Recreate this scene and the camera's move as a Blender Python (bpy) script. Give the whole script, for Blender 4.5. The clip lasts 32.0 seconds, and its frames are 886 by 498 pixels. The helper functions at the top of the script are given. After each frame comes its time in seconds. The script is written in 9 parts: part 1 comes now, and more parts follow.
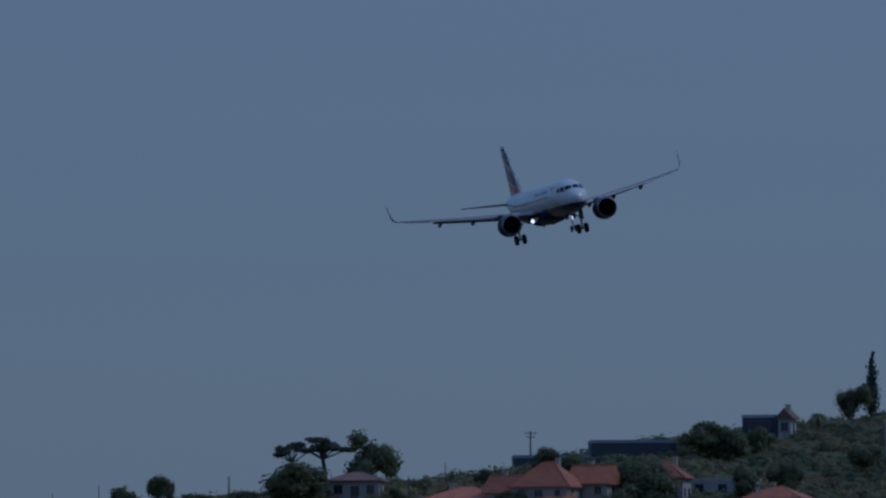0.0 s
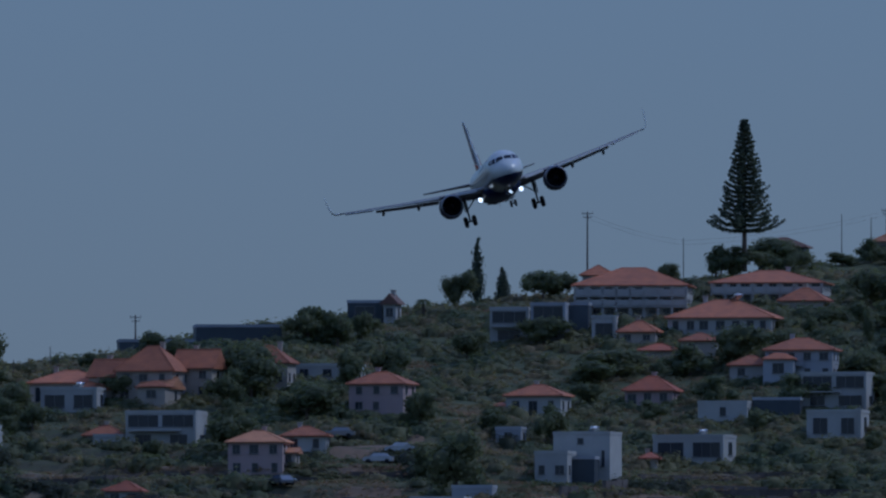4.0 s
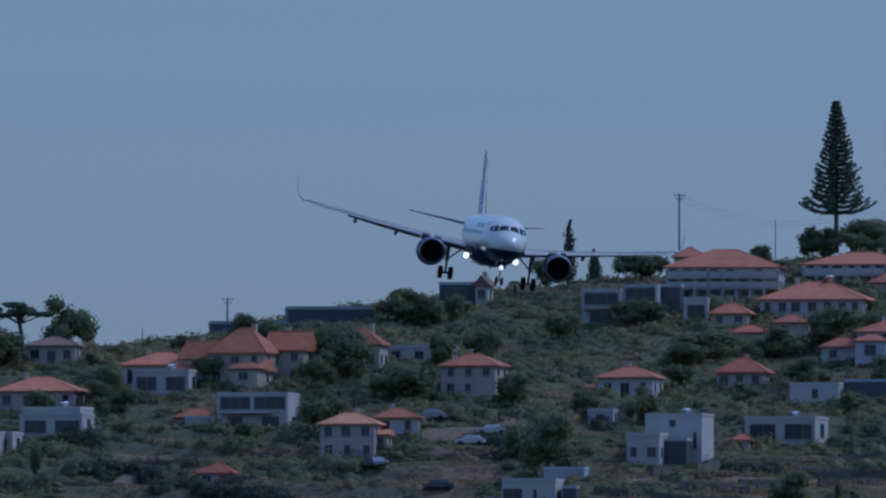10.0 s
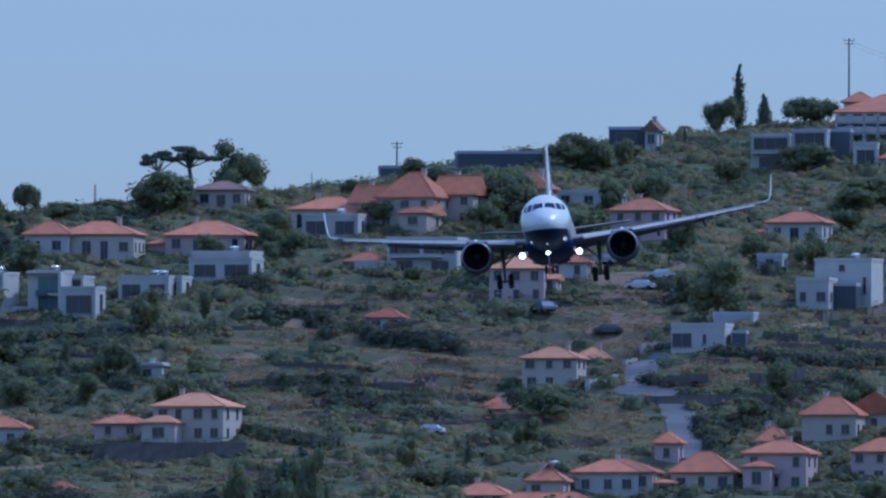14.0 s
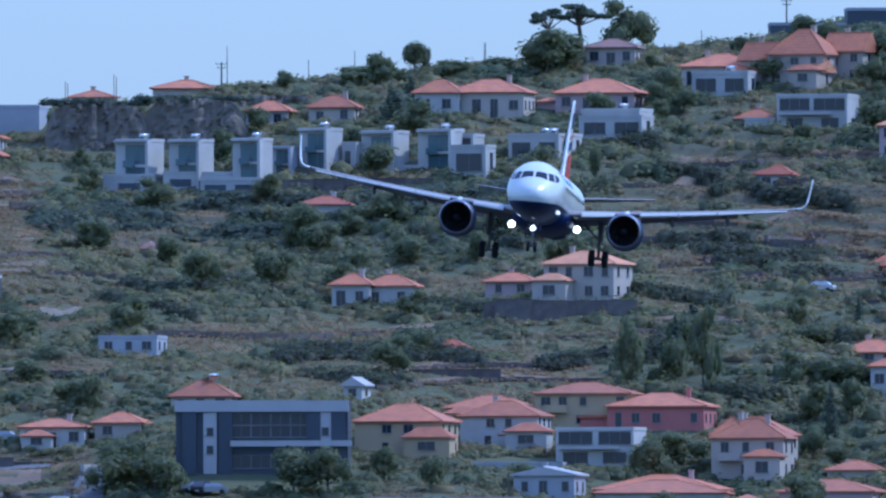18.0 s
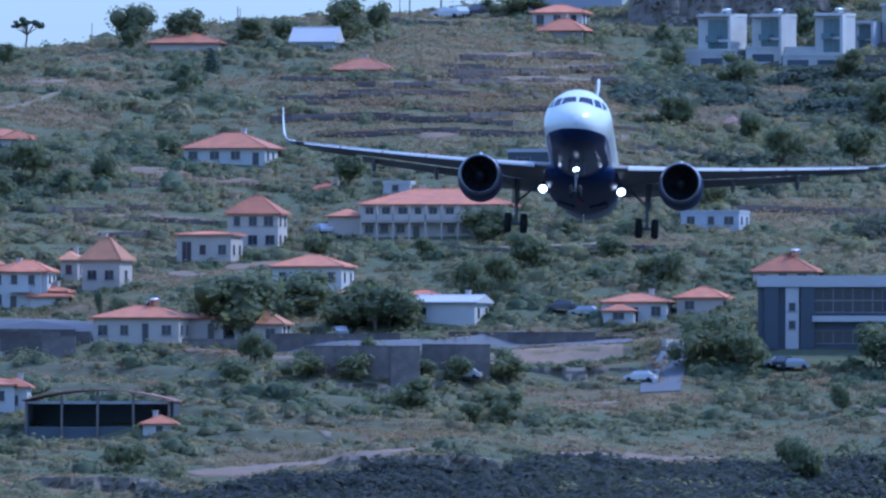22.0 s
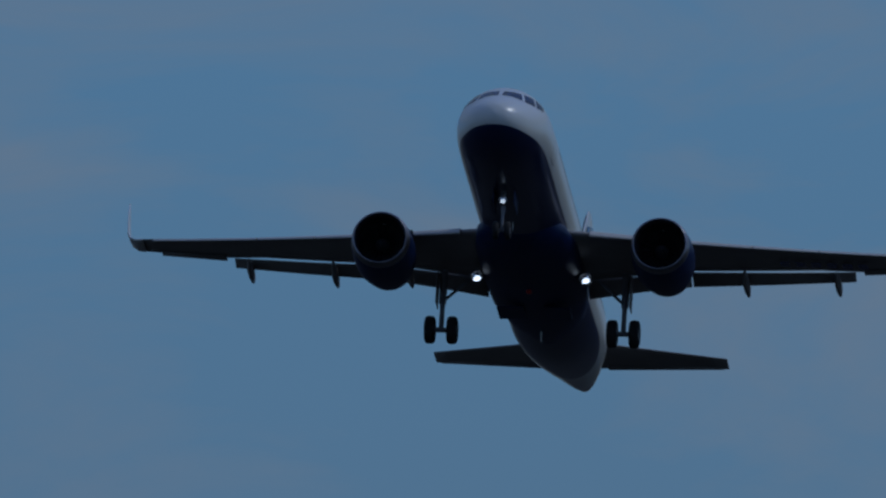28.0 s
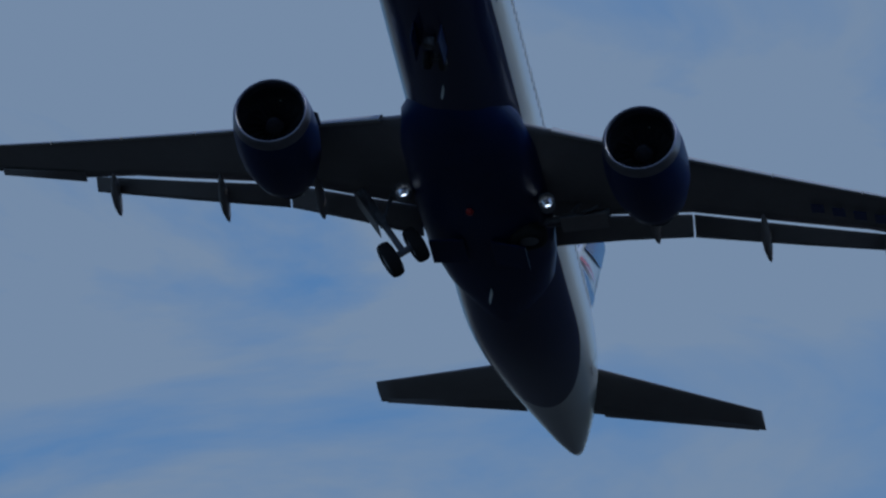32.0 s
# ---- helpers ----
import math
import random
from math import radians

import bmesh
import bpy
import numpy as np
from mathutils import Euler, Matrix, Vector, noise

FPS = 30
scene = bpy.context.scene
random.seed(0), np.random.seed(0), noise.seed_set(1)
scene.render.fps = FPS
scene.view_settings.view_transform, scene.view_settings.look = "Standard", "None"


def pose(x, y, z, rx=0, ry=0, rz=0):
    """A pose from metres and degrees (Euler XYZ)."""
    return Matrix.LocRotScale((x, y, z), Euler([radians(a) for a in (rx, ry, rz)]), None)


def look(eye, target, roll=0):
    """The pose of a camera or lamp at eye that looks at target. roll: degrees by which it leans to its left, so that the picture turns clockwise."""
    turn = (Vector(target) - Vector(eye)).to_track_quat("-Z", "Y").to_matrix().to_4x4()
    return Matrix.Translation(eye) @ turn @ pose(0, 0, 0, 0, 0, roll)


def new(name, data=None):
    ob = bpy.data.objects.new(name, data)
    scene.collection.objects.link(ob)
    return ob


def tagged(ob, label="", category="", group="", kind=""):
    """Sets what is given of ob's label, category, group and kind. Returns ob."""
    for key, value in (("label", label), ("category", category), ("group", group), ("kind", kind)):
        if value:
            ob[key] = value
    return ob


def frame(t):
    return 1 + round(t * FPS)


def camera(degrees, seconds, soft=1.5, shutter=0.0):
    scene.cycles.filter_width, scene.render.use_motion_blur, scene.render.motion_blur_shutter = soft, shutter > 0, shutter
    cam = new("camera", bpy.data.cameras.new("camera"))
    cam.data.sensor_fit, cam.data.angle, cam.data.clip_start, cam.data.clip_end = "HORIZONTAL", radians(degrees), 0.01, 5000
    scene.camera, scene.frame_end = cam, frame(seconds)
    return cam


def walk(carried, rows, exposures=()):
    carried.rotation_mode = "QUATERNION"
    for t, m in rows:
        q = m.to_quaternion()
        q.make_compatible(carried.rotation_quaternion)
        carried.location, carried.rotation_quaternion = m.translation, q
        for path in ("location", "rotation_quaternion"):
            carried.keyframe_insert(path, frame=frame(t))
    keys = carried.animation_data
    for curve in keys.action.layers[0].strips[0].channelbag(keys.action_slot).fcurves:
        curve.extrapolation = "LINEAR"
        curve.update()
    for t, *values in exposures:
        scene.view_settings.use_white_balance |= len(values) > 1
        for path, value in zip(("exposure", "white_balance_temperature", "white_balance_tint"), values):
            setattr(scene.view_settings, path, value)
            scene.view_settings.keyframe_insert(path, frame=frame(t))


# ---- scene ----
EXPOSURES = [(t, s - 0.58, k, 8 + (5400 - k) / 150) for t, s, k in (
    (0, -1.3, 5000), (2, -1.25, 5000), (3.5, -1.15, 5000), (5.5, -0.65, 5000), (8, -0.53, 5000), (10, -0.5, 5000), (11, -0.35, 4950), (12, 0.02, 4920), (13, 0.15, 4900), (15.5, 0.52, 4870),
    (19, 0.83, 4720), (21, 0.93, 4660), (22, 0.97, 4690), (23, 0.86, 4790), (24, -0.1, 4970), (25, -1.0, 5020), (25.5, -1.1, 5070), (28, -1.4, 5400), (31, -1.37, 5400), (32, -0.82, 5400))]
cam = camera(2.1136, 32.0, soft=2.4)
EYE = (0.0, 0.0, 1.7)


def aim(bearing, height, lean):
    """The camera on its tripod, by its bearing, its tilt above the level and its lean, in degrees."""
    return pose(*EYE, 90 + height, 0, bearing) @ pose(0, 0, 0, 0, 0, -lean)


walk(cam, [
    (0, aim(0.3899, 2.0102, 0.31)),
    (0.5, aim(0.2372, 1.9871, 0.12)),
    (1, aim(0.0803, 1.9594, 0.11)),
    (1.5, aim(-0.0684, 1.9641, 0.16)),
    (2, aim(-0.2156, 1.9484, 0.13)),
    (2.5, aim(-0.3317, 1.8925, 0.13)),
    (3, aim(-0.4459, 1.8592, 0.08)),
    (3.5, aim(-0.5287, 1.7637, 0.01)),
    (5.5, aim(-0.5805, 1.7096, -0.01)),
    (6, aim(-0.6063, 1.7094, -0.02)),
    (6.5, aim(-0.6553, 1.7099, -0.06)),
    (7, aim(-0.6732, 1.7077, -0.06)),
    (7.5, aim(-0.6154, 1.7071, -0.03)),
    (8, aim(-0.5016, 1.7060, 0.04)),
    (8.5, aim(-0.3541, 1.6998, 0.03)),
    (9, aim(-0.2507, 1.6981, -0.05)),
    (9.5, aim(-0.2650, 1.6987, -0.02)),
    (10, aim(-0.3309, 1.6892, 0.01)),
    (10.5, aim(-0.3628, 1.5699, -0.06)),
    (11, aim(-0.3221, 1.4478, -0.04)),
    (11.5, aim(-0.2238, 1.4103, -0.01)),
    (12, aim(-0.1326, 1.3978, -0.03)),
    (12.5, aim(-0.0726, 1.3860, -0.06)),
    (13, aim(-0.0000, 1.3400, -0.06)),
    (13.5, aim(0.0471, 1.3243, -0.11)),
    (15.5, aim(0.3303, 1.2177, 0.21)),
    (16, aim(0.4884, 1.1264, 0.22)),
    (16.5, aim(0.6447, 1.0393, 0.18)),
    (17, aim(0.7838, 1.0511, 0.15)),
    (17.5, aim(0.8845, 1.0527, 0.19)),
    (18, aim(1.0046, 0.9784, 0.09)),
    (18.5, aim(1.1561, 0.8801, 0.10)),
    (19, aim(1.3222, 0.8709, 0.11)),
    (19.5, aim(1.4634, 0.8716, 0.15)),
    (20, aim(1.5977, 0.8681, 0.12)),
    (20.5, aim(1.7486, 0.7651, 0.08)),
    (21, aim(1.9592, 0.6353, -0.15)),
    (21.5, aim(2.1346, 0.6486, -0.09)),
    (22, aim(2.3942, 0.6806, -0.05)),
    (22.5, aim(2.5935, 0.7498, 0.00)),
    (23, aim(2.7527, 0.9007, 0.10)),
    (23.5, aim(2.8638, 1.1261, 0.09)),
    (24, aim(2.9971, 1.3843, 0.06)),
    (24.5, aim(3.1705, 1.6654, -0.00)),
    (25, aim(3.4062, 1.9958, 0.00)),
    (25.5, aim(3.6926, 2.3769, 0.00)),
    (26.5, aim(4.1605, 3.3606, 0.00)),
    (27.5, aim(4.6886, 4.5544, 0.00)),
    (28, aim(4.9402, 5.2405, 0.00)),
    (28.5, aim(5.2594, 5.8618, 0.00)),
    (29, aim(5.5964, 6.4803, 0.00)),
    (29.5, aim(5.9644, 7.2168, 0.00)),
    (30, aim(6.3945, 7.9591, 0.00)),
    (30.5, aim(6.8156, 8.7070, 0.00)),
    (31, aim(7.1937, 9.5279, 0.00)),
    (31.5, aim(7.5273, 10.3356, 0.00)),
    (32, aim(7.9592, 11.0938, 0.00)),
], exposures=EXPOSURES)


# ---- daylight: a high sun to the right and beyond the hill, thin cirrus over a hazy blue sky ----
SUN_HEIGHT, SUN_BEARING = 48.0, 72.0   # degrees above the level; clockwise from straight ahead


def make_world():
    world = bpy.data.worlds.new("sky")
    world.use_nodes = True
    scene.world = world
    n, l = world.node_tree.nodes, world.node_tree.links
    n.clear()
    sky = n.new("ShaderNodeTexSky")
    sky.sky_type, sky.sun_disc = "NISHITA", False
    sky.sun_elevation, sky.sun_rotation = radians(SUN_HEIGHT), radians(SUN_BEARING)
    sky.altitude, sky.air_density, sky.dust_density, sky.ozone_density = 80, 1.0, 0.6, 2.0
    co = n.new("ShaderNodeTexCoord")
    mp = n.new("ShaderNodeMapping")
    mp.inputs["Scale"].default_value = (24, 24, 66)
    mp.inputs["Rotation"].default_value = (0, radians(14), 0)
    cirrus = n.new("ShaderNodeTexNoise")
    cirrus.inputs["Scale"].default_value, cirrus.inputs["Detail"].default_value, cirrus.inputs["Roughness"].default_value = 1.5, 6, 0.56
    cirrus.inputs["Distortion"].default_value = 0.6
    ramp = n.new("ShaderNodeValToRGB")
    ramp.color_ramp.elements[0].position, ramp.color_ramp.elements[1].position = 0.655, 0.86
    ramp.color_ramp.elements[0].color, ramp.color_ramp.elements[1].color = (0.0, 0.0, 0.0, 1), (0.8, 0.8, 0.8, 1)
    high = n.new("ShaderNodeSeparateXYZ")
    rise = n.new("ShaderNodeMapRange")
    rise.inputs["From Min"].default_value, rise.inputs["From Max"].default_value = 0.05, 0.10
    amount = n.new("ShaderNodeMath")
    amount.operation = "MULTIPLY"
    mix = n.new("ShaderNodeMixRGB")
    mix.inputs[2].default_value = (4.32, 4.98, 5.75, 1)
    back, out = n.new("ShaderNodeBackground"), n.new("ShaderNodeOutputWorld")
    back.inputs["Strength"].default_value = 0.14
    l.new(co.outputs["Generated"], mp.inputs["Vector"])
    l.new(mp.outputs["Vector"], cirrus.inputs["Vector"])
    # two banks of thin cloud at their heights, clearer air between them; unseen overhead cloud tunes the fill
    bank, more = n.new("ShaderNodeValToRGB"), n.new("ShaderNodeMath")
    steps = bank.color_ramp.elements
    steps[0].position, steps[1].position = 0.05, 0.198
    steps[0].color, steps[1].color = (0.2, 0.2, 0.2, 1), (0.4, 0.4, 0.4, 1)
    for at, v in ((0.086, 0.18), (0.097, 0.29), (0.115, 0.30), (0.125, 0.14), (0.155, 0.15), (0.176, 0.2), (0.26, 0.38), (0.42, 0.312)):
        steps.new(at).color = (v, v, v, 1)
    more.operation = "ADD"
    l.new(high.outputs["Z"], bank.inputs[0])
    l.new(cirrus.outputs[0], more.inputs[0])
    l.new(bank.outputs[0], more.inputs[1])
    l.new(more.outputs[0], ramp.inputs[0])
    l.new(co.outputs["Generated"], high.inputs[0])
    l.new(high.outputs["Z"], rise.inputs["Value"])
    l.new(ramp.outputs[0], amount.inputs[0])
    l.new(rise.outputs[0], amount.inputs[1])
    l.new(amount.outputs[0], mix.inputs[0])
    # the low air is milky blue, the higher air clearer, the unseen zenith deep blue, boosted to fill shade
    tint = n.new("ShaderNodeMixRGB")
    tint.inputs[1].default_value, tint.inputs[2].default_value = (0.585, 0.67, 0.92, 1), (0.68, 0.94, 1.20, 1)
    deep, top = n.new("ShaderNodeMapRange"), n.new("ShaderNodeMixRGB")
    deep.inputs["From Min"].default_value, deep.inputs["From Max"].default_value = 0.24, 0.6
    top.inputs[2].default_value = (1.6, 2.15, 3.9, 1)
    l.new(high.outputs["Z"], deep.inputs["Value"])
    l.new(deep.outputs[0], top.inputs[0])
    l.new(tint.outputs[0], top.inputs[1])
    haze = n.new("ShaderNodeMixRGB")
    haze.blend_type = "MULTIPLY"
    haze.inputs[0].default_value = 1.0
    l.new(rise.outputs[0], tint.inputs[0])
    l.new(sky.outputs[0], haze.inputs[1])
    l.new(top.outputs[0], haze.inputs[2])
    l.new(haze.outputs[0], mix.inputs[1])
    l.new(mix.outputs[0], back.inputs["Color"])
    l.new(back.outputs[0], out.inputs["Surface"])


make_world()
sun = new("sun", bpy.data.lights.new("sun", "SUN"))
sun.data.energy, sun.data.angle, sun.data.color = 2.4, radians(0.53), (1.0, 0.935, 0.83)
SUN_WAY = Vector((math.sin(radians(SUN_BEARING)) * math.cos(radians(SUN_HEIGHT)), math.cos(radians(SUN_BEARING)) * math.cos(radians(SUN_HEIGHT)), math.sin(radians(SUN_HEIGHT))))
sun.matrix_basis = look(SUN_WAY * 300, (0, 0, 0))


# ---- materials ----
def shader(name, colour, rough=0.7, metal=0.0, second=None, scale=1.0, amount=0.5, bump=0.0, bump_scale=None, coord="Object", per_thing=0.0, glow=0.0, coat=0.0, specular=0.5):
    """A surface with a base colour that drifts towards a second one in patches and grain, and with fine relief."""
    m = bpy.data.materials.new(name)
    m.use_nodes = True
    n, l = m.node_tree.nodes, m.node_tree.links
    b = n["Principled BSDF"]
    b.inputs["Roughness"].default_value, b.inputs["Metallic"].default_value = rough, metal
    b.inputs["Specular IOR Level"].default_value = specular
    b.inputs["Coat Weight"].default_value = coat
    co = n.new("ShaderNodeTexCoord")
    patch, grain = n.new("ShaderNodeTexNoise"), n.new("ShaderNodeTexNoise")
    patch.inputs["Scale"].default_value, patch.inputs["Detail"].default_value = scale, 5
    grain.inputs["Scale"].default_value, grain.inputs["Detail"].default_value = scale * 9, 3
    for tex in (patch, grain):
        l.new(co.outputs[coord], tex.inputs["Vector"])
    both = n.new("ShaderNodeMath")
    both.operation = "MULTIPLY_ADD"
    both.inputs[1].default_value = 0.4
    l.new(grain.outputs[0], both.inputs[0])
    l.new(patch.outputs[0], both.inputs[2])
    ramp = n.new("ShaderNodeMapRange")
    ramp.inputs["From Min"].default_value, ramp.inputs["From Max"].default_value, ramp.inputs["To Max"].default_value = 0.45, 1.0, amount
    l.new(both.outputs[0], ramp.inputs["Value"])
    mix = n.new("ShaderNodeMixRGB")
    mix.inputs[1].default_value, mix.inputs[2].default_value = (*colour, 1), (*(second or [c * 0.6 for c in colour]), 1)
    l.new(ramp.outputs[0], mix.inputs[0])
    last = mix
    if per_thing:
        info, tone = n.new("ShaderNodeObjectInfo"), n.new("ShaderNodeHueSaturation")
        spread = n.new("ShaderNodeMapRange")
        spread.inputs["To Min"].default_value, spread.inputs["To Max"].default_value = 1 - per_thing, 1 + per_thing
        l.new(info.outputs["Random"], spread.inputs["Value"])
        l.new(spread.outputs[0], tone.inputs["Value"])
        l.new(mix.outputs[0], tone.inputs["Color"])
        last = tone
    l.new(last.outputs[0], b.inputs["Base Color"])
    if bump:
        relief = n.new("ShaderNodeBump")
        relief.inputs["Strength"].default_value, relief.inputs["Distance"].default_value = bump, 0.05
        rough_tex = n.new("ShaderNodeTexNoise")
        rough_tex.inputs["Scale"].default_value, rough_tex.inputs["Detail"].default_value = bump_scale or scale * 6, 4
        l.new(co.outputs[coord], rough_tex.inputs["Vector"])
        l.new(rough_tex.outputs[0], relief.inputs["Height"])
        l.new(relief.outputs[0], b.inputs["Normal"])
    if glow:
        b.inputs["Emission Color"].default_value = (0.93, 0.96, 1, 1)
        b.inputs["Emission Strength"].default_value = glow
    return m


def leaf_shader(name, colour, second, spread=0.35):
    """Foliage: each clump of leaves takes its own tone."""
    m = bpy.data.materials.new(name)
    m.use_nodes = True
    n, l = m.node_tree.nodes, m.node_tree.links
    b = n["Principled BSDF"]
    b.inputs["Roughness"].default_value, b.inputs["Specular IOR Level"].default_value = 0.65, 0.25
    geo, mix, tone = n.new("ShaderNodeNewGeometry"), n.new("ShaderNodeMixRGB"), n.new("ShaderNodeHueSaturation")
    patch, co = n.new("ShaderNodeTexNoise"), n.new("ShaderNodeTexCoord")
    patch.inputs["Scale"].default_value = 0.06
    ramp = n.new("ShaderNodeMapRange")
    ramp.inputs["From Min"].default_value, ramp.inputs["From Max"].default_value = 0.66, 0.94
    l.new(co.outputs["Object"], patch.inputs["Vector"])
    clump, sum_ = n.new("ShaderNodeTexNoise"), n.new("ShaderNodeMath")
    clump.inputs["Scale"].default_value = 0.3
    sum_.operation = "MULTIPLY_ADD"
    sum_.inputs[1].default_value = 0.6
    l.new(co.outputs["Object"], clump.inputs["Vector"])
    l.new(clump.outputs[0], sum_.inputs[0])
    l.new(patch.outputs[0], sum_.inputs[2])
    l.new(sum_.outputs[0], ramp.inputs["Value"])
    mix.inputs[1].default_value, mix.inputs[2].default_value = (*colour, 1), (*second, 1)
    l.new(ramp.outputs[0], mix.inputs[0])
    span = n.new("ShaderNodeMapRange")
    span.inputs["To Min"].default_value, span.inputs["To Max"].default_value = 1 - spread, 1 + spread
    l.new(geo.outputs["Random Per Island"], span.inputs["Value"])
    l.new(span.outputs[0], tone.inputs["Value"])
    l.new(mix.outputs[0], tone.inputs["Color"])
    l.new(tone.outputs[0], b.inputs["Base Color"])
    tuft, relief = n.new("ShaderNodeTexNoise"), n.new("ShaderNodeBump")
    tuft.inputs["Scale"].default_value, tuft.inputs["Detail"].default_value = 2.6, 4
    relief.inputs["Strength"].default_value, relief.inputs["Distance"].default_value = 0.4, 0.2
    l.new(co.outputs["Object"], tuft.inputs["Vector"])
    l.new(tuft.outputs[0], relief.inputs["Height"])
    l.new(relief.outputs[0], b.inputs["Normal"])
    thin, both = n.new("ShaderNodeBsdfTranslucent"), n.new("ShaderNodeMixShader")
    both.inputs[0].default_value = 0.48
    warm = n.new("ShaderNodeMixRGB")
    warm.blend_type = "MULTIPLY"
    warm.inputs[0].default_value, warm.inputs[2].default_value = 1.0, (1.2, 1.2, 0.95, 1)
    l.new(tone.outputs[0], warm.inputs[1])
    l.new(warm.outputs[0], thin.inputs["Color"])
    l.new(b.outputs[0], both.inputs[1])
    l.new(thin.outputs[0], both.inputs[2])
    l.new(both.outputs[0], n["Material Output"].inputs["Surface"])
    return m


WHITE_WALL = shader("white_render", (0.44, 0.435, 0.395), 0.85, second=(0.30, 0.29, 0.262), scale=0.5, bump=0.2, per_thing=0.08)
CREAM_WALL = shader("cream_render", (0.420, 0.374, 0.309), 0.85, second=(0.301, 0.264, 0.215), scale=0.5, bump=0.2, per_thing=0.08)
PINK_WALL = shader("pink_render", (0.429, 0.328, 0.299), 0.85, second=(0.328, 0.246, 0.234), scale=0.5, bump=0.2)
YELLOW_WALL = shader("yellow_render", (0.420, 0.328, 0.187), 0.85, second=(0.328, 0.255, 0.158), scale=0.5, bump=0.2)
RED_WALL = shader("dusky_red_render", (0.42, 0.15, 0.13), 0.85, second=(0.32, 0.12, 0.1), scale=0.5, bump=0.2)
GREY_WALL = shader("grey_concrete", (0.36, 0.37, 0.38), 0.85, second=(0.24, 0.25, 0.26), scale=0.4, bump=0.3, per_thing=0.12)
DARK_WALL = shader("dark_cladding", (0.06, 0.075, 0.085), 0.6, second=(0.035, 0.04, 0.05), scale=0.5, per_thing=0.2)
BLUE_WALL = shader("slate_blue_cladding", (0.052, 0.062, 0.074), 0.6, second=(0.036, 0.044, 0.055), scale=0.3)
ROCK = shader("brown_rock", (0.17, 0.145, 0.105), 0.95, second=(0.10, 0.088, 0.07), scale=0.45, amount=0.9, bump=0.8)
STONE_WALL = shader("basalt_stone", (0.165, 0.138, 0.115), 0.9, second=(0.072, 0.063, 0.058), scale=0.8, amount=1.0, bump=1.0, per_thing=0.25)
PALE_SOIL = shader("pale_dry_soil", (0.235, 0.175, 0.11), 0.95, second=(0.13, 0.112, 0.074), scale=0.5, amount=1.0, bump=0.6)
BROWN_SOIL = shader("red_brown_soil", (0.215, 0.137, 0.084), 0.95, second=(0.122, 0.1, 0.066), scale=0.4, amount=1.0, bump=0.6)
STRAW_SOIL = shader("straw_covered_soil", (0.40, 0.29, 0.19), 0.95, second=(0.26, 0.19, 0.125), scale=0.5, amount=0.9, bump=0.6)
PAVING = shader("pale_concrete", (0.42, 0.41, 0.39), 0.9, second=(0.3, 0.29, 0.27), scale=0.3)
ASPHALT = shader("asphalt", (0.12, 0.12, 0.12), 0.9, second=(0.1, 0.1, 0.1), scale=0.4)
GLASS = shader("window_glass", (0.025, 0.032, 0.04), 0.08, second=(0.04, 0.05, 0.06), scale=0.3)
TEAL_GLASS = shader("teal_glass", (0.085, 0.14, 0.15), 0.15, second=(0.05, 0.09, 0.10), scale=0.3)
FRAME_PAINT = shader("window_frame_paint", (0.22, 0.22, 0.215), 0.6, scale=2)
PANEL_GLASS = shader("solar_glass", (0.5, 0.55, 0.6), 0.06, metal=0.9, scale=1)
TANK_STEEL = shader("tank_steel", (0.85, 0.85, 0.85), 0.22, metal=1.0, scale=1)
BARK = shader("bark", (0.13, 0.10, 0.075), 0.9, second=(0.08, 0.06, 0.05), scale=2, bump=0.6)
WOOD_POLE = shader("weathered_pole", (0.16, 0.14, 0.12), 0.9, scale=2)
CABLE = shader("black_cable", (0.03, 0.03, 0.03), 0.6, scale=2)


def tile_shader(name, colour, second):
    """Clay roof tiles: courses in relief, each patch bleached or darkened by age."""
    m = shader(name, colour, 0.75, second=second, scale=0.7, amount=1.0, per_thing=0.24)
    n, l = m.node_tree.nodes, m.node_tree.links
    wave, relief, co = n.new("ShaderNodeTexWave"), n.new("ShaderNodeBump"), n.new("ShaderNodeTexCoord")
    wave.inputs["Scale"].default_value, wave.inputs["Distortion"].default_value = 1.4, 0.6
    wave.bands_direction = "Z"
    relief.inputs["Strength"].default_value, relief.inputs["Distance"].default_value = 0.9, 0.09
    l.new(co.outputs["Object"], wave.inputs["Vector"])
    l.new(wave.outputs[0], relief.inputs["Height"])
    l.new(relief.outputs[0], n["Principled BSDF"].inputs["Normal"])
    return m


ORANGE_TILE = tile_shader("orange_clay_tile", (0.50, 0.174, 0.074), (0.31, 0.116, 0.061))
RED_TILE = tile_shader("red_clay_tile", (0.41, 0.118, 0.053), (0.28, 0.092, 0.049))
BROWN_TILE = tile_shader("brown_clay_tile", (0.24, 0.13, 0.09), (0.16, 0.1, 0.075))
PALE_TILE = tile_shader("sun_bleached_tile", (0.56, 0.248, 0.112), (0.38, 0.172, 0.09))
ROSE_METAL = shader("rusty_sheet_metal", (0.30, 0.155, 0.12), 0.85, second=(0.20, 0.11, 0.09), scale=0.4, specular=0.2)
PINE_LEAF = leaf_shader("pine_needles", (0.085, 0.108, 0.078), (0.11, 0.13, 0.088), 0.2)
# belt at the hill foot: its shade is put into this darker leaf colour
BELT_LEAF = leaf_shader("evergreen_leaves_shade_tone", (0.05, 0.056, 0.048), (0.062, 0.07, 0.055), 0.2)
# these tree and shrub tones are brightened to stand in for haze
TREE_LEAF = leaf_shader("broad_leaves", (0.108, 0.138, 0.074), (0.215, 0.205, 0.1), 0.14)
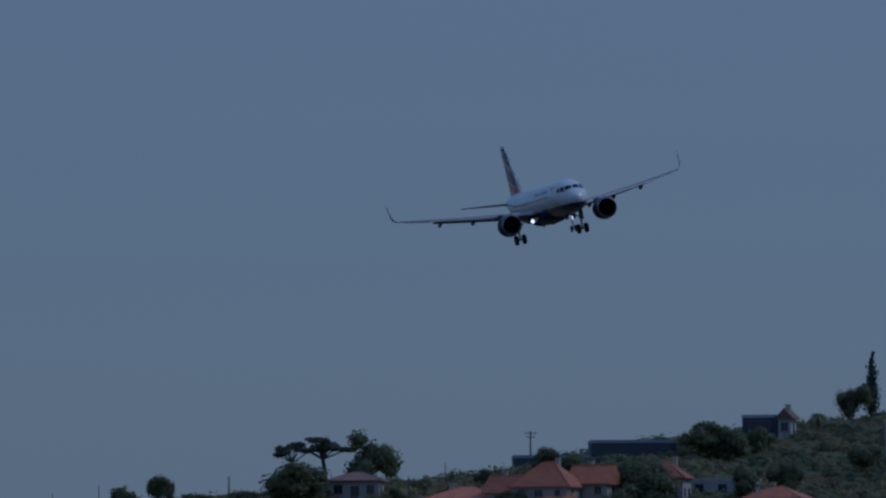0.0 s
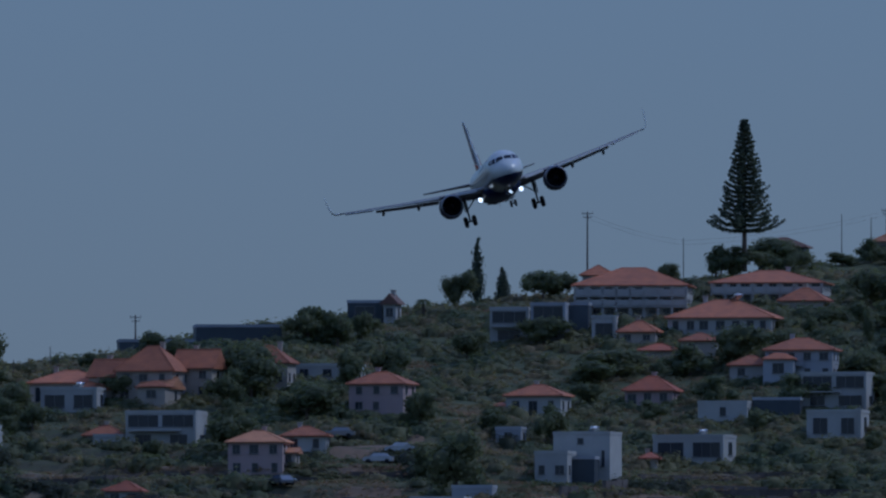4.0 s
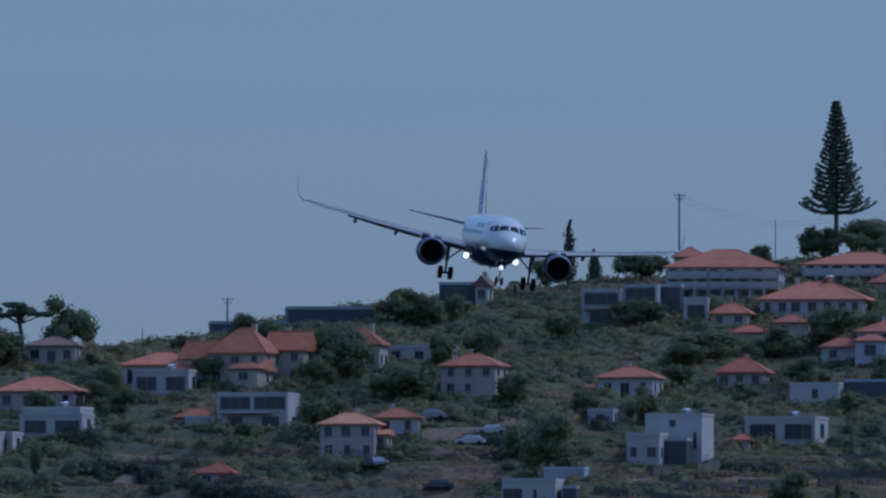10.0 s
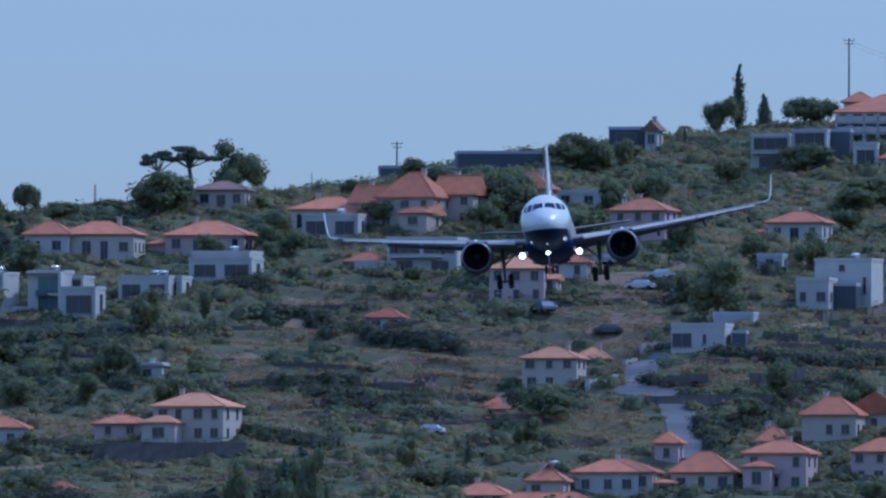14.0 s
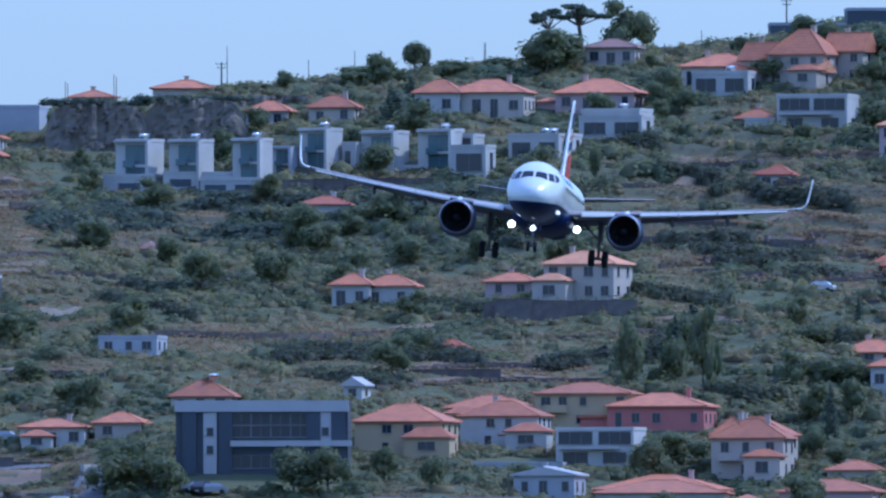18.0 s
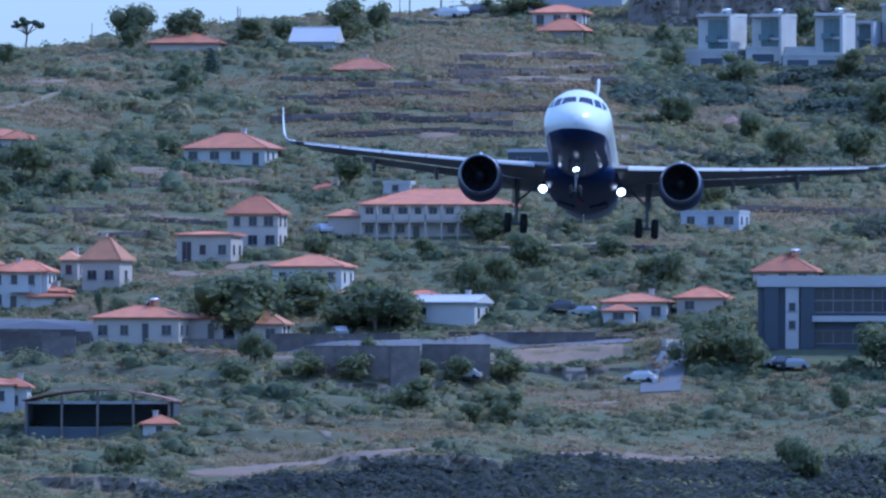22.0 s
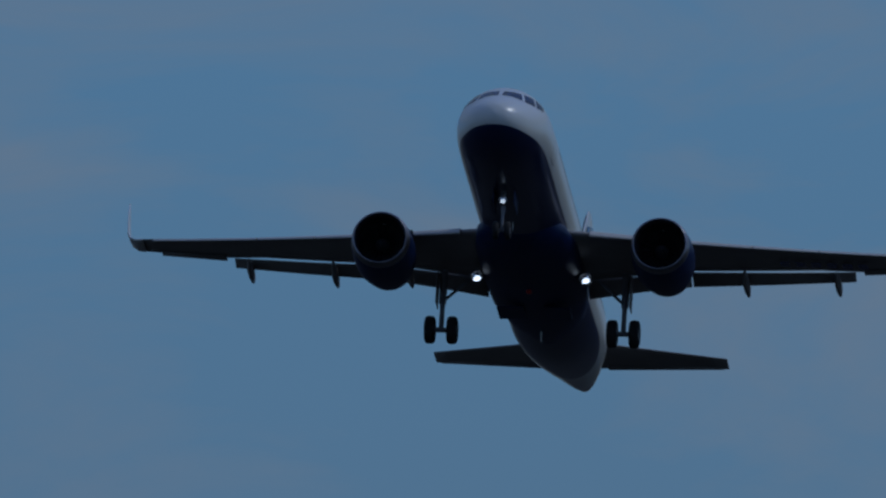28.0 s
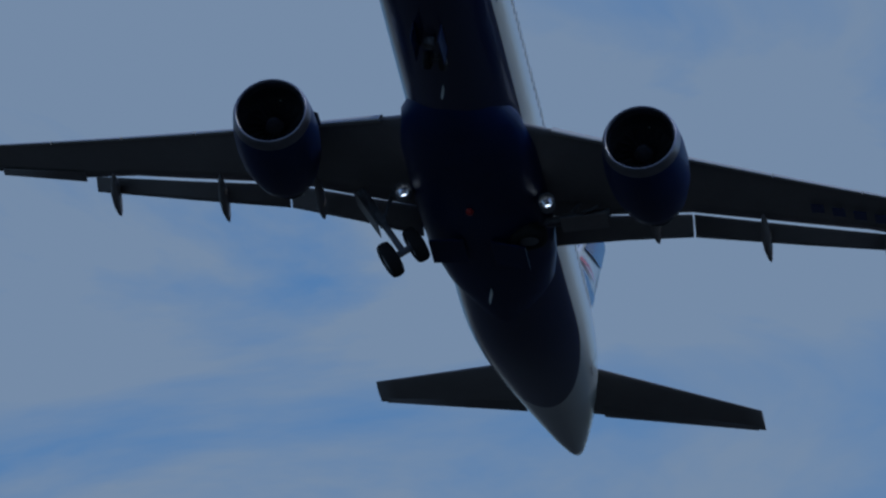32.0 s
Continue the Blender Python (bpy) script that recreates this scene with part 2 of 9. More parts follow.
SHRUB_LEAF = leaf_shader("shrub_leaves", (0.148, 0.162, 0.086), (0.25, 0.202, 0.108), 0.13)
VINE_LEAF = leaf_shader("vine_leaves", (0.19, 0.21, 0.10), (0.23, 0.23, 0.12), 0.12)
HEDGE_LEAF = leaf_shader("dark_hedge_leaves", (0.07, 0.078, 0.05), (0.092, 0.104, 0.06), 0.2)
DRY_LEAF = leaf_shader("dry_grass", (0.27, 0.178, 0.1), (0.20, 0.16, 0.088), 0.12)


def ground_shader():
    """Hillside soil: dry straw, green patches and dark stone on the steep faces of the terraces."""
    m = bpy.data.materials.new("hillside_soil")
    m.use_nodes = True
    n, l = m.node_tree.nodes, m.node_tree.links
    b = n["Principled BSDF"]
    b.inputs["Roughness"].default_value, b.inputs["Specular IOR Level"].default_value = 0.95, 0.1
    co = n.new("ShaderNodeTexCoord")

    def noise_at(scale, detail):
        tex = n.new("ShaderNodeTexNoise")
        tex.inputs["Scale"].default_value, tex.inputs["Detail"].default_value, tex.inputs["Roughness"].default_value = scale, detail, 0.62
        l.new(along.outputs[0], tex.inputs["Vector"])
        return tex

    # growth and soil lie in long bands along the terraces
    along = n.new("ShaderNodeMapping")
    along.inputs["Scale"].default_value = (0.45, 1.9, 0.6)
    l.new(co.outputs["Object"], along.inputs["Vector"])

    def stretch(src, a, b_):
        r = n.new("ShaderNodeMapRange")
        r.inputs["From Min"].default_value, r.inputs["From Max"].default_value = a, b_
        l.new(src, r.inputs["Value"])
        return r.outputs[0]

    def blend(fac, a, b_):
        x = n.new("ShaderNodeMixRGB")
        l.new(fac, x.inputs[0])
        for i, c in ((1, a), (2, b_)):
            if isinstance(c, tuple):
                x.inputs[i].default_value = (*c, 1)
            else:
                l.new(c, x.inputs[i])
        return x.outputs[0]

    patch, fine = noise_at(0.05, 6), noise_at(0.5, 6)
    mid = noise_at(0.16, 5)
    straw = blend(stretch(patch.outputs[0], 0.4, 0.6), blend(stretch(fine.outputs[0], 0.35, 0.65), (0.225, 0.142, 0.078), (0.135, 0.1, 0.061)), blend(stretch(fine.outputs[0], 0.35, 0.65), (0.168, 0.142, 0.073), (0.118, 0.108, 0.06)))
    green = blend(stretch(fine.outputs[0], 0.38, 0.62), (0.112, 0.124, 0.068), (0.09, 0.099, 0.057))
    place = n.new("ShaderNodeSeparateXYZ")
    l.new(co.outputs["Object"], place.inputs[0])
    growth, lush = n.new("ShaderNodeAttribute"), n.new("ShaderNodeMath")
    growth.attribute_name = "growth"
    lush.operation = "MULTIPLY_ADD"
    lush.inputs[1].default_value = 0.5
    l.new(fine.outputs[0], lush.inputs[0])
    l.new(growth.outputs["Fac"], lush.inputs[2])
    weeds = blend(stretch(mid.outputs[0], 0.46, 0.60), straw, (0.116, 0.12, 0.066))
    mixed = blend(stretch(lush.outputs[0], 0.5, 0.85), weeds, green)
    geo, part_ = n.new("ShaderNodeNewGeometry"), n.new("ShaderNodeSeparateXYZ")
    l.new(geo.outputs["True Normal"], part_.inputs[0])
    steep = stretch(part_.outputs["Z"], 0.93, 0.80)
    bank = blend(steep, mixed, (0.104, 0.1, 0.066))
    # ground short of the hill, out of view, is darkened to cut bounce light
    l.new(blend(stretch(place.outputs["Y"], 2780, 2900), (0.033, 0.034, 0.031), bank), b.inputs["Base Color"])
    relief = n.new("ShaderNodeBump")
    relief.inputs["Strength"].default_value, relief.inputs["Distance"].default_value = 0.8, 0.4
    l.new(fine.outputs[0], relief.inputs["Height"])
    l.new(relief.outputs[0], b.inputs["Normal"])
    return m


SOIL = ground_shader()


def crest(x):
    """Height of the skyline ridge, which climbs to the right."""
    return 108.0 + 0.1347 * (x - 97) + 1.8 * math.exp(-((x + 20) / 75) ** 2) - 2.5 * math.exp(-((x + 25) / 17) ** 2) - 0.9 * math.exp(-((x + 12) / 12) ** 2) - 0.6 / (1 + math.exp((x + 120) / 15)) + 0.7 * math.sin(x / 33 + 0.6) + 1.8 / (1 + math.exp((82 - x) / 6))


def ground(x, y):
    """Height of the terraced hillside at a place on the plan."""
    swell = 1.6 * math.sin(x / 31 + 1.3) * math.sin(y / 57) + 1.0 * math.sin(x / 15 + y / 41) + 0.5 * math.sin(x / 7.3 - y / 19)
    slope = 2 + 0.185 * (y - 2960)
    slope = 8 * math.log1p(math.exp(min(slope / 8, 60.0)))
    near = min(max((y - 2880) / 120, 0), 1)
    a, b = slope + swell * near, crest(x) + 0.25 * swell - 0.012 * (y - 3400)
    low = min(a, b)
    z = low - 2.5 * math.log1p(math.exp(-min(abs(a - b) / 2.5, 60.0)))
    bend = 0.5 * math.sin(x / 29) + 0.3 * math.sin(x / 11 + y / 37)
    q = z / 2.6 + bend
    f = q - math.floor(q)
    f = min(max((f - 0.62) / 0.3, 0), 1)
    flat = (math.floor(q) + f * f * (3 - 2 * f) - bend) * 2.6
    mask = near * min(max(0.3 + 0.6 * math.sin(x / 47 + y / 83) + 0.5 * math.sin(y / 29 - x / 61), 0), 0.7)
    return z + (flat - z) * mask


# ---- what grows where: woods, thickets and open grass on the plan ----
COVER_X, COVER_Y = np.arange(-285.0, 135.0), np.arange(2915.0, 3545.0)
GREEN = np.array([[0.64 + 0.20 * math.sin(x / 19 + 1.5 * math.sin(y / 41)) * math.sin(y / 27 + x / 53) + 0.42 * noise.noise(Vector((x / 30, y / 12, 0.5))) + 0.16 / (1 + math.exp(-(x + 25) / 15)) for x in COVER_X] for y in COVER_Y])
FRAY = np.array([[noise.noise(Vector((x / 6, y / 9, 3.5))) for x in COVER_X] for y in COVER_Y])


def spread(x, y, rx, ry, value):
    """Draws the growth towards a value inside an oval with a frayed edge."""
    i, j = np.abs(COVER_X - x) < rx * 1.6, np.abs(COVER_Y - y) < ry * 1.6
    if not i.any() or not j.any():
        return
    at = np.ix_(j, i)
    r = np.sqrt(((COVER_X[None, i] - x) / rx) ** 2 + ((COVER_Y[j, None] - y) / ry) ** 2) + 0.45 * FRAY[at]
    w = np.clip((1.2 - r) / 0.4, 0, 1)
    GREEN[at] += (value - GREEN[at]) * w


def grove(x, y, rx, ry):
    spread(x, y, rx, ry, 0.92)


def meadow(x, y, rx, ry):
    spread(x, y, rx, ry, 0.18)


grove(9, 3458, 10.1, 16.5)
grove(15, 3388, 4.3, 12.5)
grove(25, 3352, 6.6, 17.5)
grove(40, 3429, 8.7, 7.0)
grove(50, 3408, 2.7, 7.5)
grove(34, 3343, 3.7, 14.0)
grove(76, 3376, 2.3, 5.5)
grove(76, 3442, 3.9, 5.5)
grove(-24, 3339, 11.6, 17.0)
grove(24, 3454, 13.2, 15.0)
grove(49, 3434, 11.6, 11.5)
grove(15, 3386, 5.0, 12.5)
grove(25, 3356, 3.9, 12.5)
grove(33, 3342, 3.7, 13.5)
grove(54, 3396, 3.1, 10.5)
grove(78, 3364, 3.4, 13.5)
grove(28, 3246, 6.2, 12.5)
grove(60, 3371, 3.5, 9.0)
grove(-20, 3332, 21.7, 13.0)
grove(-28, 3319, 13.6, 10.0)
grove(-5, 3330, 7.0, 18.0)
grove(10, 3245, 5.4, 7.0)
grove(-29, 3396, 2.3, 14.0)
grove(4, 3373, 4.3, 14.0)
grove(-47, 3291, 16.3, 26.0)
grove(-50, 3274, 5.4, 14.5)
grove(-20, 3302, 6.2, 15.5)
grove(-23, 3238, 8.5, 4.0)
grove(-18, 3214, 11.2, 12.0)
grove(-1, 3217, 7.8, 15.0)
grove(33, 3231, 7.0, 19.0)
grove(34, 3412, 4.3, 22.0)
grove(28, 3468, 11.6, 3.0)
grove(-52, 3190, 9.7, 9.5)
grove(-88, 3297, 9.7, 12.0)
grove(-66, 3267, 12.0, 21.0)
grove(-49, 3272, 5.4, 13.5)
grove(-89, 3224, 7.0, 33.5)
grove(-61, 3213, 13.2, 6.0)
grove(-56, 3166, 6.6, 6.5)
grove(-8, 3178, 5.4, 10.5)
grove(19, 3140, 3.4, 45.0)
grove(10, 3119, 13.1, 31.0)
grove(-28, 3186, 4.3, 10.5)
grove(-23, 3116, 4.3, 17.5)
grove(-15, 3140, 4.7, 6.5)
grove(-54, 3411, 7.0, 2.5)
grove(-70, 3416, 5.4, 3.0)
grove(-19, 3197, 5.4, 7.0)
grove(1, 3289, 5.4, 3.0)
grove(-111, 3410, 7.8, 45.0)
grove(-80, 3270, 8.5, 28.0)
grove(-107, 3254, 8.9, 16.5)
grove(-106, 3152, 5.0, 22.5)
grove(-79, 3162, 3.9, 18.0)
grove(-74, 3241, 7.0, 19.0)
grove(-91, 3200, 6.2, 16.5)
grove(-59, 3292, 8.1, 8.5)
grove(-71, 3442, 3.5, 27.5)
grove(-53, 3419, 8.5, 10.0)
grove(-117, 3146, 6.2, 11.5)
grove(-93, 3087, 6.2, 17.0)
grove(-70, 3068, 7.8, 13.5)
grove(-14, 3204, 7.3, 15.5)
grove(-42, 3074, 3.5, 7.0)
grove(-28, 3200, 3.9, 10.5)
grove(-89, 3048, 10.1, 4.5)
grove(-47, 3234, 3.9, 8.5)
grove(-109, 3312, 5.8, 25.5)
grove(-105, 3174, 4.7, 18.5)
grove(-123, 3147, 9.7, 12.0)
grove(-95, 3145, 5.4, 8.0)
grove(-139, 3118, 6.2, 10.5)
grove(-63, 3249, 6.6, 12.0)
grove(-93, 3072, 5.4, 5.5)
grove(-143, 3228, 6.6, 11.0)
grove(-75, 3044, 5.4, 9.5)
grove(-126, 3272, 11.2, 3.5)
grove(-150, 3329, 4.3, 11.0)
grove(-164, 3321, 4.3, 3.0)
grove(-178, 3256, 8.1, 9.5)
grove(-156, 3110, 7.8, 13.5)
grove(-140, 3116, 7.4, 9.5)
grove(-150, 3210, 5.4, 8.5)
grove(-122, 3142, 7.0, 16.5)
grove(-101, 3158, 9.7, 21.0)
grove(-119, 3122, 4.7, 11.5)
grove(-86, 3308, 8.4, 10.5)
grove(-134, 3064, 11.2, 7.5)
grove(-141, 3033, 13.2, 7.0)
grove(-93, 3068, 5.0, 12.5)
grove(-124, 3033, 5.4, 15.0)
grove(-187, 3173, 4.3, 12.0)
grove(-84, 3234, 8.8, 27.0)
grove(-179, 3298, 10.9, 4.5)
grove(-174, 3224, 4.3, 10.0)
grove(-190, 3226, 4.7, 14.0)
grove(-196, 3302, 3.9, 4.5)
grove(-182, 3294, 11.6, 2.5)
grove(-215, 3224, 4.7, 6.0)
grove(-180, 3222, 10.9, 12.5)
grove(-197, 3278, 10.9, 5.5)
grove(-175, 3274, 10.9, 12.0)
grove(-168, 3206, 3.9, 9.5)
grove(-192, 3202, 7.4, 14.5)
grove(-159, 3132, 10.1, 23.0)
grove(-140, 3116, 7.8, 8.0)
grove(-121, 3134, 5.8, 12.5)
grove(-176, 3180, 8.9, 4.5)
grove(-131, 3285, 7.8, 2.5)
grove(-214, 3200, 4.3, 5.5)
meadow(25, 3438, 5.8, 8.5)
meadow(15, 3333, 3.5, 5.0)
meadow(39, 3352, 3.9, 7.5)
meadow(14, 3321, 6.2, 18.0)
meadow(18, 3300, 7.0, 12.5)
meadow(34, 3387, 5.0, 7.0)
meadow(60, 3323, 20.5, 21.0)
meadow(-1, 3286, 7.4, 16.5)
meadow(-22, 3305, 12.4, 15.0)
meadow(39, 3273, 11.6, 11.0)
meadow(-23, 3338, 6.6, 6.5)
meadow(1, 3264, 14.0, 6.5)
meadow(14, 3234, 10.5, 10.5)
meadow(-24, 3264, 5.0, 8.5)
meadow(17, 3308, 10.1, 6.5)
meadow(2, 3274, 4.3, 6.5)
meadow(44, 3273, 14.7, 11.0)
meadow(-12, 3298, 7.8, 2.5)
meadow(-6, 3350, 7.8, 2.5)
meadow(-35, 3191, 8.5, 8.0)
meadow(-71, 3194, 6.2, 10.0)
meadow(-87, 3178, 5.8, 14.0)
meadow(-53, 3234, 6.2, 6.5)
meadow(-41, 3164, 9.7, 5.5)
meadow(-36, 3188, 6.2, 6.5)
meadow(-31, 3265, 3.5, 26.0)
meadow(-25, 3232, 4.7, 11.0)
meadow(-1, 3264, 12.0, 6.0)
meadow(2, 3234, 7.0, 10.5)
meadow(-24, 3212, 8.1, 5.5)
meadow(-1, 3290, 8.5, 6.5)
meadow(17, 3319, 6.6, 19.0)
meadow(-77, 3302, 5.0, 5.0)
meadow(15, 3230, 7.4, 17.0)
meadow(-122, 3318, 7.8, 13.5)
meadow(-121, 3276, 7.4, 20.0)
meadow(-69, 3196, 5.8, 10.5)
meadow(-78, 3170, 4.7, 5.5)
meadow(-123, 3202, 2.3, 5.5)
meadow(-108, 3088, 9.3, 12.5)
meadow(-39, 3169, 4.7, 5.0)
meadow(-54, 3164, 4.7, 8.5)
meadow(-91, 3298, 5.4, 11.0)
meadow(-108, 3195, 7.4, 9.0)
meadow(-36, 3291, 5.8, 2.5)
meadow(-48, 3179, 4.7, 4.0)
meadow(-135, 3306, 18.6, 21.5)
meadow(-117, 3248, 6.2, 22.0)
meadow(-106, 3151, 8.1, 5.0)
meadow(-112, 3086, 13.6, 12.0)
meadow(-42, 3278, 3.5, 4.5)
meadow(-110, 3048, 10.1, 10.5)
meadow(-144, 3274, 7.4, 5.0)
meadow(-142, 3280, 18.2, 7.5)
meadow(-130, 3260, 10.9, 24.0)
meadow(-167, 3140, 8.1, 11.0)
meadow(-184, 3112, 3.9, 13.5)
meadow(-112, 3086, 10.1, 13.0)
meadow(-168, 2968, 11.6, 10.5)
meadow(-143, 2993, 17.8, 8.0)
meadow(-134, 3020, 14.7, 9.5)
meadow(-106, 3010, 15.5, 6.0)
meadow(-192, 3264, 4.7, 9.5)
meadow(-155, 3086, 7.0, 7.5)
meadow(-138, 3229, 4.7, 7.0)
meadow(-103, 3050, 9.3, 8.0)
meadow(-149, 3267, 10.9, 5.0)
meadow(-139, 3252, 13.2, 12.5)
meadow(-225, 3372, 4.7, 45.0)
meadow(-174, 3121, 5.8, 7.0)
meadow(-207, 3263, 6.6, 8.0)
meadow(-185, 3262, 5.4, 7.0)
meadow(-148, 3114, 2.3, 4.5)
meadow(-225, 3274, 6.6, 25.5)
meadow(-195, 3270, 7.0, 9.5)
GREEN = np.clip(GREEN + 0.16 * FRAY - 0.03 / (1 + np.exp((COVER_Y[:, None] - 3062) / 10)), 0, 1)


def green_at(x, y):
    """How overgrown the slope is, from 0 to 1."""
    return float(GREEN[min(max(int(y - COVER_Y[0]), 0), len(COVER_Y) - 1), min(max(int(x - COVER_X[0]), 0), len(COVER_X) - 1)])


# ---- shared builders ----
def mesh_of(name, verts, faces, material, smooth=False):
    me = bpy.data.meshes.new(name)
    me.from_pydata(verts, [], faces)
    if material:
        me.materials.append(material)
    if smooth:
        me.polygons.foreach_set("use_smooth", [True] * len(me.polygons))
    me.update()
    return me


def piece(name, me, parent=None, m=None, label=""):
    """Links a mesh as one object, under a thing or a part where one is given."""
    ob = new(name, me)
    ob.parent = parent
    if m is not None:
        ob.matrix_basis = m
    return tagged(ob, label)


def part(name, bm, material, parent, label="", m=None, smooth=False):
    me = bpy.data.meshes.new(name)
    bmesh.ops.recalc_face_normals(bm, faces=bm.faces)
    bm.to_mesh(me)
    bm.free()
    for x in material if isinstance(material, (list, tuple)) else [material]:
        me.materials.append(x)
    if smooth:
        me.polygons.foreach_set("use_smooth", [len(p.vertices) < 5 for p in me.polygons])
    return piece(name, me, parent, m, label)


def block(bm, x0, x1, y0, y1, z0, z1, bevel=0.0):
    made = bmesh.ops.create_cube(bm, size=1, matrix=Matrix.LocRotScale(((x0 + x1) / 2, (y0 + y1) / 2, (z0 + z1) / 2), None, (abs(x1 - x0), abs(y1 - y0), abs(z1 - z0))))
    if bevel:
        edges = list({e for v in made["verts"] for e in v.link_edges})
        bmesh.ops.bevel(bm, geom=edges, offset=bevel, segments=1, affect="EDGES")
    return bm


def rod(bm, a, b, r0, r1=None, sides=8):
    """A tapered round bar from a to b."""
    a, b = Vector(a), Vector(b)
    way = b - a
    m = Matrix.Translation((a + b) / 2) @ way.to_track_quat("Z", "Y").to_matrix().to_4x4()
    bmesh.ops.create_cone(bm, cap_ends=True, segments=sides, radius1=r0, radius2=r0 if r1 is None else r1, depth=way.length, matrix=m)
    return bm


# ---- the ground, one sheet from behind the camera to beyond the ridge ----
def make_ground():
    xs = np.concatenate([np.linspace(-2500, -330, 14), np.arange(-300, 170, 2.0), np.linspace(200, 2500, 14)])
    ys = np.concatenate([np.linspace(-1500, 2750, 20), np.arange(2800, 2930, 10.0), np.arange(2930, 3560, 1.1), np.linspace(3565, 3700, 20), np.linspace(3750, 5400, 10)])
    verts = [(x, y, ground(x, y)) for y in ys for x in xs]
    w = len(xs)
    faces = [(j * w + i, j * w + i + 1, (j + 1) * w + i + 1, (j + 1) * w + i) for j in range(len(ys) - 1) for i in range(w - 1)]
    me = mesh_of("ground", verts, faces, SOIL, True)
    me.attributes.new("growth", "FLOAT", "POINT").data.foreach_set("value", [green_at(v[0], v[1]) if abs(v[0] + 75) < 205 and 2920 < v[1] < 3540 else 0.5 for v in verts])
    ob = new("ground", me)
    tagged(ob, "terraced dry hillside of straw and green scrub", "ground", kind="structure")


make_ground()


# ---- houses ----
FOOT = []          # plan of what stands on the hill: x, y, reach
SHARED = {}


def box_data(x0, x1, y0, y1, z0, z1, k=0):
    v = [(x, y, z) for z in (z0, z1) for y in (y0, y1) for x in (x0, x1)]
    f = [(0, 2, 3, 1), (4, 5, 7, 6), (0, 1, 5, 4), (1, 3, 7, 5), (3, 2, 6, 7), (2, 0, 4, 6)]
    return v, [tuple(i + k for i in q) for q in f]


def boxes(name, list_of, material):
    """One mesh out of several boxes (x0, x1, y0, y1, z0, z1)."""
    verts, faces = [], []
    for b in list_of:
        v, f = box_data(*b, k=len(verts))
        verts += v
        faces += f
    return mesh_of(name, verts, faces, material)


def window_mesh(w, h, glass):
    """A window set 6 cm into its frame: four frame bars, a middle bar and the pane; front towards -y."""
    key = ("window", round(w * 5) / 5, round(h * 5) / 5, glass.name)
    if key not in SHARED:
        w, h = key[1], key[2]
        bars = [(-w / 2 - 0.05, -w / 2, -0.05, 0.02, 0, h), (w / 2, w / 2 + 0.05, -0.05, 0.02, 0, h), (-w / 2 - 0.05, w / 2 + 0.05, -0.05, 0.02, h, h + 0.05), (-w / 2 - 0.14, w / 2 + 0.14, -0.14, 0.02, -0.1, 0)]
        if w > 0.9:
            n = max(2, round(w / 1.5))
            bars += [(-w / 2 + w * i / n - 0.02, -w / 2 + w * i / n + 0.02, -0.045, 0.02, 0, h) for i in range(1, n)]
        SHARED[key] = (boxes("window_frame", bars, FRAME_PAINT), boxes("window_pane", [(-w / 2, w / 2, -0.012, 0.015, 0, h)], glass))
    return SHARED[key]


def add_window(host, x, y, z, w, h, turn=0, glass=None):
    frame_me, pane_me = window_mesh(w, h, glass or GLASS)
    ob = piece("window", frame_me, host, pose(x, y, z, 0, 0, turn))
    piece("pane", pane_me, ob, None, "dark glass pane")
    return ob


WORDS = {"white_render": "white", "cream_render": "cream", "pink_render": "pink", "yellow_render": "ochre yellow", "dark_cladding": "dark", "grey_concrete": "grey", "slate_blue_cladding": "slate blue",
         "dusky_red_render": "dusky red", "orange_clay_tile": "orange tiled", "red_clay_tile": "red tiled", "brown_clay_tile": "brown tiled", "sun_bleached_tile": "pale orange tiled", "pale_concrete": "flat", "rusty_sheet_metal": "rusty metal"}


def solar_heater(x, y, z, turn):
    """A roof-top water heater: tilted collector, tank along its upper edge, legs."""
    if "heater" not in SHARED:
        tilt = pose(0, 0, 0.62, -28)
        v, f = box_data(-0.95, 0.95, -0.9, 0.9, -0.05, 0.05)
        panel = mesh_of("collector", [tuple(tilt @ Vector(p)) for p in v], f, PANEL_GLASS)
        bm = bmesh.new()
        rod(bm, (-0.85, -0.85, 1.32), (0.85, -0.85, 1.32), 0.27, 0.27, 14)
        tank = bpy.data.meshes.new("tank")
        bm.to_mesh(tank)
        bm.free()
        tank.materials.append(TANK_STEEL)
        tank.polygons.foreach_set("use_smooth", [len(p.vertices) == 4 for p in tank.polygons])
        SHARED["heater"] = (panel, tank, boxes("leg", [(-0.03, 0.03, -0.03, 0.03, 0, 1.1)], GEAR_STEEL))
    panel, tank, leg = SHARED["heater"]
    ob = tagged(new("solar_water_heater"), "steel solar water heater on a roof", "water heater", "roof water heaters")
    ob.matrix_basis = pose(x, y, z, 0, 0, turn) @ Matrix.Diagonal((0.8, 0.7, 0.62, 1))
    piece("collector", panel, ob, None, "glazed collector panel")
    piece("tank", tank, ob, None, "shiny steel tank")
    for a, b in ((-0.8, -0.8), (0.8, -0.8), (-0.8, 0.75), (0.8, 0.75)):
        piece("leg", leg, ob, pose(a, b, 0) @ Matrix.Diagonal((1, 1, 1.0 if b < 0 else 0.2, 1)))


GEAR_STEEL = shader("galvanised_steel", (0.45, 0.46, 0.47), 0.4, metal=0.8, scale=3)


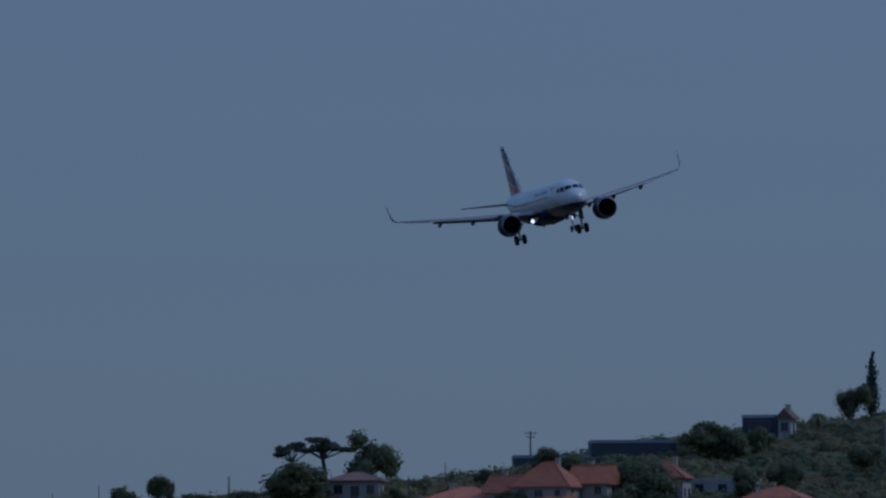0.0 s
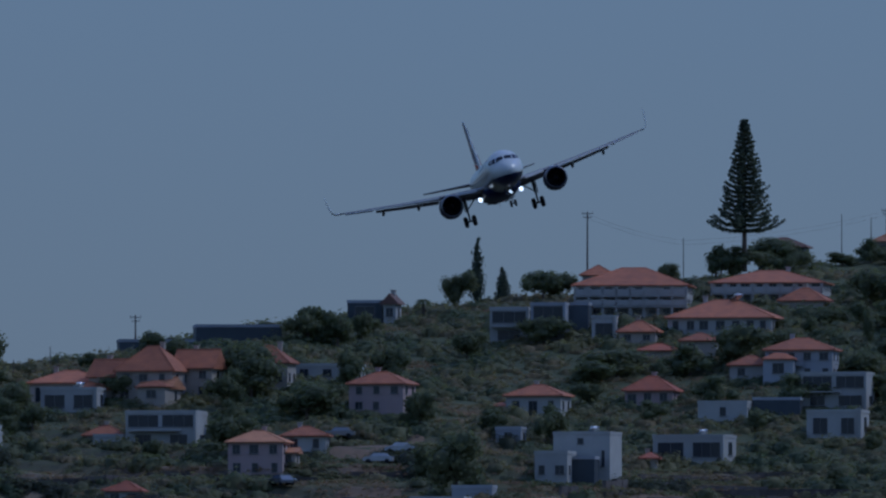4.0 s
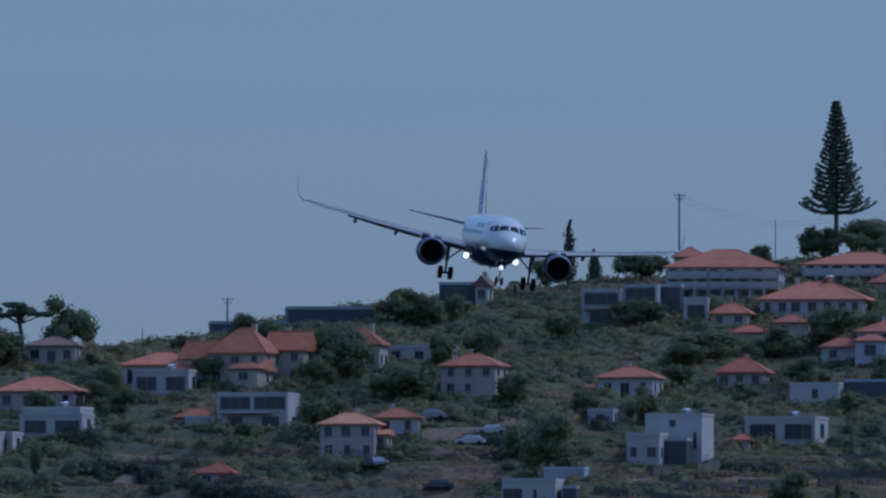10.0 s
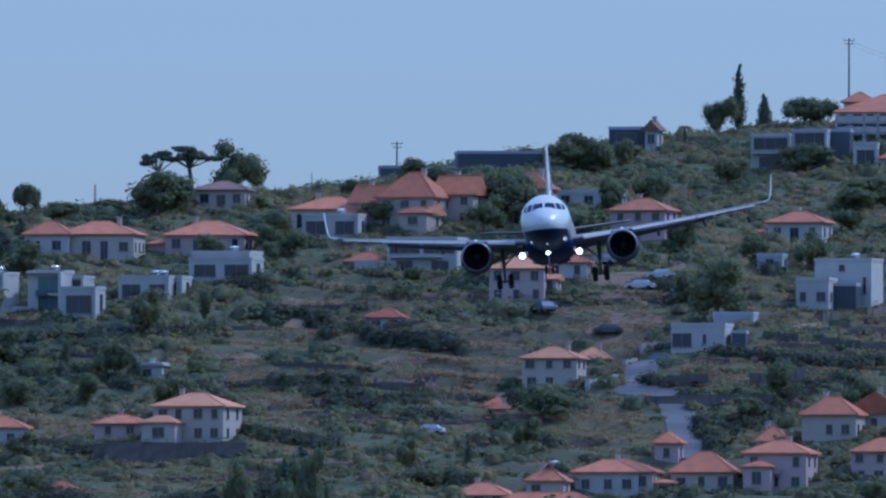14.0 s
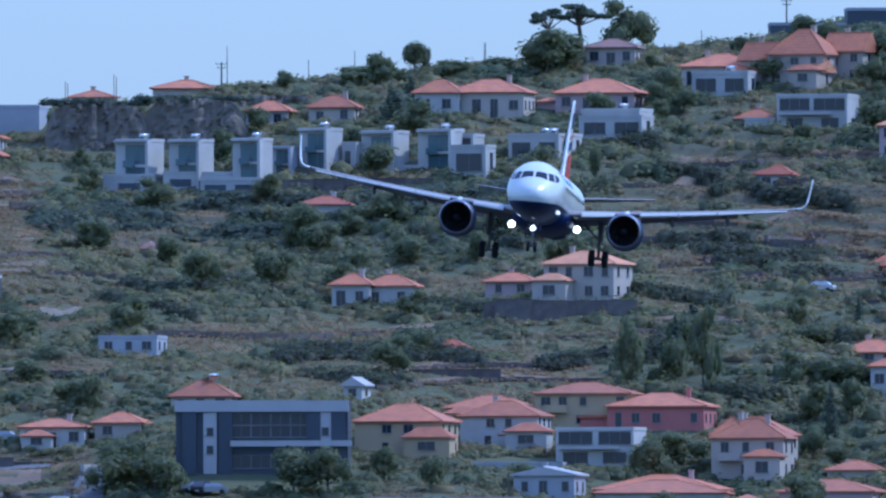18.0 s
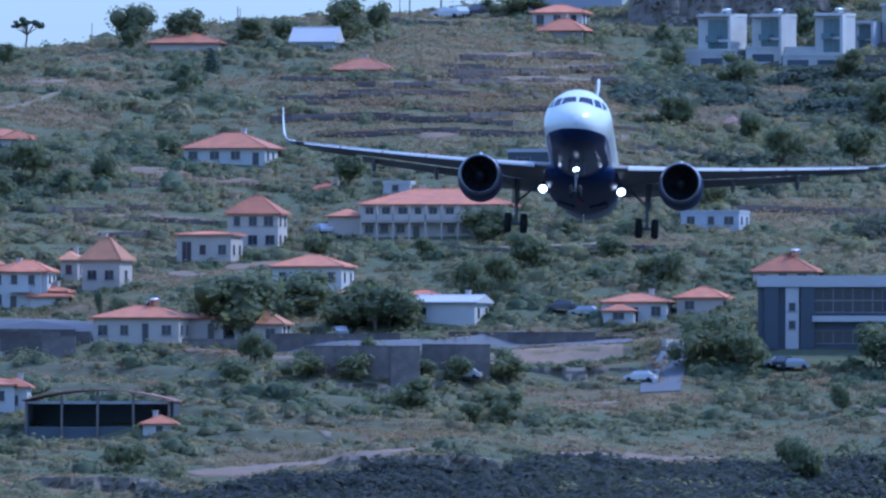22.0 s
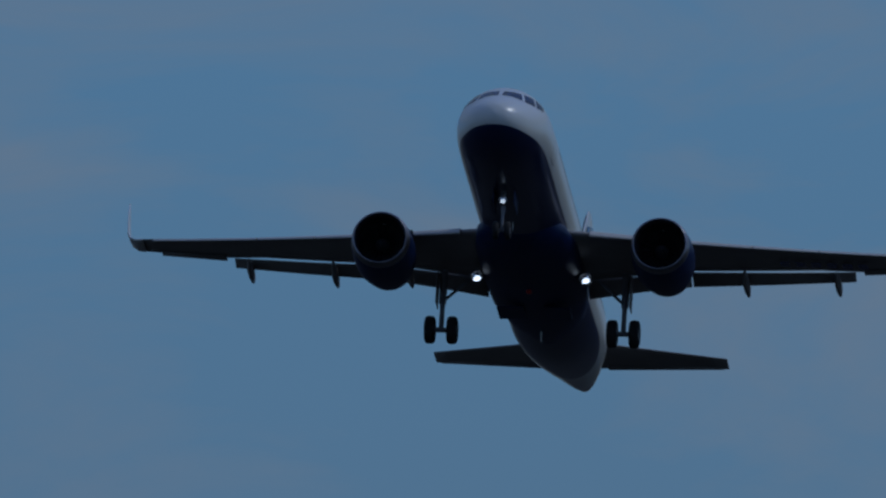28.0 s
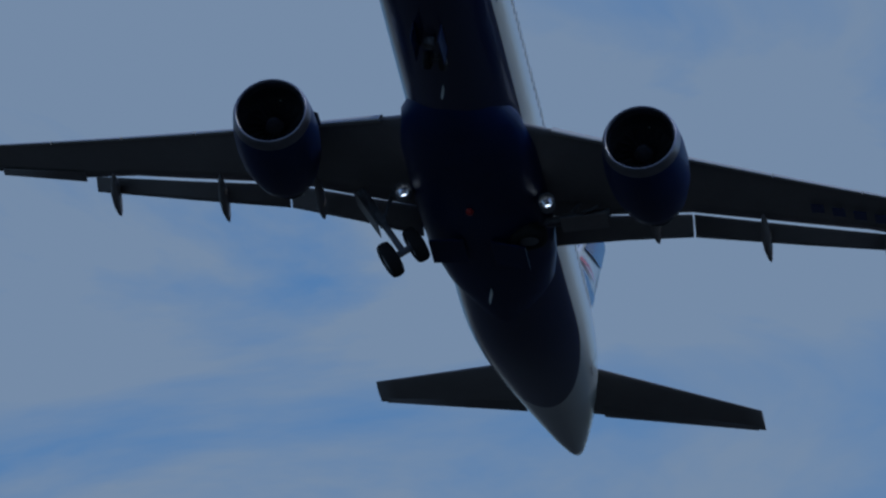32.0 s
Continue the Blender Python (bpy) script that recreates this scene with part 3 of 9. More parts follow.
def hip_mesh(name, cx, cy, hx, hy, h, rise, material, o=0.35):
    """A small hipped roof with a thick eave, on a block centred at (cx, cy)."""
    ax, ay = hx + o, hy + o
    r, ry = max(ax - ay, 0.08), max(ay - ax, 0.0)
    low = [(cx - ax, cy - ay, h - 0.14), (cx + ax, cy - ay, h - 0.14), (cx + ax, cy + ay, h - 0.14), (cx - ax, cy + ay, h - 0.14)]
    verts = low + [(p[0], p[1], h + 0.03) for p in low] + [(cx - r, cy - ry, h + rise), (cx + r, cy + ry, h + rise)]
    return mesh_of(name, verts, [(3, 2, 1, 0), (0, 1, 5, 4), (1, 2, 6, 5), (2, 3, 7, 6), (3, 0, 4, 7), (4, 5, 9, 8), (5, 6, 9), (6, 7, 8, 9), (7, 4, 8)], material)


def house(kind, x, y, z, w, d, h, rise, turn, wall, roof, floors, deep, heater=False, wing=True):
    """A house with its front towards the valley: walls on a footing, windows, roof, chimney."""
    rnd = random.Random(int(x * 37 + y * 11))
    hx, hy = w / 2, d / 2
    tone, top = WORDS[wall.name], WORDS[roof.name]
    styles = {"hip": f"{tone} rendered house with {top} hipped roof", "gable": f"{tone} house with {top} pitched roof", "front_gable": f"{tone} gabled house with {top} roof",
              "flat": f"plain {tone} flat-roofed block on the slope", "modern": f"modern {tone} flat-roofed house with wide windows", "villa": f"{tone} cubic villa with tall teal glazing",
              "office": f"{tone} office block with white upright panels", "cube": f"plain {tone} cubic house with few dark windows"}
    words = {"office": "office building"}
    ob = tagged(new("office_building" if kind == "office" else "house"), styles[kind], words.get(kind, "house"), "hillside houses")
    ob.matrix_basis = pose(x, y, z, 0, 0, turn)
    FOOT.append((x, y, max(w, d) * 0.62))
    walls = piece("wall", boxes("wall", [(-hx, hx, -hy, hy, -deep, h)], wall), ob, None, f"{tone} rendered wall" if wall not in (DARK_WALL, BLUE_WALL) else f"{tone} clad wall")
    storey = h / max(floors, 1)
    # roof
    if kind in ("hip", "gable", "front_gable") and rise > 0.15:
        o, e = 0.45, 0.14
        ax, ay = hx + o, hy + o
        if kind == "hip":
            r = max(ax - ay, 0.12) if ax > ay else 0.12
            ry = max(ay - ax, 0.0)
            ridge = [(-r, -ry, h + rise), (r, ry, h + rise)]
        elif kind == "gable":
            ridge = [(-ax, 0, h + rise), (ax, 0, h + rise)]
        else:
            ridge = [(0, -ay, h + rise), (0, ay, h + rise)]
        low = [(-ax, -ay, h - e), (ax, -ay, h - e), (ax, ay, h - e), (-ax, ay, h - e)]
        eave = [(p[0], p[1], h + 0.03) for p in low]
        verts = low + eave + ridge
        faces = [(3, 2, 1, 0), (0, 1, 5, 4), (1, 2, 6, 5), (2, 3, 7, 6), (3, 0, 4, 7)]
        if kind == "front_gable":
            faces += [(4, 5, 8), (5, 6, 9, 8), (6, 7, 9), (7, 4, 8, 9)]
        else:
            faces += [(4, 5, 9, 8), (5, 6, 9), (6, 7, 8, 9), (7, 4, 8)]
        tiles = piece("roof", mesh_of("roof", verts, faces, roof), ob, None, f"{top} roof")
        # rounded ridge and hip tiles
        bm = bmesh.new()
        a, b = Vector(ridge[0]), Vector(ridge[1])
        rod(bm, a - Vector((0, 0, 0.04)), b - Vector((0, 0, 0.04)) + Vector((0.01, 0.01, 0)), 0.13, 0.13, 6)
        if kind == "hip":
            for corner, end in ((4, a), (5, b), (6, b), (7, a)):
                rod(bm, Vector(verts[corner]) - Vector((0, 0, 0.02)), end - Vector((0, 0, 0.04)), 0.1, 0.1, 6)
        part("ridge_tiles", bm, roof, tiles)
        if rnd.random() < 0.7:
            cx, cy = rnd.uniform(-0.5, 0.5) * hx, rnd.uniform(0.1, 0.5) * hy
            piece("chimney", boxes("chimney", [(cx - 0.3, cx + 0.3, cy - 0.3, cy + 0.3, h, h + rise + 0.5), (cx - 0.4, cx + 0.4, cy - 0.4, cy + 0.4, h + rise + 0.5, h + rise + 0.62)], wall), ob)
    else:
        t = 0.28
        piece("roof", boxes("roof", [(-hx + t, hx - t, -hy + t, hy - t, h - 0.02, h + 0.06), (-hx - 0.08, hx + 0.08, -hy - 0.08, -hy + t, h - 0.12, h + 0.32), (-hx - 0.08, hx + 0.08, hy - t, hy + 0.08, h - 0.12, h + 0.32),
                                     (-hx - 0.08, -hx + t, -hy + t, hy - t, h - 0.12, h + 0.32), (hx - t, hx + 0.08, -hy + t, hy - t, h - 0.12, h + 0.32)], wall if wall is not DARK_WALL else GREY_WALL), ob, None, "flat roof with a low parapet")
    # openings
    if floors == 0:
        if wall is WHITE_WALL:
            for i in range(max(1, round(w / 5.0))):
                u = -hx + w * (i + 0.5) / max(1, round(w / 5.0))
                # flat dark panel painted in for the shade of an open garage
                piece("garage_door", boxes("garage_door", [(u - 1.5, u + 1.5, -hy - 0.03, -hy + 0.02, 0.1, h * 0.62)], DARK_WALL), ob, None, "flat dark panel painted as a shaded garage opening")
    elif kind == "office":
        for i in range(4):
            for low, tall in ((0.10, 0.18), (0.53, 0.15), (0.70, 0.16)):
                add_window(ob, w * (-0.12 + 0.115 * i), -hy - 0.01, low * h, w * 0.105, tall * h, 0, GLASS)
        for u in (-0.30, 0.37):
            piece("facade_panel", boxes("facade_panel", [(u * w - 0.85, u * w + 0.85, -hy - 0.35, -hy - 0.06, 0.2, h * 0.87)], PAVING), ob, None, "pale upright facade panel")
            for v in (0.3, 0.55):
                add_window(ob, u * w, -hy - 0.37, v * h, 0.9, h * 0.11, 0, GLASS)
        for u in (-0.42, -0.21, 0.30, 0.445):
            piece("facade_fin", boxes("facade_fin", [(u * w - 0.9, u * w + 0.9, -hy - 0.5, -hy - 0.04, 0.1, h * 0.87)], wall), ob, None, "dark slate upright fin")
        piece("canopy", boxes("canopy", [(-hx * 0.36, hx * 1.05, -hy - 1.3, -hy - 0.52, h * 0.40, h * 0.48)], PAVING), ob, None, "pale concrete canopy slab")
        piece("top_band", boxes("top_band", [(-hx - 0.1, hx + 0.1, -hy - 0.6, -hy - 0.09, h * 0.88, h + 0.34)], PAVING), ob, None, "pale concrete band under the roof")
    elif kind == "villa":
        for low in (0.53, 0.08):
            add_window(ob, w * 0.10, -hy - 0.01, h * low, w * 0.62, h * 0.38, 0, TEAL_GLASS)
        piece("floor_band", boxes("floor_band", [(-hx * 0.5, hx * 0.82, -hy - 0.5, -hy - 0.06, h * 0.465, h * 0.52)], wall), ob, None, "pale floor edge between the storeys")
        piece("balcony", boxes("balcony", [(-hx * 0.42, hx * 0.2, -hy - 1.0, -hy - 0.52, h * 0.465, h * 0.49), (-hx * 0.42, hx * 0.2, -hy - 1.0, -hy - 0.96, h * 0.49, h * 0.60)], TEAL_GLASS), ob, None, "glass-fronted balcony")
        piece("side_fin", boxes("side_fin", [(hx - 0.28, hx + 0.12, -hy - 1.3, -hy - 0.02, -deep, h + 0.1)], wall), ob, None, "white projecting side wall")
        piece("roof_slab", boxes("roof_slab", [(-hx, hx - 0.3, -hy - 0.9, -hy - 0.1, h - 0.1, h + 0.12)], wall), ob, None, "white slab over the front")
    elif kind == "cube":
        add_window(ob, -0.3 * w if floors < 2 else -0.02 * w, -hy - 0.01, h * (0.24 if floors < 2 else 0.8), w * (0.34 if floors < 2 else 0.11), h * (0.46 if floors < 2 else 0.1))
        add_window(ob, 0.12 * w if floors < 2 else 0.38 * w, -hy - 0.01, h * 0.36, 0.5, h * 0.3)
    elif kind == "modern":
        for j in range(floors):
            n = max(1, round(w / 4.2))
            for i in range(n):
                add_window(ob, -hx + w * (i + 0.5) / n, -hy - 0.01, j * storey + storey * 0.22, w / n * (rnd.uniform(0.8, 0.92) if j else rnd.uniform(0.4, 0.74)), storey * (0.66 if j else 0.56))
        if floors > 1 and wall is not DARK_WALL:
            piece("balcony", boxes("balcony", [(-hx * 0.9, hx * rnd.uniform(0.1, 0.8), -hy - 1.2, -hy - 0.02, storey - 0.1, storey + 0.06)], wall), ob, None, "projecting balcony slab")
        piece("frame_fin", boxes("frame_fin", [(hx - 0.3, hx + 0.05, -hy - 0.7, -hy - 0.03, -deep, h + 0.2)], wall), ob, None, "projecting side wall")
        add_window(ob, hx + 0.01, 0, storey * 0.3, d * 0.3, storey * 0.5, 90)
    elif not (kind == "flat" and wall in (DARK_WALL,)) and h > 1.6:
        n = max(1, round(w / (2.7 if w < 13 else 2.1)))
        if w > 13 and floors > 1 and kind == "hip":
            # a long house with open galleries along its front
            for j in range(1, floors):
                piece("gallery", boxes("gallery", [(-hx, hx, -hy - 1.3, -hy - 0.02, j * storey - 0.14, j * storey)], wall), ob, None, "gallery floor along the front")
                piece("railing", boxes("railing", [(-hx, hx, -hy - 1.3, -hy - 1.24, j * storey + 0.15, j * storey + 0.95)], wall), ob, None, "low gallery parapet")
            for i in range(n + 1):
                px = -hx + 0.12 + (w - 0.24) * i / n
                piece("post", boxes("post", [(px - 0.12, px + 0.12, -hy - 1.3, -hy - 1.06, -deep, h - 0.16)], wall), ob)
        for j in range(floors):
            for i in range(n):
                if rnd.random() < 0.9:
                    big = j == 0 and rnd.random() < 0.25
                    wide, tall = rnd.choice((0.8, 1.0, 1.2)), min(1.2, storey * 0.45)
                    add_window(ob, -hx + w * (i + 0.5) / n + rnd.uniform(-0.2, 0.2), -hy - 0.01, j * storey + (0.1 if big else storey * 0.36), wide, storey * 0.72 if big else tall)
            for i in range(max(1, round(d / 3.2))):
                add_window(ob, hx + 0.01, -hy + d * (i + 0.5) / max(1, round(d / 3.2)), j * storey + storey * 0.36, 0.9, min(1.2, storey * 0.45), 90)
        if floors > 1 and kind == "hip" and rnd.random() < 0.55:
            bx = rnd.uniform(-0.3, 0.2) * w
            piece("balcony", boxes("balcony", [(bx - 1.4, bx + 1.4, -hy - 1.1, -hy - 0.02, storey - 0.14, storey), (bx - 1.4, bx + 1.4, -hy - 1.1, -hy - 1.02, storey, storey + 0.85)], wall), ob, None, "small balcony with a solid parapet")
    if wing and kind == "hip" and w > 7.5 and h > 2.2 and floors > 0:
        # a lower wing with its own roof, at the front or the side
        k = rnd.random()
        if k < 0.3:
            e = rnd.choice((-1, 1))
            ww, wd, wh = w * rnd.uniform(0.2, 0.29), rnd.uniform(1.2, 2.0), h * rnd.uniform(0.5, 0.7)
            cx, cy = e * (hx - ww * rnd.uniform(0.2, 1.4)), -hy - wd * 0.9
            piece("wing_wall", boxes("wing_wall", [(cx - ww, cx + ww, cy - wd, cy + wd, -deep, wh)], wall), ob, None, f"{tone} projecting wing")
            piece("wing_roof", hip_mesh("wing_roof", cx, cy, ww, wd, wh, ww * 0.42, roof), ob, None, f"{top} roof of the wing")
            add_window(ob, cx, cy - wd - 0.01, wh * 0.35, ww * 0.7, wh * 0.42)
        if k > 0.7:
            e = rnd.choice((-1, 1))
            ww, wd, wh = w * rnd.uniform(0.1, 0.18), hy * rnd.uniform(0.5, 0.8), h * rnd.uniform(0.5, 0.75)
            cx = e * (hx + ww * 0.96)
            piece("annex_wall", boxes("annex_wall", [(cx - ww, cx + ww, -wd, wd, -deep, wh)], wall), ob, None, f"{tone} side annex")
            piece("annex_roof", hip_mesh("annex_roof", cx, 0, ww, wd, wh, ww * 0.4, roof), ob, None, f"{top} roof of the annex")
    if heater:
        at = pose(x, y, z, 0, 0, turn) @ Vector((0.1 * w, -0.1 * d if rise < 0.2 else 0, h + (0.06 if rise < 0.2 else rise * 0.96)))
        solar_heater(*at, 35 + (x * 7) % 8 - 4)


def arched_shed(x, y, z, w, d, h, rise, turn):
    """A long open-fronted shed under one shallow arch of rusty sheet metal."""
    ob = tagged(new("shed"), "open-fronted shed with shade-dark walls under an arched rusty metal roof", "shed")
    ob.matrix_basis = pose(x, y, z, 0, 0, turn)
    hx, hy, n = w / 2, d / 2, 12
    verts, faces = [], []
    for i in range(n + 1):
        u = -1 + 2 * i / n
        for dy in (-hy - 0.5, hy + 0.3):
            for dz in (0.0, 0.16):
                verts.append((u * (hx + 0.4), dy, h + rise * (1 - u * u) + dz))
    for i in range(n):
        a, b = 4 * i, 4 * i + 4
        faces += [(a + 1, b + 1, b + 3, a + 3), (a, a + 2, b + 2, b), (a, b, b + 1, a + 1), (a + 2, a + 3, b + 3, b + 2)]
    faces += [(0, 1, 3, 2), (4 * n, 4 * n + 2, 4 * n + 3, 4 * n + 1)]
    piece("roof", mesh_of("roof", verts, faces, ROSE_METAL), ob, None, "arched rusty metal roof")
    # dark walls carry the shade behind the open front in their colour
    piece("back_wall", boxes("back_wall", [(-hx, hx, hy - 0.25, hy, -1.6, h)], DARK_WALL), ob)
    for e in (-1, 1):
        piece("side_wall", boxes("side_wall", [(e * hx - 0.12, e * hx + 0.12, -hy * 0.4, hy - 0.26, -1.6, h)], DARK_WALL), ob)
    for i in range(5):
        px = -hx + 0.15 + (w - 0.3) * i / 4
        piece("post", boxes("post", [(px - 0.14, px + 0.14, -hy, -hy + 0.28, -1.6, h + rise * (1 - (px / hx) ** 2) - 0.02)], WOOD_POLE), ob)
    piece("gutter_beam", boxes("gutter_beam", [(-hx, hx, -hy + 0.3, -hy + 0.5, h - 0.35, h)], GREY_WALL), ob)
    piece("front_wall", boxes("front_wall", [(-hx + 0.3, hx - 0.3, -hy + 0.3, -hy + 0.5, -1.6, 1.4)], DARK_WALL), ob, None, "low wall along the open front, dark in place of its shade")
    FOOT.append((x, y, w * 0.55))


# ---- trees ----
def leaf_cloud(rng, lobes, count, size, flat=1.0, material=None, name="crown"):
    """Many small leaf plates over the outer parts of several lobes (x, y, z, rx, rz)."""
    verts = np.zeros((count * 4, 3))
    share = np.array([l[3] ** 2 for l in lobes])
    pick = rng.choice(len(lobes), count, p=share / share.sum())
    n = rng.normal(size=(count, 3))
    n /= np.linalg.norm(n, axis=1)[:, None]
    r = rng.uniform(0.55, 1.05, count) ** 0.6
    L = np.array(lobes)[pick]
    c = L[:, :3] + n * r[:, None] * np.stack([L[:, 3], L[:, 3], L[:, 4]], 1)
    up = rng.normal(size=(count, 3)) * 0.4 + n + np.array((0, 0, 0.2))
    up /= np.linalg.norm(up, axis=1)[:, None]
    a = np.cross(up, rng.normal(size=(count, 3)))
    a /= np.linalg.norm(a, axis=1)[:, None]
    b = np.cross(up, a)
    s = rng.uniform(0.6, 1.4, count)[:, None] * size
    for k, (u, v) in enumerate(((-1, -0.7), (1, -0.8), (0.8, 0.8), (-0.9, 0.7))):
        verts[k::4] = c + a * s * u + b * s * v * flat
    faces = np.arange(count * 4).reshape(-1, 4).tolist()
    verts = verts.tolist()
    # the dense inside of each lobe
    for x, y, z, rx, rz in lobes:
        k0, rows = len(verts), 5
        for j in range(1, rows):
            for i in range(9):
                e, a, q = math.pi * j / rows, 2 * math.pi * i / 9, rng.uniform(0.5, 0.7)
                verts.append((x + rx * q * math.sin(e) * math.cos(a), y + rx * q * math.sin(e) * math.sin(a), z + rz * q * math.cos(e)))
        verts += [(x, y, z + rz * 0.7), (x, y, z - rz * 0.7)]
        top, low = len(verts) - 2, len(verts) - 1
        for i in range(9):
            o = (i + 1) % 9
            faces += [(k0 + 9 * j + i, k0 + 9 * j + 9 + i, k0 + 9 * j + 9 + o, k0 + 9 * j + o) for j in range(rows - 2)]
            faces += [(top, k0 + i, k0 + o), (k0 + 9 * (rows - 2) + o, k0 + 9 * (rows - 2) + i, low)]
    me = mesh_of(name, verts, faces, material)
    me.polygons.foreach_set("use_smooth", [True] * len(faces))
    return me


def trunk_mesh(name, bars):
    bm = bmesh.new()
    for b in bars:
        rod(bm, *b, sides=7)
    me = bpy.data.meshes.new(name)
    bm.to_mesh(me)
    bm.free()
    me.materials.append(BARK)
    return me


def tree_meshes(kind, k):
    """Trunk and crown of a tree 1 m high and 1 m wide, in a few variants."""
    key = (kind, k)
    if key in SHARED:
        return SHARED[key]
    rng = np.random.default_rng(hash_of(kind) + k * 7)
    if kind == "round":
        lobes = [(*(rng.normal(0, 0.16, 2)), 0.6 + rng.normal(0, 0.12), rng.uniform(0.2, 0.3), rng.uniform(0.18, 0.27)) for _ in range(9)] + [(0, 0, 0.55, 0.3, 0.3)]
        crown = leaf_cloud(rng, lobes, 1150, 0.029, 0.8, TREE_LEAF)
        bars = [((0, 0, 0), (0.02, 0, 0.45), 0.035, 0.022)] + [((0.015, 0, 0.3), tuple(0.8 * v for v in l[:2]) + (l[2],), 0.016, 0.006) for l in lobes[:6]]
    elif kind == "cypress":
        lobes = [(0.03 * math.sin(i * 2.3), 0.03 * math.cos(i * 1.9), 0.10 + 0.082 * i, 0.42 * (1 - (abs(i - 3) / 8.2) ** 1.4) + 0.04, 0.09) for i in range(11)]
        crown = leaf_cloud(rng, lobes, 520, 0.023, 1.4, PINE_LEAF)
        bars = [((0, 0, 0), (0, 0, 0.95), 0.04, 0.008)]
    elif kind == "palm":
        verts, faces = [], []
        for i in range(16):
            a, out = i * 2.399, []
            for j in range(6):
                u = j / 5
                px, pz = 0.5 * u, 0.85 + 0.22 * math.sin(u * 2.6) - 0.25 * u * u * (1 + (i % 3) * 0.4)
                for e in (-1, 1):
                    wd = 0.05 * math.sin(0.3 + 2.6 * u) * e
                    verts.append((px * math.cos(a) - wd * math.sin(a), px * math.sin(a) + wd * math.cos(a), pz - abs(wd) * 0.5))
            k0 = len(verts) - 12
            faces += [(k0 + 2 * j, k0 + 2 * j + 1, k0 + 2 * j + 3, k0 + 2 * j + 2) for j in range(5)]
        crown = mesh_of("crown", verts, faces, TREE_LEAF)
        bars = [((0, 0, 0), (0.01, 0, 0.86), 0.06, 0.05)]
    elif kind == "umbrella":
        lobes = [(*(rng.normal(0, 0.22, 2)), 0.84 + rng.normal(0, 0.075), rng.uniform(0.07, 0.16), rng.uniform(0.035, 0.07)) for _ in range(13)]
        crown = leaf_cloud(rng, lobes, 1500, 0.02, 0.8, PINE_LEAF)
        bars = [((0, 0, 0), (0.04, 0, 0.3), 0.04, 0.032), ((0.04, 0, 0.3), (-0.01, 0.02, 0.6), 0.032, 0.026)] + [((-0.01, 0.02, 0.58), tuple(0.9 * v for v in l[:2]) + (l[2] - 0.02,), 0.018, 0.007) for l in lobes]
    SHARED[key] = (trunk_mesh("trunk", bars), crown)
    return SHARED[key]


def hash_of(word):
    return sum((i + 1) * ord(c) for i, c in enumerate(word))


TREE_WORDS = {"round": ("broadleaf_tree", "dark green broadleaf tree on the hillside", "tree"), "cypress": ("cypress", "slender dark green conifer", "tree"), "palm": ("palm", "small palm with drooping fronds", "palm tree"),
              "umbrella": ("umbrella_pine", "umbrella pine with flat dark crown", "pine tree")}


def tree(kind, x, y, z, h, w):
    FOOT.append((x, y, w * 0.25))
    if kind == "araucaria":
        return araucaria(x, y, z, h, w)
    name, label, cat = TREE_WORDS[kind]
    trunk, crown = tree_meshes(kind, int(abs(x * 13 + y * 7)) % 5)
    ob = tagged(new(name), label, cat, "hillside trees")
    ob.matrix_basis = pose(x, y, z, 0, 0, (x * 57 + y * 31) % 360)
    wide = Matrix.Diagonal((w, w, h, 1))
    piece("trunk", trunk, ob, wide, "brown trunk and limbs")
    if kind == "round":
        wide = Matrix.Diagonal((w * 1.15, w * 1.15, h * 1.12, 1))
    piece("crown", crown, ob, wide, "dark green leafy crown")


def araucaria(x, y, z, h, w):
    """A star pine: straight stem and whorls of upcurved, tiered branches, sparse and regular."""
    ob = tagged(new("star_pine"), "tall tiered star pine standing on the ridge", "pine tree")
    ob.matrix_basis = pose(x, y, z)
    piece("trunk", trunk_mesh("trunk", [((0, 0, 0), (0, 0, h * 0.98), 0.42, 0.05)]), ob, None, "straight brown stem")
    rng = np.random.default_rng(5)
    tiers = 25
    for i in range(tiers):
        u = 0.27 + 0.71 * (i / (tiers - 1)) ** 0.95
        long = (w / 2) * (1 - u) ** 0.85 * 1.06 * rng.uniform(0.88, 1.08) * (1.28 if i < 2 else 1.0) + 0.2
        verts, faces = [], []
        for k in range(7):
            a = k * 2 * math.pi / 7 + i * 0.9 + rng.normal(0, 0.12)
            reach = long * rng.uniform(0.85, 1.08)
            steps = max(5, int(reach / 0.30))
            for s in range(steps):
                q = (s + 0.5) / steps
                px, pz = reach * q, h * u + reach * (-0.10 * q + 0.36 * q ** 2.6)
                for e in range(8):
                    side = rng.normal(0, 0.24) * (1.05 - 0.4 * q)
                    cx, cy, cz = px * math.cos(a) - side * math.sin(a), px * math.sin(a) + side * math.cos(a), pz + rng.normal(0, 0.07)
                    t = rng.normal(size=3)
                    t /= np.linalg.norm(t)
                    t2 = np.cross(t, rng.normal(size=3))
                    t2 /= np.linalg.norm(t2)
                    k0 = len(verts)
                    ln, wd = 0.28, 0.07
                    verts += [tuple(np.array((cx, cy, cz)) + t * ln * p + t2 * wd * r) for p, r in ((-1, -1), (1, -1), (1, 1), (-1, 1))]
                    faces.append((k0, k0 + 1, k0 + 2, k0 + 3))
        piece("branch_tier", mesh_of("branch_tier", verts, faces, PINE_LEAF), ob, None, "tier of upcurved needled branches")


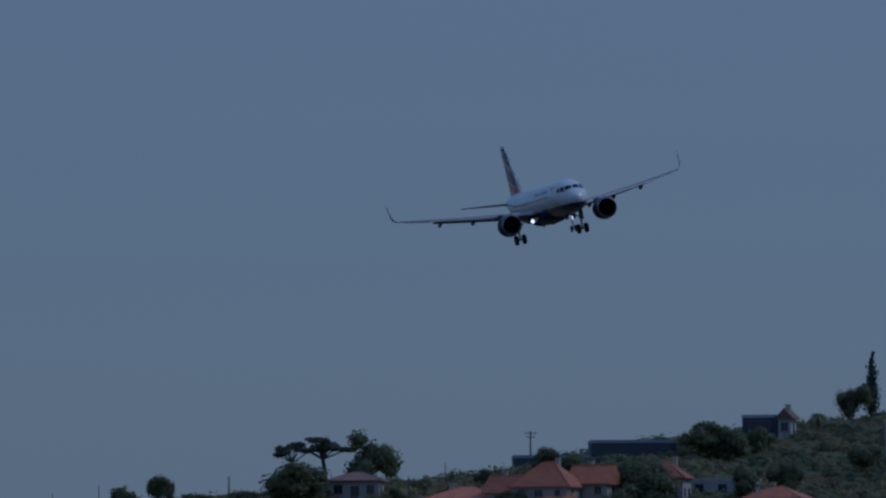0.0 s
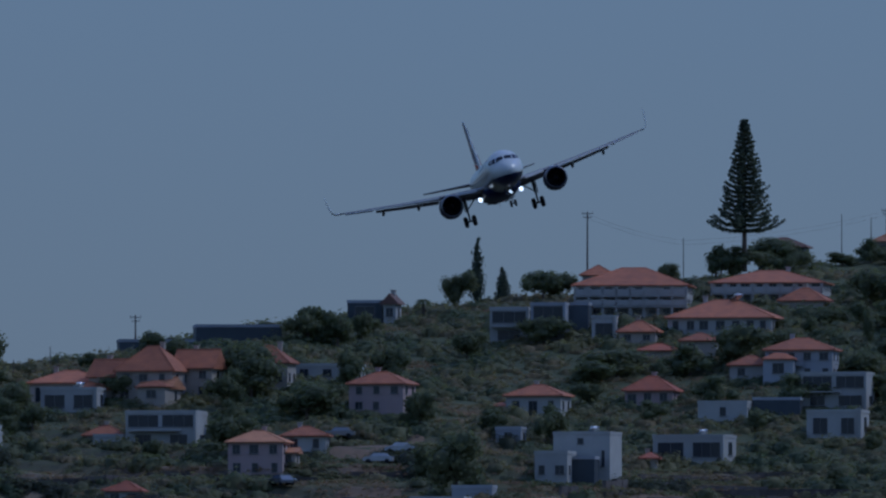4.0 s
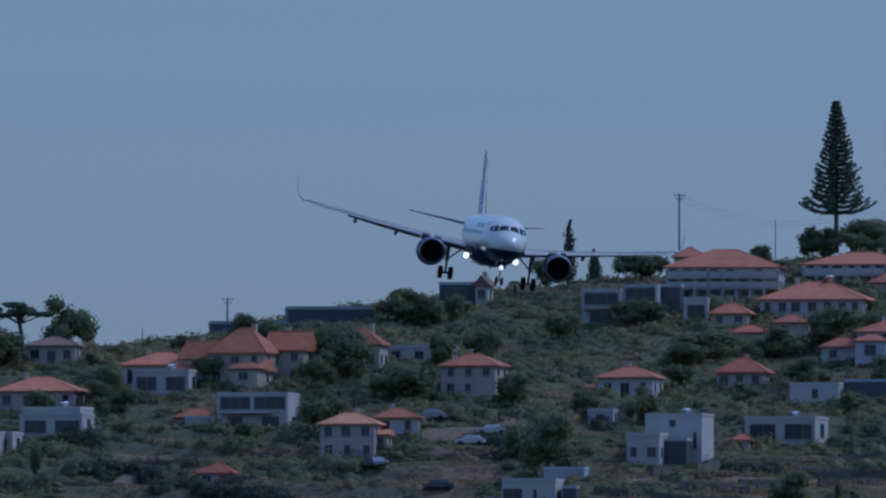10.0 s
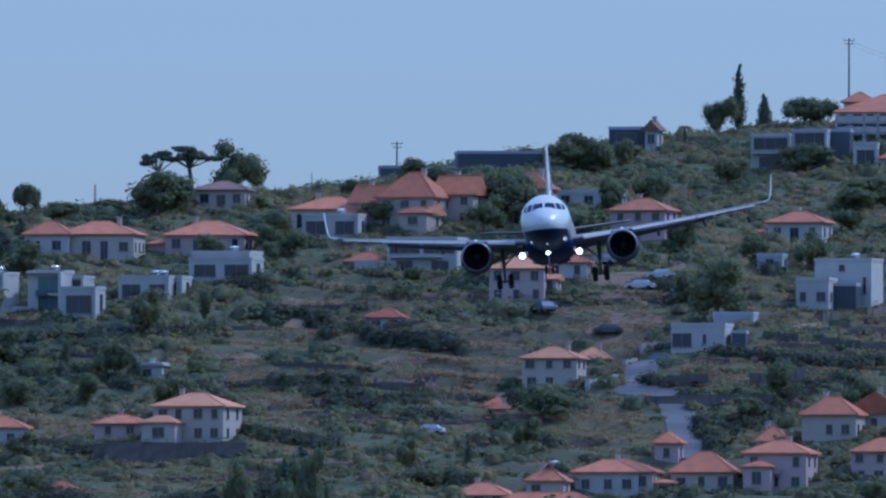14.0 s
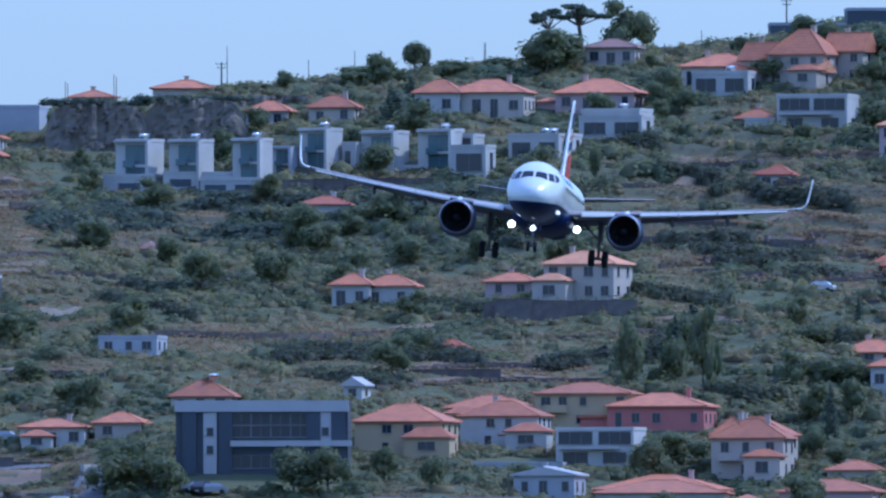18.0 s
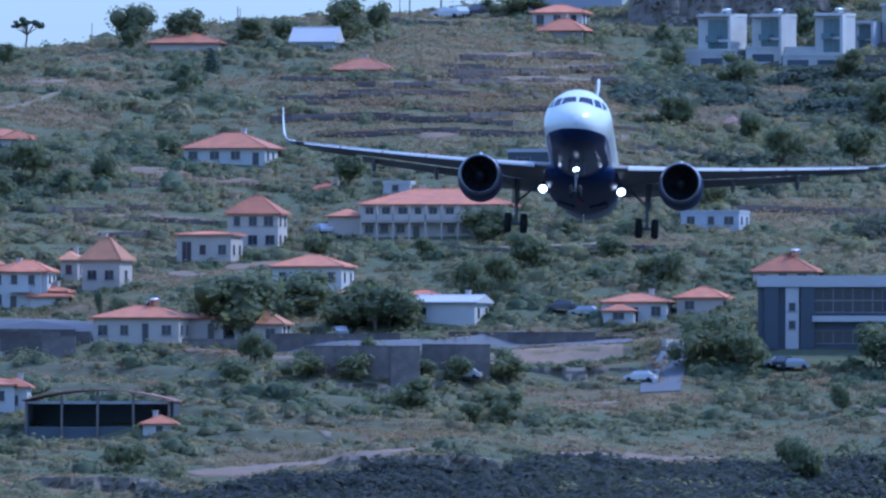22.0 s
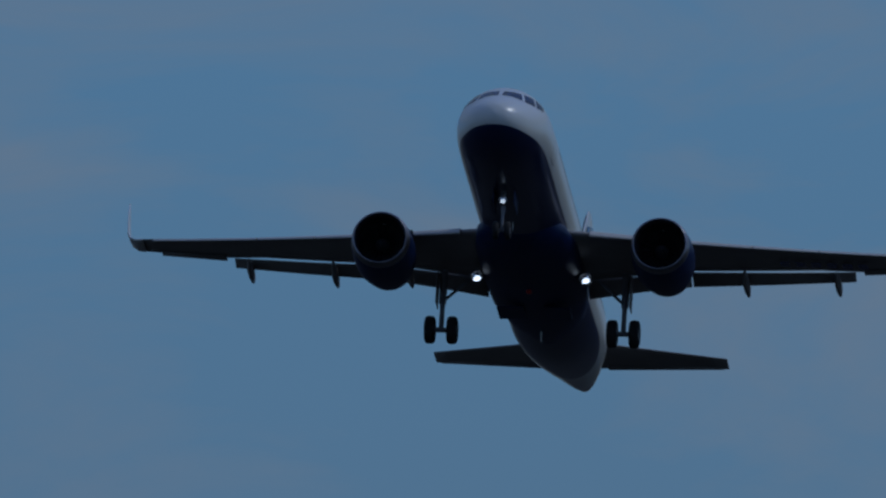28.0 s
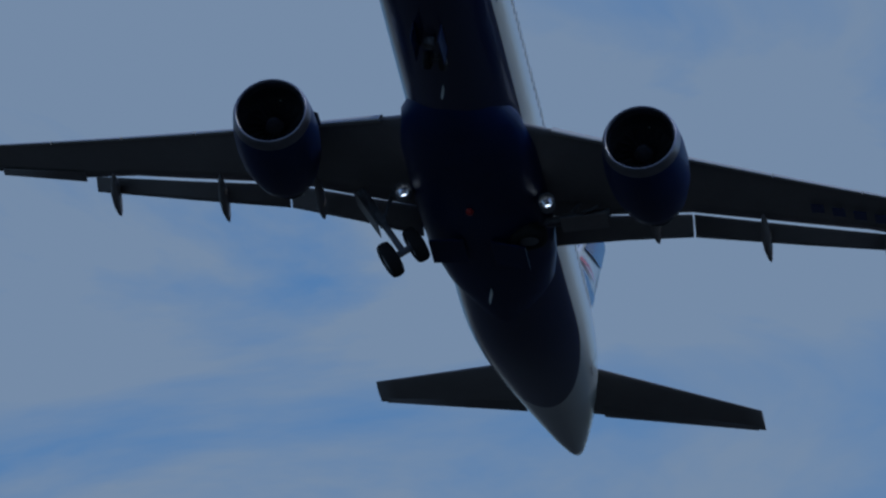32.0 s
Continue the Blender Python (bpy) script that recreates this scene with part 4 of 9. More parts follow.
def rock_bank(x, y, z, w, h, seed, dark=False):
    """A cliff band: an upright face with fissures and ledges, a level broken brow, and a shelf running back into the hill."""
    nx, nz = int(w / 0.4), max(6, int(h / 0.4))
    verts = []
    for j in range(nz + 1):
        for i in range(nx + 1):
            u, v = i / nx - 0.5, j / nz
            edge = max(0.0, 1 - abs(2 * u) ** 6)
            px = u * w
            pz = v * (h + 1.0) * (0.96 + 0.07 * noise.noise(Vector((px / 2.5, seed, 0)))) * edge ** 0.5
            bend = 0.6 * noise.noise(Vector((px / 3, pz / 2, seed + 7)))
            d = 0.9 * noise.noise(Vector((px / 3.2, pz / 6, seed))) + 0.5 * noise.cell(Vector((px / 1.1 + bend, pz / 2.6 - bend, seed))) + 0.25 * noise.cell(Vector((px / 0.5 + bend, pz / 0.8, seed + 3)))
            verts.append((px, h * 0.3 * v - d * edge, pz - 1.2))
    for depth, drop in ((2.0, 0.0), (5.0, 0.5), (9.0, 3.0)):
        for i in range(nx + 1):
            front = verts[nz * (nx + 1) + i]
            verts.append((front[0], h * 0.3 + depth, front[2] + 0.25 * noise.noise(Vector((front[0] / 2, depth, seed))) - drop))
    faces = [(j * (nx + 1) + i, j * (nx + 1) + i + 1, (j + 1) * (nx + 1) + i + 1, (j + 1) * (nx + 1) + i) for j in range(nz + 3) for i in range(nx)]
    ob = new("rock_outcrop", mesh_of("rock_outcrop", verts, faces, STONE_WALL if dark else ROCK, False))
    ob.matrix_basis = pose(x, y, z)
    tagged(ob, "dark broken basalt bank below the villas" if dark else "broken brown rock face on the slope", "rock", "rock faces")
    for k in range(5):
        FOOT.append((x + w * (k - 2) * 0.2, y, 3.0))
        BROW.append((x + w * (k - 2) * 0.2, y + h * 0.3 + 2.5, z + h - 0.4, w * 0.12))


BROW = []          # tops of the cliffs, where bushes hang over the edge


# ---- poles, walls, lanes, cars ----
def utility_pole(x, y, z, h, arm):
    ob = tagged(new("utility_pole"), "weathered utility pole with a cross arm" if arm else "thin bare pole on the ridge", "pole", "poles on the ridge")
    ob.matrix_basis = pose(x, y, z, 0, 0, (x * 91) % 50 - 25)
    bm = bmesh.new()
    rod(bm, (0, 0, 0), (0, 0, h), 0.16 if arm else 0.075, 0.11 if arm else 0.05, 8)
    part("shaft", bm, WOOD_POLE, ob)
    if arm:
        for dz, wd in ((0.25, 0.85), (0.8, 0.6)):
            piece("cross_arm", boxes("cross_arm", [(-wd, wd, -0.13, -0.03, h - dz - 0.1, h - dz)], WOOD_POLE), ob)
            for e in (-0.9, 0.9):
                bm = bmesh.new()
                rod(bm, (e * wd, -0.08, h - dz), (e * wd, -0.08, h - dz + 0.22), 0.05, 0.04, 6)
                part("insulator", bm, FRAME_PAINT, ob, "pale insulator")


def garden_wall(x, y, z, w, h, material, label):
    """A wall of uneven stones or render along the slope, following the ground in short lengths."""
    ob = tagged(new("terrace_wall", None), label, "wall", "terrace walls")
    n = max(1, round(w / 4))
    for i in range(n):
        cx = x - w / 2 + w * (i + 0.5) / n
        dy = 0.6 * math.sin(cx / 6)
        dz = 0.12 * math.sin(cx * 1.7)
        piece("wall_length", boxes("wall_length", [(-w / n / 2 - 0.02, w / n / 2 + 0.02, -0.3, 0.3, 0, h + dz), (-w / n / 2 - 0.05, w / n / 2 + 0.05, -0.36, 0.36, h + dz, h + dz + 0.12)], material), ob, pose(cx - x, dy, 0))
    ob.matrix_basis = pose(x, y, z)
    FOOT.append((x, y, 2))


TUFTS = []         # places just above the terrace walls, where dry grass stands


def contour_wall(pts, h, material, label):
    """A wall that follows the lie of the slope in short straight lengths."""
    if len(pts) < 2:
        return
    dense = []
    for (ax, ay), (bx, by) in zip(pts, pts[1:]):
        n = max(1, round(math.hypot(bx - ax, by - ay) / 3.0))
        dense += [(ax + (bx - ax) * i / n, ay + (by - ay) * i / n) for i in range(n)]
    dense.append(pts[-1])
    ob = tagged(new("terrace_wall"), label, "wall", "terrace walls")
    x0, y0 = dense[0]
    z0 = ground(x0, y0)
    ob.matrix_basis = pose(x0, y0, z0)
    key = ("length", material.name)
    if key not in SHARED:
        rnd = random.Random(3)
        rows = [(-0.5 + 0.1 * i - 0.005, -0.4 + 0.1 * i + 0.005, -0.28 - rnd.uniform(0, 0.1), 0.28, -1, 1 + rnd.uniform(-0.04, 0.04)) for i in range(10)]
        SHARED[key] = boxes("wall_length", rows, material)
    for (ax, ay), (bx, by) in zip(dense, dense[1:]):
        mx, my = (ax + bx) / 2, (ay + by) / 2
        long = math.hypot(bx - ax, by - ay)
        worn = noise.noise(Vector((mx / 7, my / 5, 2.5)))
        TUFTS.append((ax, ay, bx, by))
        if worn > -0.16 or mx - x0 < 2:
            piece("wall_length", SHARED[key], ob, pose(mx - x0, my - y0, ground(mx, my) - z0, 0, 0, math.degrees(math.atan2(by - ay, bx - ax))) @ Matrix.Diagonal((long * 1.02, 1, h * (0.72 + 0.5 * min(max(worn, -0.3), 0.4)), 1)))


def road_strip(name, pts, width, material, label):
    verts, faces, ways = [], [], [Vector((*p, 0)) for p in pts]
    dense = []
    for a, b in zip(ways, ways[1:]):
        n = max(2, int((b - a).length / 1.5))
        dense += [a.lerp(b, i / n) for i in range(n)]
    dense.append(ways[-1])
    for i, p in enumerate(dense):
        t = (dense[min(i + 1, len(dense) - 1)] - dense[max(i - 1, 0)]).normalized()
        s = Vector((-t.y, t.x, 0)) * width / 2
        for e in (-1, -0.95, -0.5, 0, 0.5, 0.95, 1):
            q = p + s * e
            verts.append((q.x, q.y, ground(q.x, q.y) + (0.16 if abs(e) < 1 else -0.4)))
        FOOT.append((p.x, p.y, width * 0.55))
    for i in range(len(dense) - 1):
        for j in range(6):
            k = i * 7 + j
            faces.append((k, k + 7, k + 8, k + 1))
    tagged(new(name, mesh_of(name, verts, faces, material)), label, "road", kind="structure")


def soil_bed(pts, width, material, label):
    """A bare terrace or bank of earth with a ragged edge, lying on the slope."""
    verts, faces, dense = [], [], []
    for (ax, ay), (bx, by) in zip(pts, pts[1:]):
        n = max(2, int(math.hypot(bx - ax, by - ay) / 0.8))
        dense += [(ax + (bx - ax) * i / n, ay + (by - ay) * i / n) for i in range(n)]
    for i, (px, py) in enumerate(dense):
        taper = min(1, 4 * i / len(dense), 4 * (1 - i / len(dense))) ** 0.5
        for e in (-1, -0.93, -0.6, -0.2, 0.2, 0.6, 0.93, 1):
            qy = py + e * taper * width / 2 * (1 + 0.45 * noise.noise(Vector((px / 3, e * 2, py / 20)))) + 0.9 * noise.noise(Vector((px / 5, py / 30, 7)))
            verts.append((px, qy, ground(px, qy) + (0.14 + 0.08 * noise.noise(Vector((px, qy, 0))) if abs(e) < 1 else -0.4)))
        if i % 3 == 0 and taper > 0.6:
            FOOT.append((px, py, width * 0.36))
    faces = [(i * 8 + j, i * 8 + 8 + j, i * 8 + 9 + j, i * 8 + j + 1) for i in range(len(dense) - 1) for j in range(7)]
    tagged(new("soil_bed", mesh_of("soil_bed", verts, faces, material, True)), label, "soil", kind="structure")


CAR_PAINT = [shader("white_car_paint", (0.5, 0.5, 0.49), 0.2, scale=1, coat=0.5), shader("silver_car_paint", (0.28, 0.29, 0.30), 0.3, metal=0.5, scale=1, coat=0.5),
             shader("dark_car_paint", (0.04, 0.045, 0.055), 0.2, scale=1, coat=0.5), shader("red_car_paint", (0.35, 0.03, 0.03), 0.2, scale=1, coat=0.5)]
CAR_WORDS = ["white", "silver", "dark grey", "red"]


def car(x, y, z, turn, tone):
    ob = tagged(new("car"), f"{CAR_WORDS[tone]} car parked on the hillside", "car", "parked cars")
    ob.matrix_basis = pose(x, y, z + 0.1, 0, 0, turn)
    FOOT.append((x, y, 2.5))
    if ("car", tone) not in SHARED:
        prof = [(-2.1, 0.35), (-2.12, 0.75), (-1.95, 0.95), (-1.55, 1.0), (-1.1, 1.42), (0.55, 1.45), (1.15, 0.98), (1.95, 0.85), (2.1, 0.6), (2.1, 0.35)]
        bm = bmesh.new()
        loft_ring = [[(e * (0.84 - (0.16 if q[1] > 1.1 else 0)), q[0], q[1]) for q in prof] for e in (-1, 1)]
        a, b = [[bm.verts.new(p) for p in r] for r in loft_ring]
        for i in range(len(prof)):
            bm.faces.new((a[i], a[(i + 1) % len(prof)], b[(i + 1) % len(prof)], b[i]))
        bm.faces.new(a[::-1])
        bm.faces.new(b)
        bmesh.ops.recalc_face_normals(bm, faces=bm.faces)
        body = bpy.data.meshes.new("body")
        bm.to_mesh(body)
        bm.free()
        body.materials.append(CAR_PAINT[tone])
        SHARED[("car", tone)] = body
    if "car_bits" not in SHARED:
        bm = bmesh.new()
        rod(bm, (-0.1, 0, 0), (0.1, 0, 0), 0.32, 0.32, 14)
        wheel = bpy.data.meshes.new("wheel")
        bm.to_mesh(wheel)
        bm.free()
        wheel.materials.append(RUBBER_BLACK)
        SHARED["car_bits"] = (wheel, boxes("side_window", [(-0.01, 0.01, -1.0, 0.7, 1.02, 1.36)], GLASS), mesh_of("windscreen", [(-0.62, 1.13, 1.03), (0.62, 1.13, 1.03), (0.58, 0.62, 1.42), (-0.58, 0.62, 1.42)], [(0, 1, 2, 3)], GLASS))
    wheel, side, screen = SHARED["car_bits"]
    piece("body", SHARED[("car", tone)], ob)
    for a in (-0.8, 0.8):
        for b in (-1.35, 1.3):
            piece("wheel", wheel, ob, pose(a, b, 0.32))
        piece("side_window", side, ob, pose(a * 0.93, 0, 0, 0, -a * 12))
    piece("windscreen", screen, ob, pose(0, 0.03, 0.02))


RUBBER_BLACK = shader("car_tyre_rubber", (0.02, 0.02, 0.02), 0.85, scale=4)


# ---- the airliner: nose towards +y, right wing towards +x, its middle at the origin ----
# stations along the body: metres behind the nose, half width, top, bottom
BODY = [(0.0, 0.02, -0.48, -0.54), (0.12, 0.40, -0.14, -0.90), (0.35, 0.72, 0.12, -1.17), (0.8, 1.09, 0.45, -1.49), (1.4, 1.39, 0.78, -1.72),
        (2.0, 1.65, 1.16, -1.87), (2.6, 1.80, 1.53, -1.95), (3.2, 1.89, 1.79, -2.0), (4.2, 1.955, 2.02, -2.05), (5.4, 1.97, 2.06, -2.07),
        (6.8, 1.975, 2.07, -2.07), (14, 1.975, 2.07, -2.07), (24, 1.975, 2.07, -2.07), (26, 1.96, 2.07, -1.92), (28, 1.86, 2.06, -1.55), (30, 1.67, 2.05, -1.08),
        (32, 1.40, 2.02, -0.56), (34, 1.05, 1.93, -0.05), (35.8, 0.66, 1.74, 0.38), (37.0, 0.34, 1.50, 0.72), (37.45, 0.2, 1.36, 0.9), (37.55, 0.03, 1.2, 1.1)]
NOSE = 17.0


def body_at(s):
    """Half width, top and bottom of the body s metres behind the nose, in a smooth curve through the stations."""
    ks = [b[0] for b in BODY]
    i = max(0, min(len(ks) - 2, sum(k <= s for k in ks) - 1))
    u = (s - ks[i]) / (ks[i + 1] - ks[i])
    out = []
    for c in (1, 2, 3):
        p0, p1, p2, p3 = (BODY[max(0, min(len(BODY) - 1, i + k))] for k in (-1, 0, 1, 2))
        m1 = (p2[c] - p0[c]) / max(p2[0] - p0[0], 1e-6) * (ks[i + 1] - ks[i])
        m2 = (p3[c] - p1[c]) / max(p3[0] - p1[0], 1e-6) * (ks[i + 1] - ks[i])
        out.append((2 * u ** 3 - 3 * u * u + 1) * p1[c] + (u ** 3 - 2 * u * u + u) * m1 + (3 * u * u - 2 * u ** 3) * p2[c] + (u ** 3 - u * u) * m2)
    return out


def skin(s, turn, off=0.0):
    """A place on the body's skin: s behind the nose, turn in degrees from the top towards the right wing."""
    w, top, low = body_at(s)
    return ((max(w, 0.01) + off) * math.sin(radians(turn)), NOSE - s, (top + low) / 2 + ((top - low) / 2 + off) * math.cos(radians(turn)))


def skin_patch(bm, corners, off=0.015, nx=6, ny=4):
    """A curved plate on the skin between four corners (s, turn): front low, front high, back high, back low."""
    a, b, c, d = corners
    grid = []
    for i in range(nx + 1):
        u = i / nx
        for j in range(ny + 1):
            v = j / ny
            p = [(a[k] * (1 - v) + b[k] * v) * (1 - u) + (d[k] * (1 - v) + c[k] * v) * u for k in (0, 1)]
            grid.append(bm.verts.new(skin(p[0], p[1], off)))
    for i in range(nx):
        for j in range(ny):
            k = i * (ny + 1) + j
            bm.faces.new((grid[k], grid[k + 1], grid[k + ny + 2], grid[k + ny + 1]))
    return bm


def loft(bm, rings, closed=True):
    """Skins over rings of equal length, and caps the ends."""
    made = [[bm.verts.new(p) for p in r] for r in rings]
    n = len(made[0])
    for a, b in zip(made, made[1:]):
        for i in range(n if closed else n - 1):
            bm.faces.new((a[i], a[(i + 1) % n], b[(i + 1) % n], b[i]))
    if closed:
        bm.faces.new(made[0])
        bm.faces.new(made[-1][::-1])
    return bm


def foil(x, lead, chord, z, thick, twist=0.0, upright=False, camber=0.02):
    """An aerofoil ring: leading edge at y = lead, chord running aft."""
    pts = []
    stations = [0, 0.012, 0.05, 0.12, 0.25, 0.4, 0.6, 0.8, 1.0]
    shape = [0, 0.22, 0.42, 0.6, 0.78, 0.8, 0.6, 0.32, 0.03]
    for side in (1, -1):
        order = range(len(stations)) if side == 1 else range(len(stations) - 2, 0, -1)
        for i in order:
            c, t = stations[i], shape[i] * thick * chord * 0.62
            h = side * t * (1.0 if side == 1 else 0.72) + camber * chord * math.sin(math.pi * c)
            dy, dz = -c * chord, h - c * chord * math.sin(twist)
            pts.append((x + h, lead + dy, z) if upright else (x, lead + dy, z + dz))
    return pts


def lathe(bm, prof, sides=40, centre=(0, 0, 0)):
    """Turns a profile of (y, radius) about an axis along y."""
    rings = [[bm.verts.new((centre[0] + r * math.sin(2 * math.pi * i / sides), centre[1] + y, centre[2] + r * math.cos(2 * math.pi * i / sides))) for i in range(sides)] for y, r in prof]
    for a, b in zip(rings, rings[1:]):
        for i in range(sides):
            bm.faces.new((a[i], a[(i + 1) % sides], b[(i + 1) % sides], b[i]))
    return bm


def livery():
    """Gloss white body paint with a dark blue belly that ends in a rounded edge under the tail."""
    m = shader("white_and_navy_gloss_paint", (0.62, 0.635, 0.57), 0.3, second=(0.55, 0.565, 0.51), scale=0.3, amount=0.4, coat=0.4)
    n, l = m.node_tree.nodes, m.node_tree.links
    b = n["Principled BSDF"]
    white = b.inputs["Base Color"].links[0].from_socket
    co, xyz = n.new("ShaderNodeTexCoord"), n.new("ShaderNodeSeparateXYZ")
    l.new(co.outputs["Object"], xyz.inputs[0])
    # the edge's height along the body, as a curve of y
    along = n.new("ShaderNodeMapRange")
    along.inputs["From Min"].default_value, along.inputs["From Max"].default_value = -20.0, 18.0
    l.new(xyz.outputs["Y"], along.inputs["Value"])
    curve = n.new("ShaderNodeFloatCurve")
    pts = curve.mapping.curves[0].points
    edge = [(-18.2, 0.0), (-17.2, 0.33), (-15.0, 0.45), (-11, 0.47), (-6, 0.43), (11, 0.41), (14.4, 0.405), (15.95, 0.40), (16.7, 0.40), (17.1, 0.39)]
    pts[0].location, pts[1].location = ((edge[0][0] + 20) / 38, edge[0][1]), ((edge[-1][0] + 20) / 38, edge[-1][1])
    for y, h in edge[1:-1]:
        pts.new((y + 20) / 38, h)
    curve.mapping.update()
    l.new(along.outputs[0], curve.inputs["Value"])
    height = n.new("ShaderNodeMath")
    height.operation = "MULTIPLY_ADD"
    height.inputs[1].default_value, height.inputs[2].default_value = 3.2, -2.2
    l.new(curve.outputs[0], height.inputs[0])
    below = n.new("ShaderNodeMath")
    below.operation = "LESS_THAN"
    l.new(xyz.outputs["Z"], below.inputs[0])
    l.new(height.outputs[0], below.inputs[1])
    mix = n.new("ShaderNodeMixRGB")
    mix.inputs[2].default_value = (0.0025, 0.010, 0.05, 1)
    l.new(below.outputs[0], mix.inputs[0])
    l.new(white, mix.inputs[1])
    l.new(mix.outputs[0], b.inputs["Base Color"])
    return m


BODY_PAINT = livery()
NAVY = shader("navy_gloss_paint", (0.0025, 0.010, 0.05), 0.45, second=(0.006, 0.024, 0.095), scale=0.5, coat=0.05, specular=0.25)
# slat tone carries the sunlit leading edge, the wing grey its shaded underside
WING_GREY = shader("grey_wing_paint", (0.245, 0.23, 0.215), 0.55, second=(0.18, 0.17, 0.16), scale=0.5, amount=0.8)
WING_LIGHT = shader("sunlit_tone_wing_paint", (0.47, 0.465, 0.425), 0.7, second=(0.41, 0.405, 0.37), scale=0.5, specular=0.2)
BARE = shader("bare_aluminium", (0.20, 0.20, 0.215), 0.4, metal=1.0, second=(0.4, 0.4, 0.42), scale=2)
# inlet shade is put into these near-black duct and blade colours
DUCT = shader("inlet_duct_shade_black", (0.014, 0.015, 0.018), 0.7, scale=2)
TITANIUM = shader("shade_black_titanium", (0.018, 0.018, 0.02), 0.6, metal=0.6, scale=3)
RUBBER = shader("tyre_rubber", (0.012, 0.012, 0.012), 0.85, scale=4)
GEAR_PAINT = shader("grey_gear_paint", (0.18, 0.185, 0.19), 0.45, scale=3)
COCKPIT_GLASS = shader("cockpit_glass", (0.012, 0.014, 0.018), 0.08, scale=1, specular=0.25)
RED_PAINT = shader("red_gloss_paint", (0.55, 0.02, 0.03), 0.25, scale=1, coat=0.3)
BLUE_PAINT = shader("blue_gloss_paint", (0.012, 0.03, 0.14), 0.25, scale=1, coat=0.3)
WHITE_PAINT = shader("white_gloss_paint", (0.64, 0.655, 0.595), 0.3, scale=1, coat=0.2)
LAMP_GLOW = shader("landing_lamp_glow", (1, 1, 1), 0.3, glow=6)
MIRROR = shader("silvered_reflector", (0.92, 0.93, 0.95), 0.12, metal=1.0, scale=2, amount=0.1)
RED_GLOW = shader("red_beacon_lens", (0.4, 0.02, 0.02), 0.3)


def wing_lead(x):
    return 4.45 - (x - 1.98) * 0.515


def wing_chord(x):
    return 6.25 - (x - 1.98) * (2.35 / 4.4) if x < 6.38 else 3.9 - (x - 6.38) * (2.35 / 10.5)


def wing_height(x):
    return -1.04 + (x - 1.98) * 0.112 + 0.0018 * max(x - 1.98, 0) ** 2


def lit_lamp(name, at, r, host, label):
    """A lamp that looks forward: a mirrored bowl in a housing, with a glowing bulb near its focus."""
    x, y, z = at
    deep, rings = r * 0.9, 8
    bm = bmesh.new()
    lathe(bm, [(deep * ((k / rings) ** 2 - 1), max(r * k / rings, 0.004)) for k in range(rings + 1)], 24, at)
    bowl = part(name, bm, MIRROR, host, label, smooth=True)
    bm = bmesh.new()
    focus = r * r / (4 * deep)
    bmesh.ops.create_uvsphere(bm, u_segments=14, v_segments=8, radius=r * 0.24, matrix=Matrix.Translation((x, y - deep + focus, z)))
    part("bulb", bm, LAMP_GLOW, bowl, "glowing bulb", smooth=True)
    bm = bmesh.new()
    # forward lip is added as a hood to keep spill off the body
    lathe(bm, [(-deep * 1.15, 0.02), (-deep * 1.1, r * 0.6), (-deep * 0.4, r * 1.04), (r * 1.3, r * 1.06), (r * 1.3, r * 1.01), (0.0, r * 1.005)], 24, at)
    part("lamp_housing", bm, GEAR_PAINT, bowl, "round grey lamp housing with an added spill hood", smooth=True)


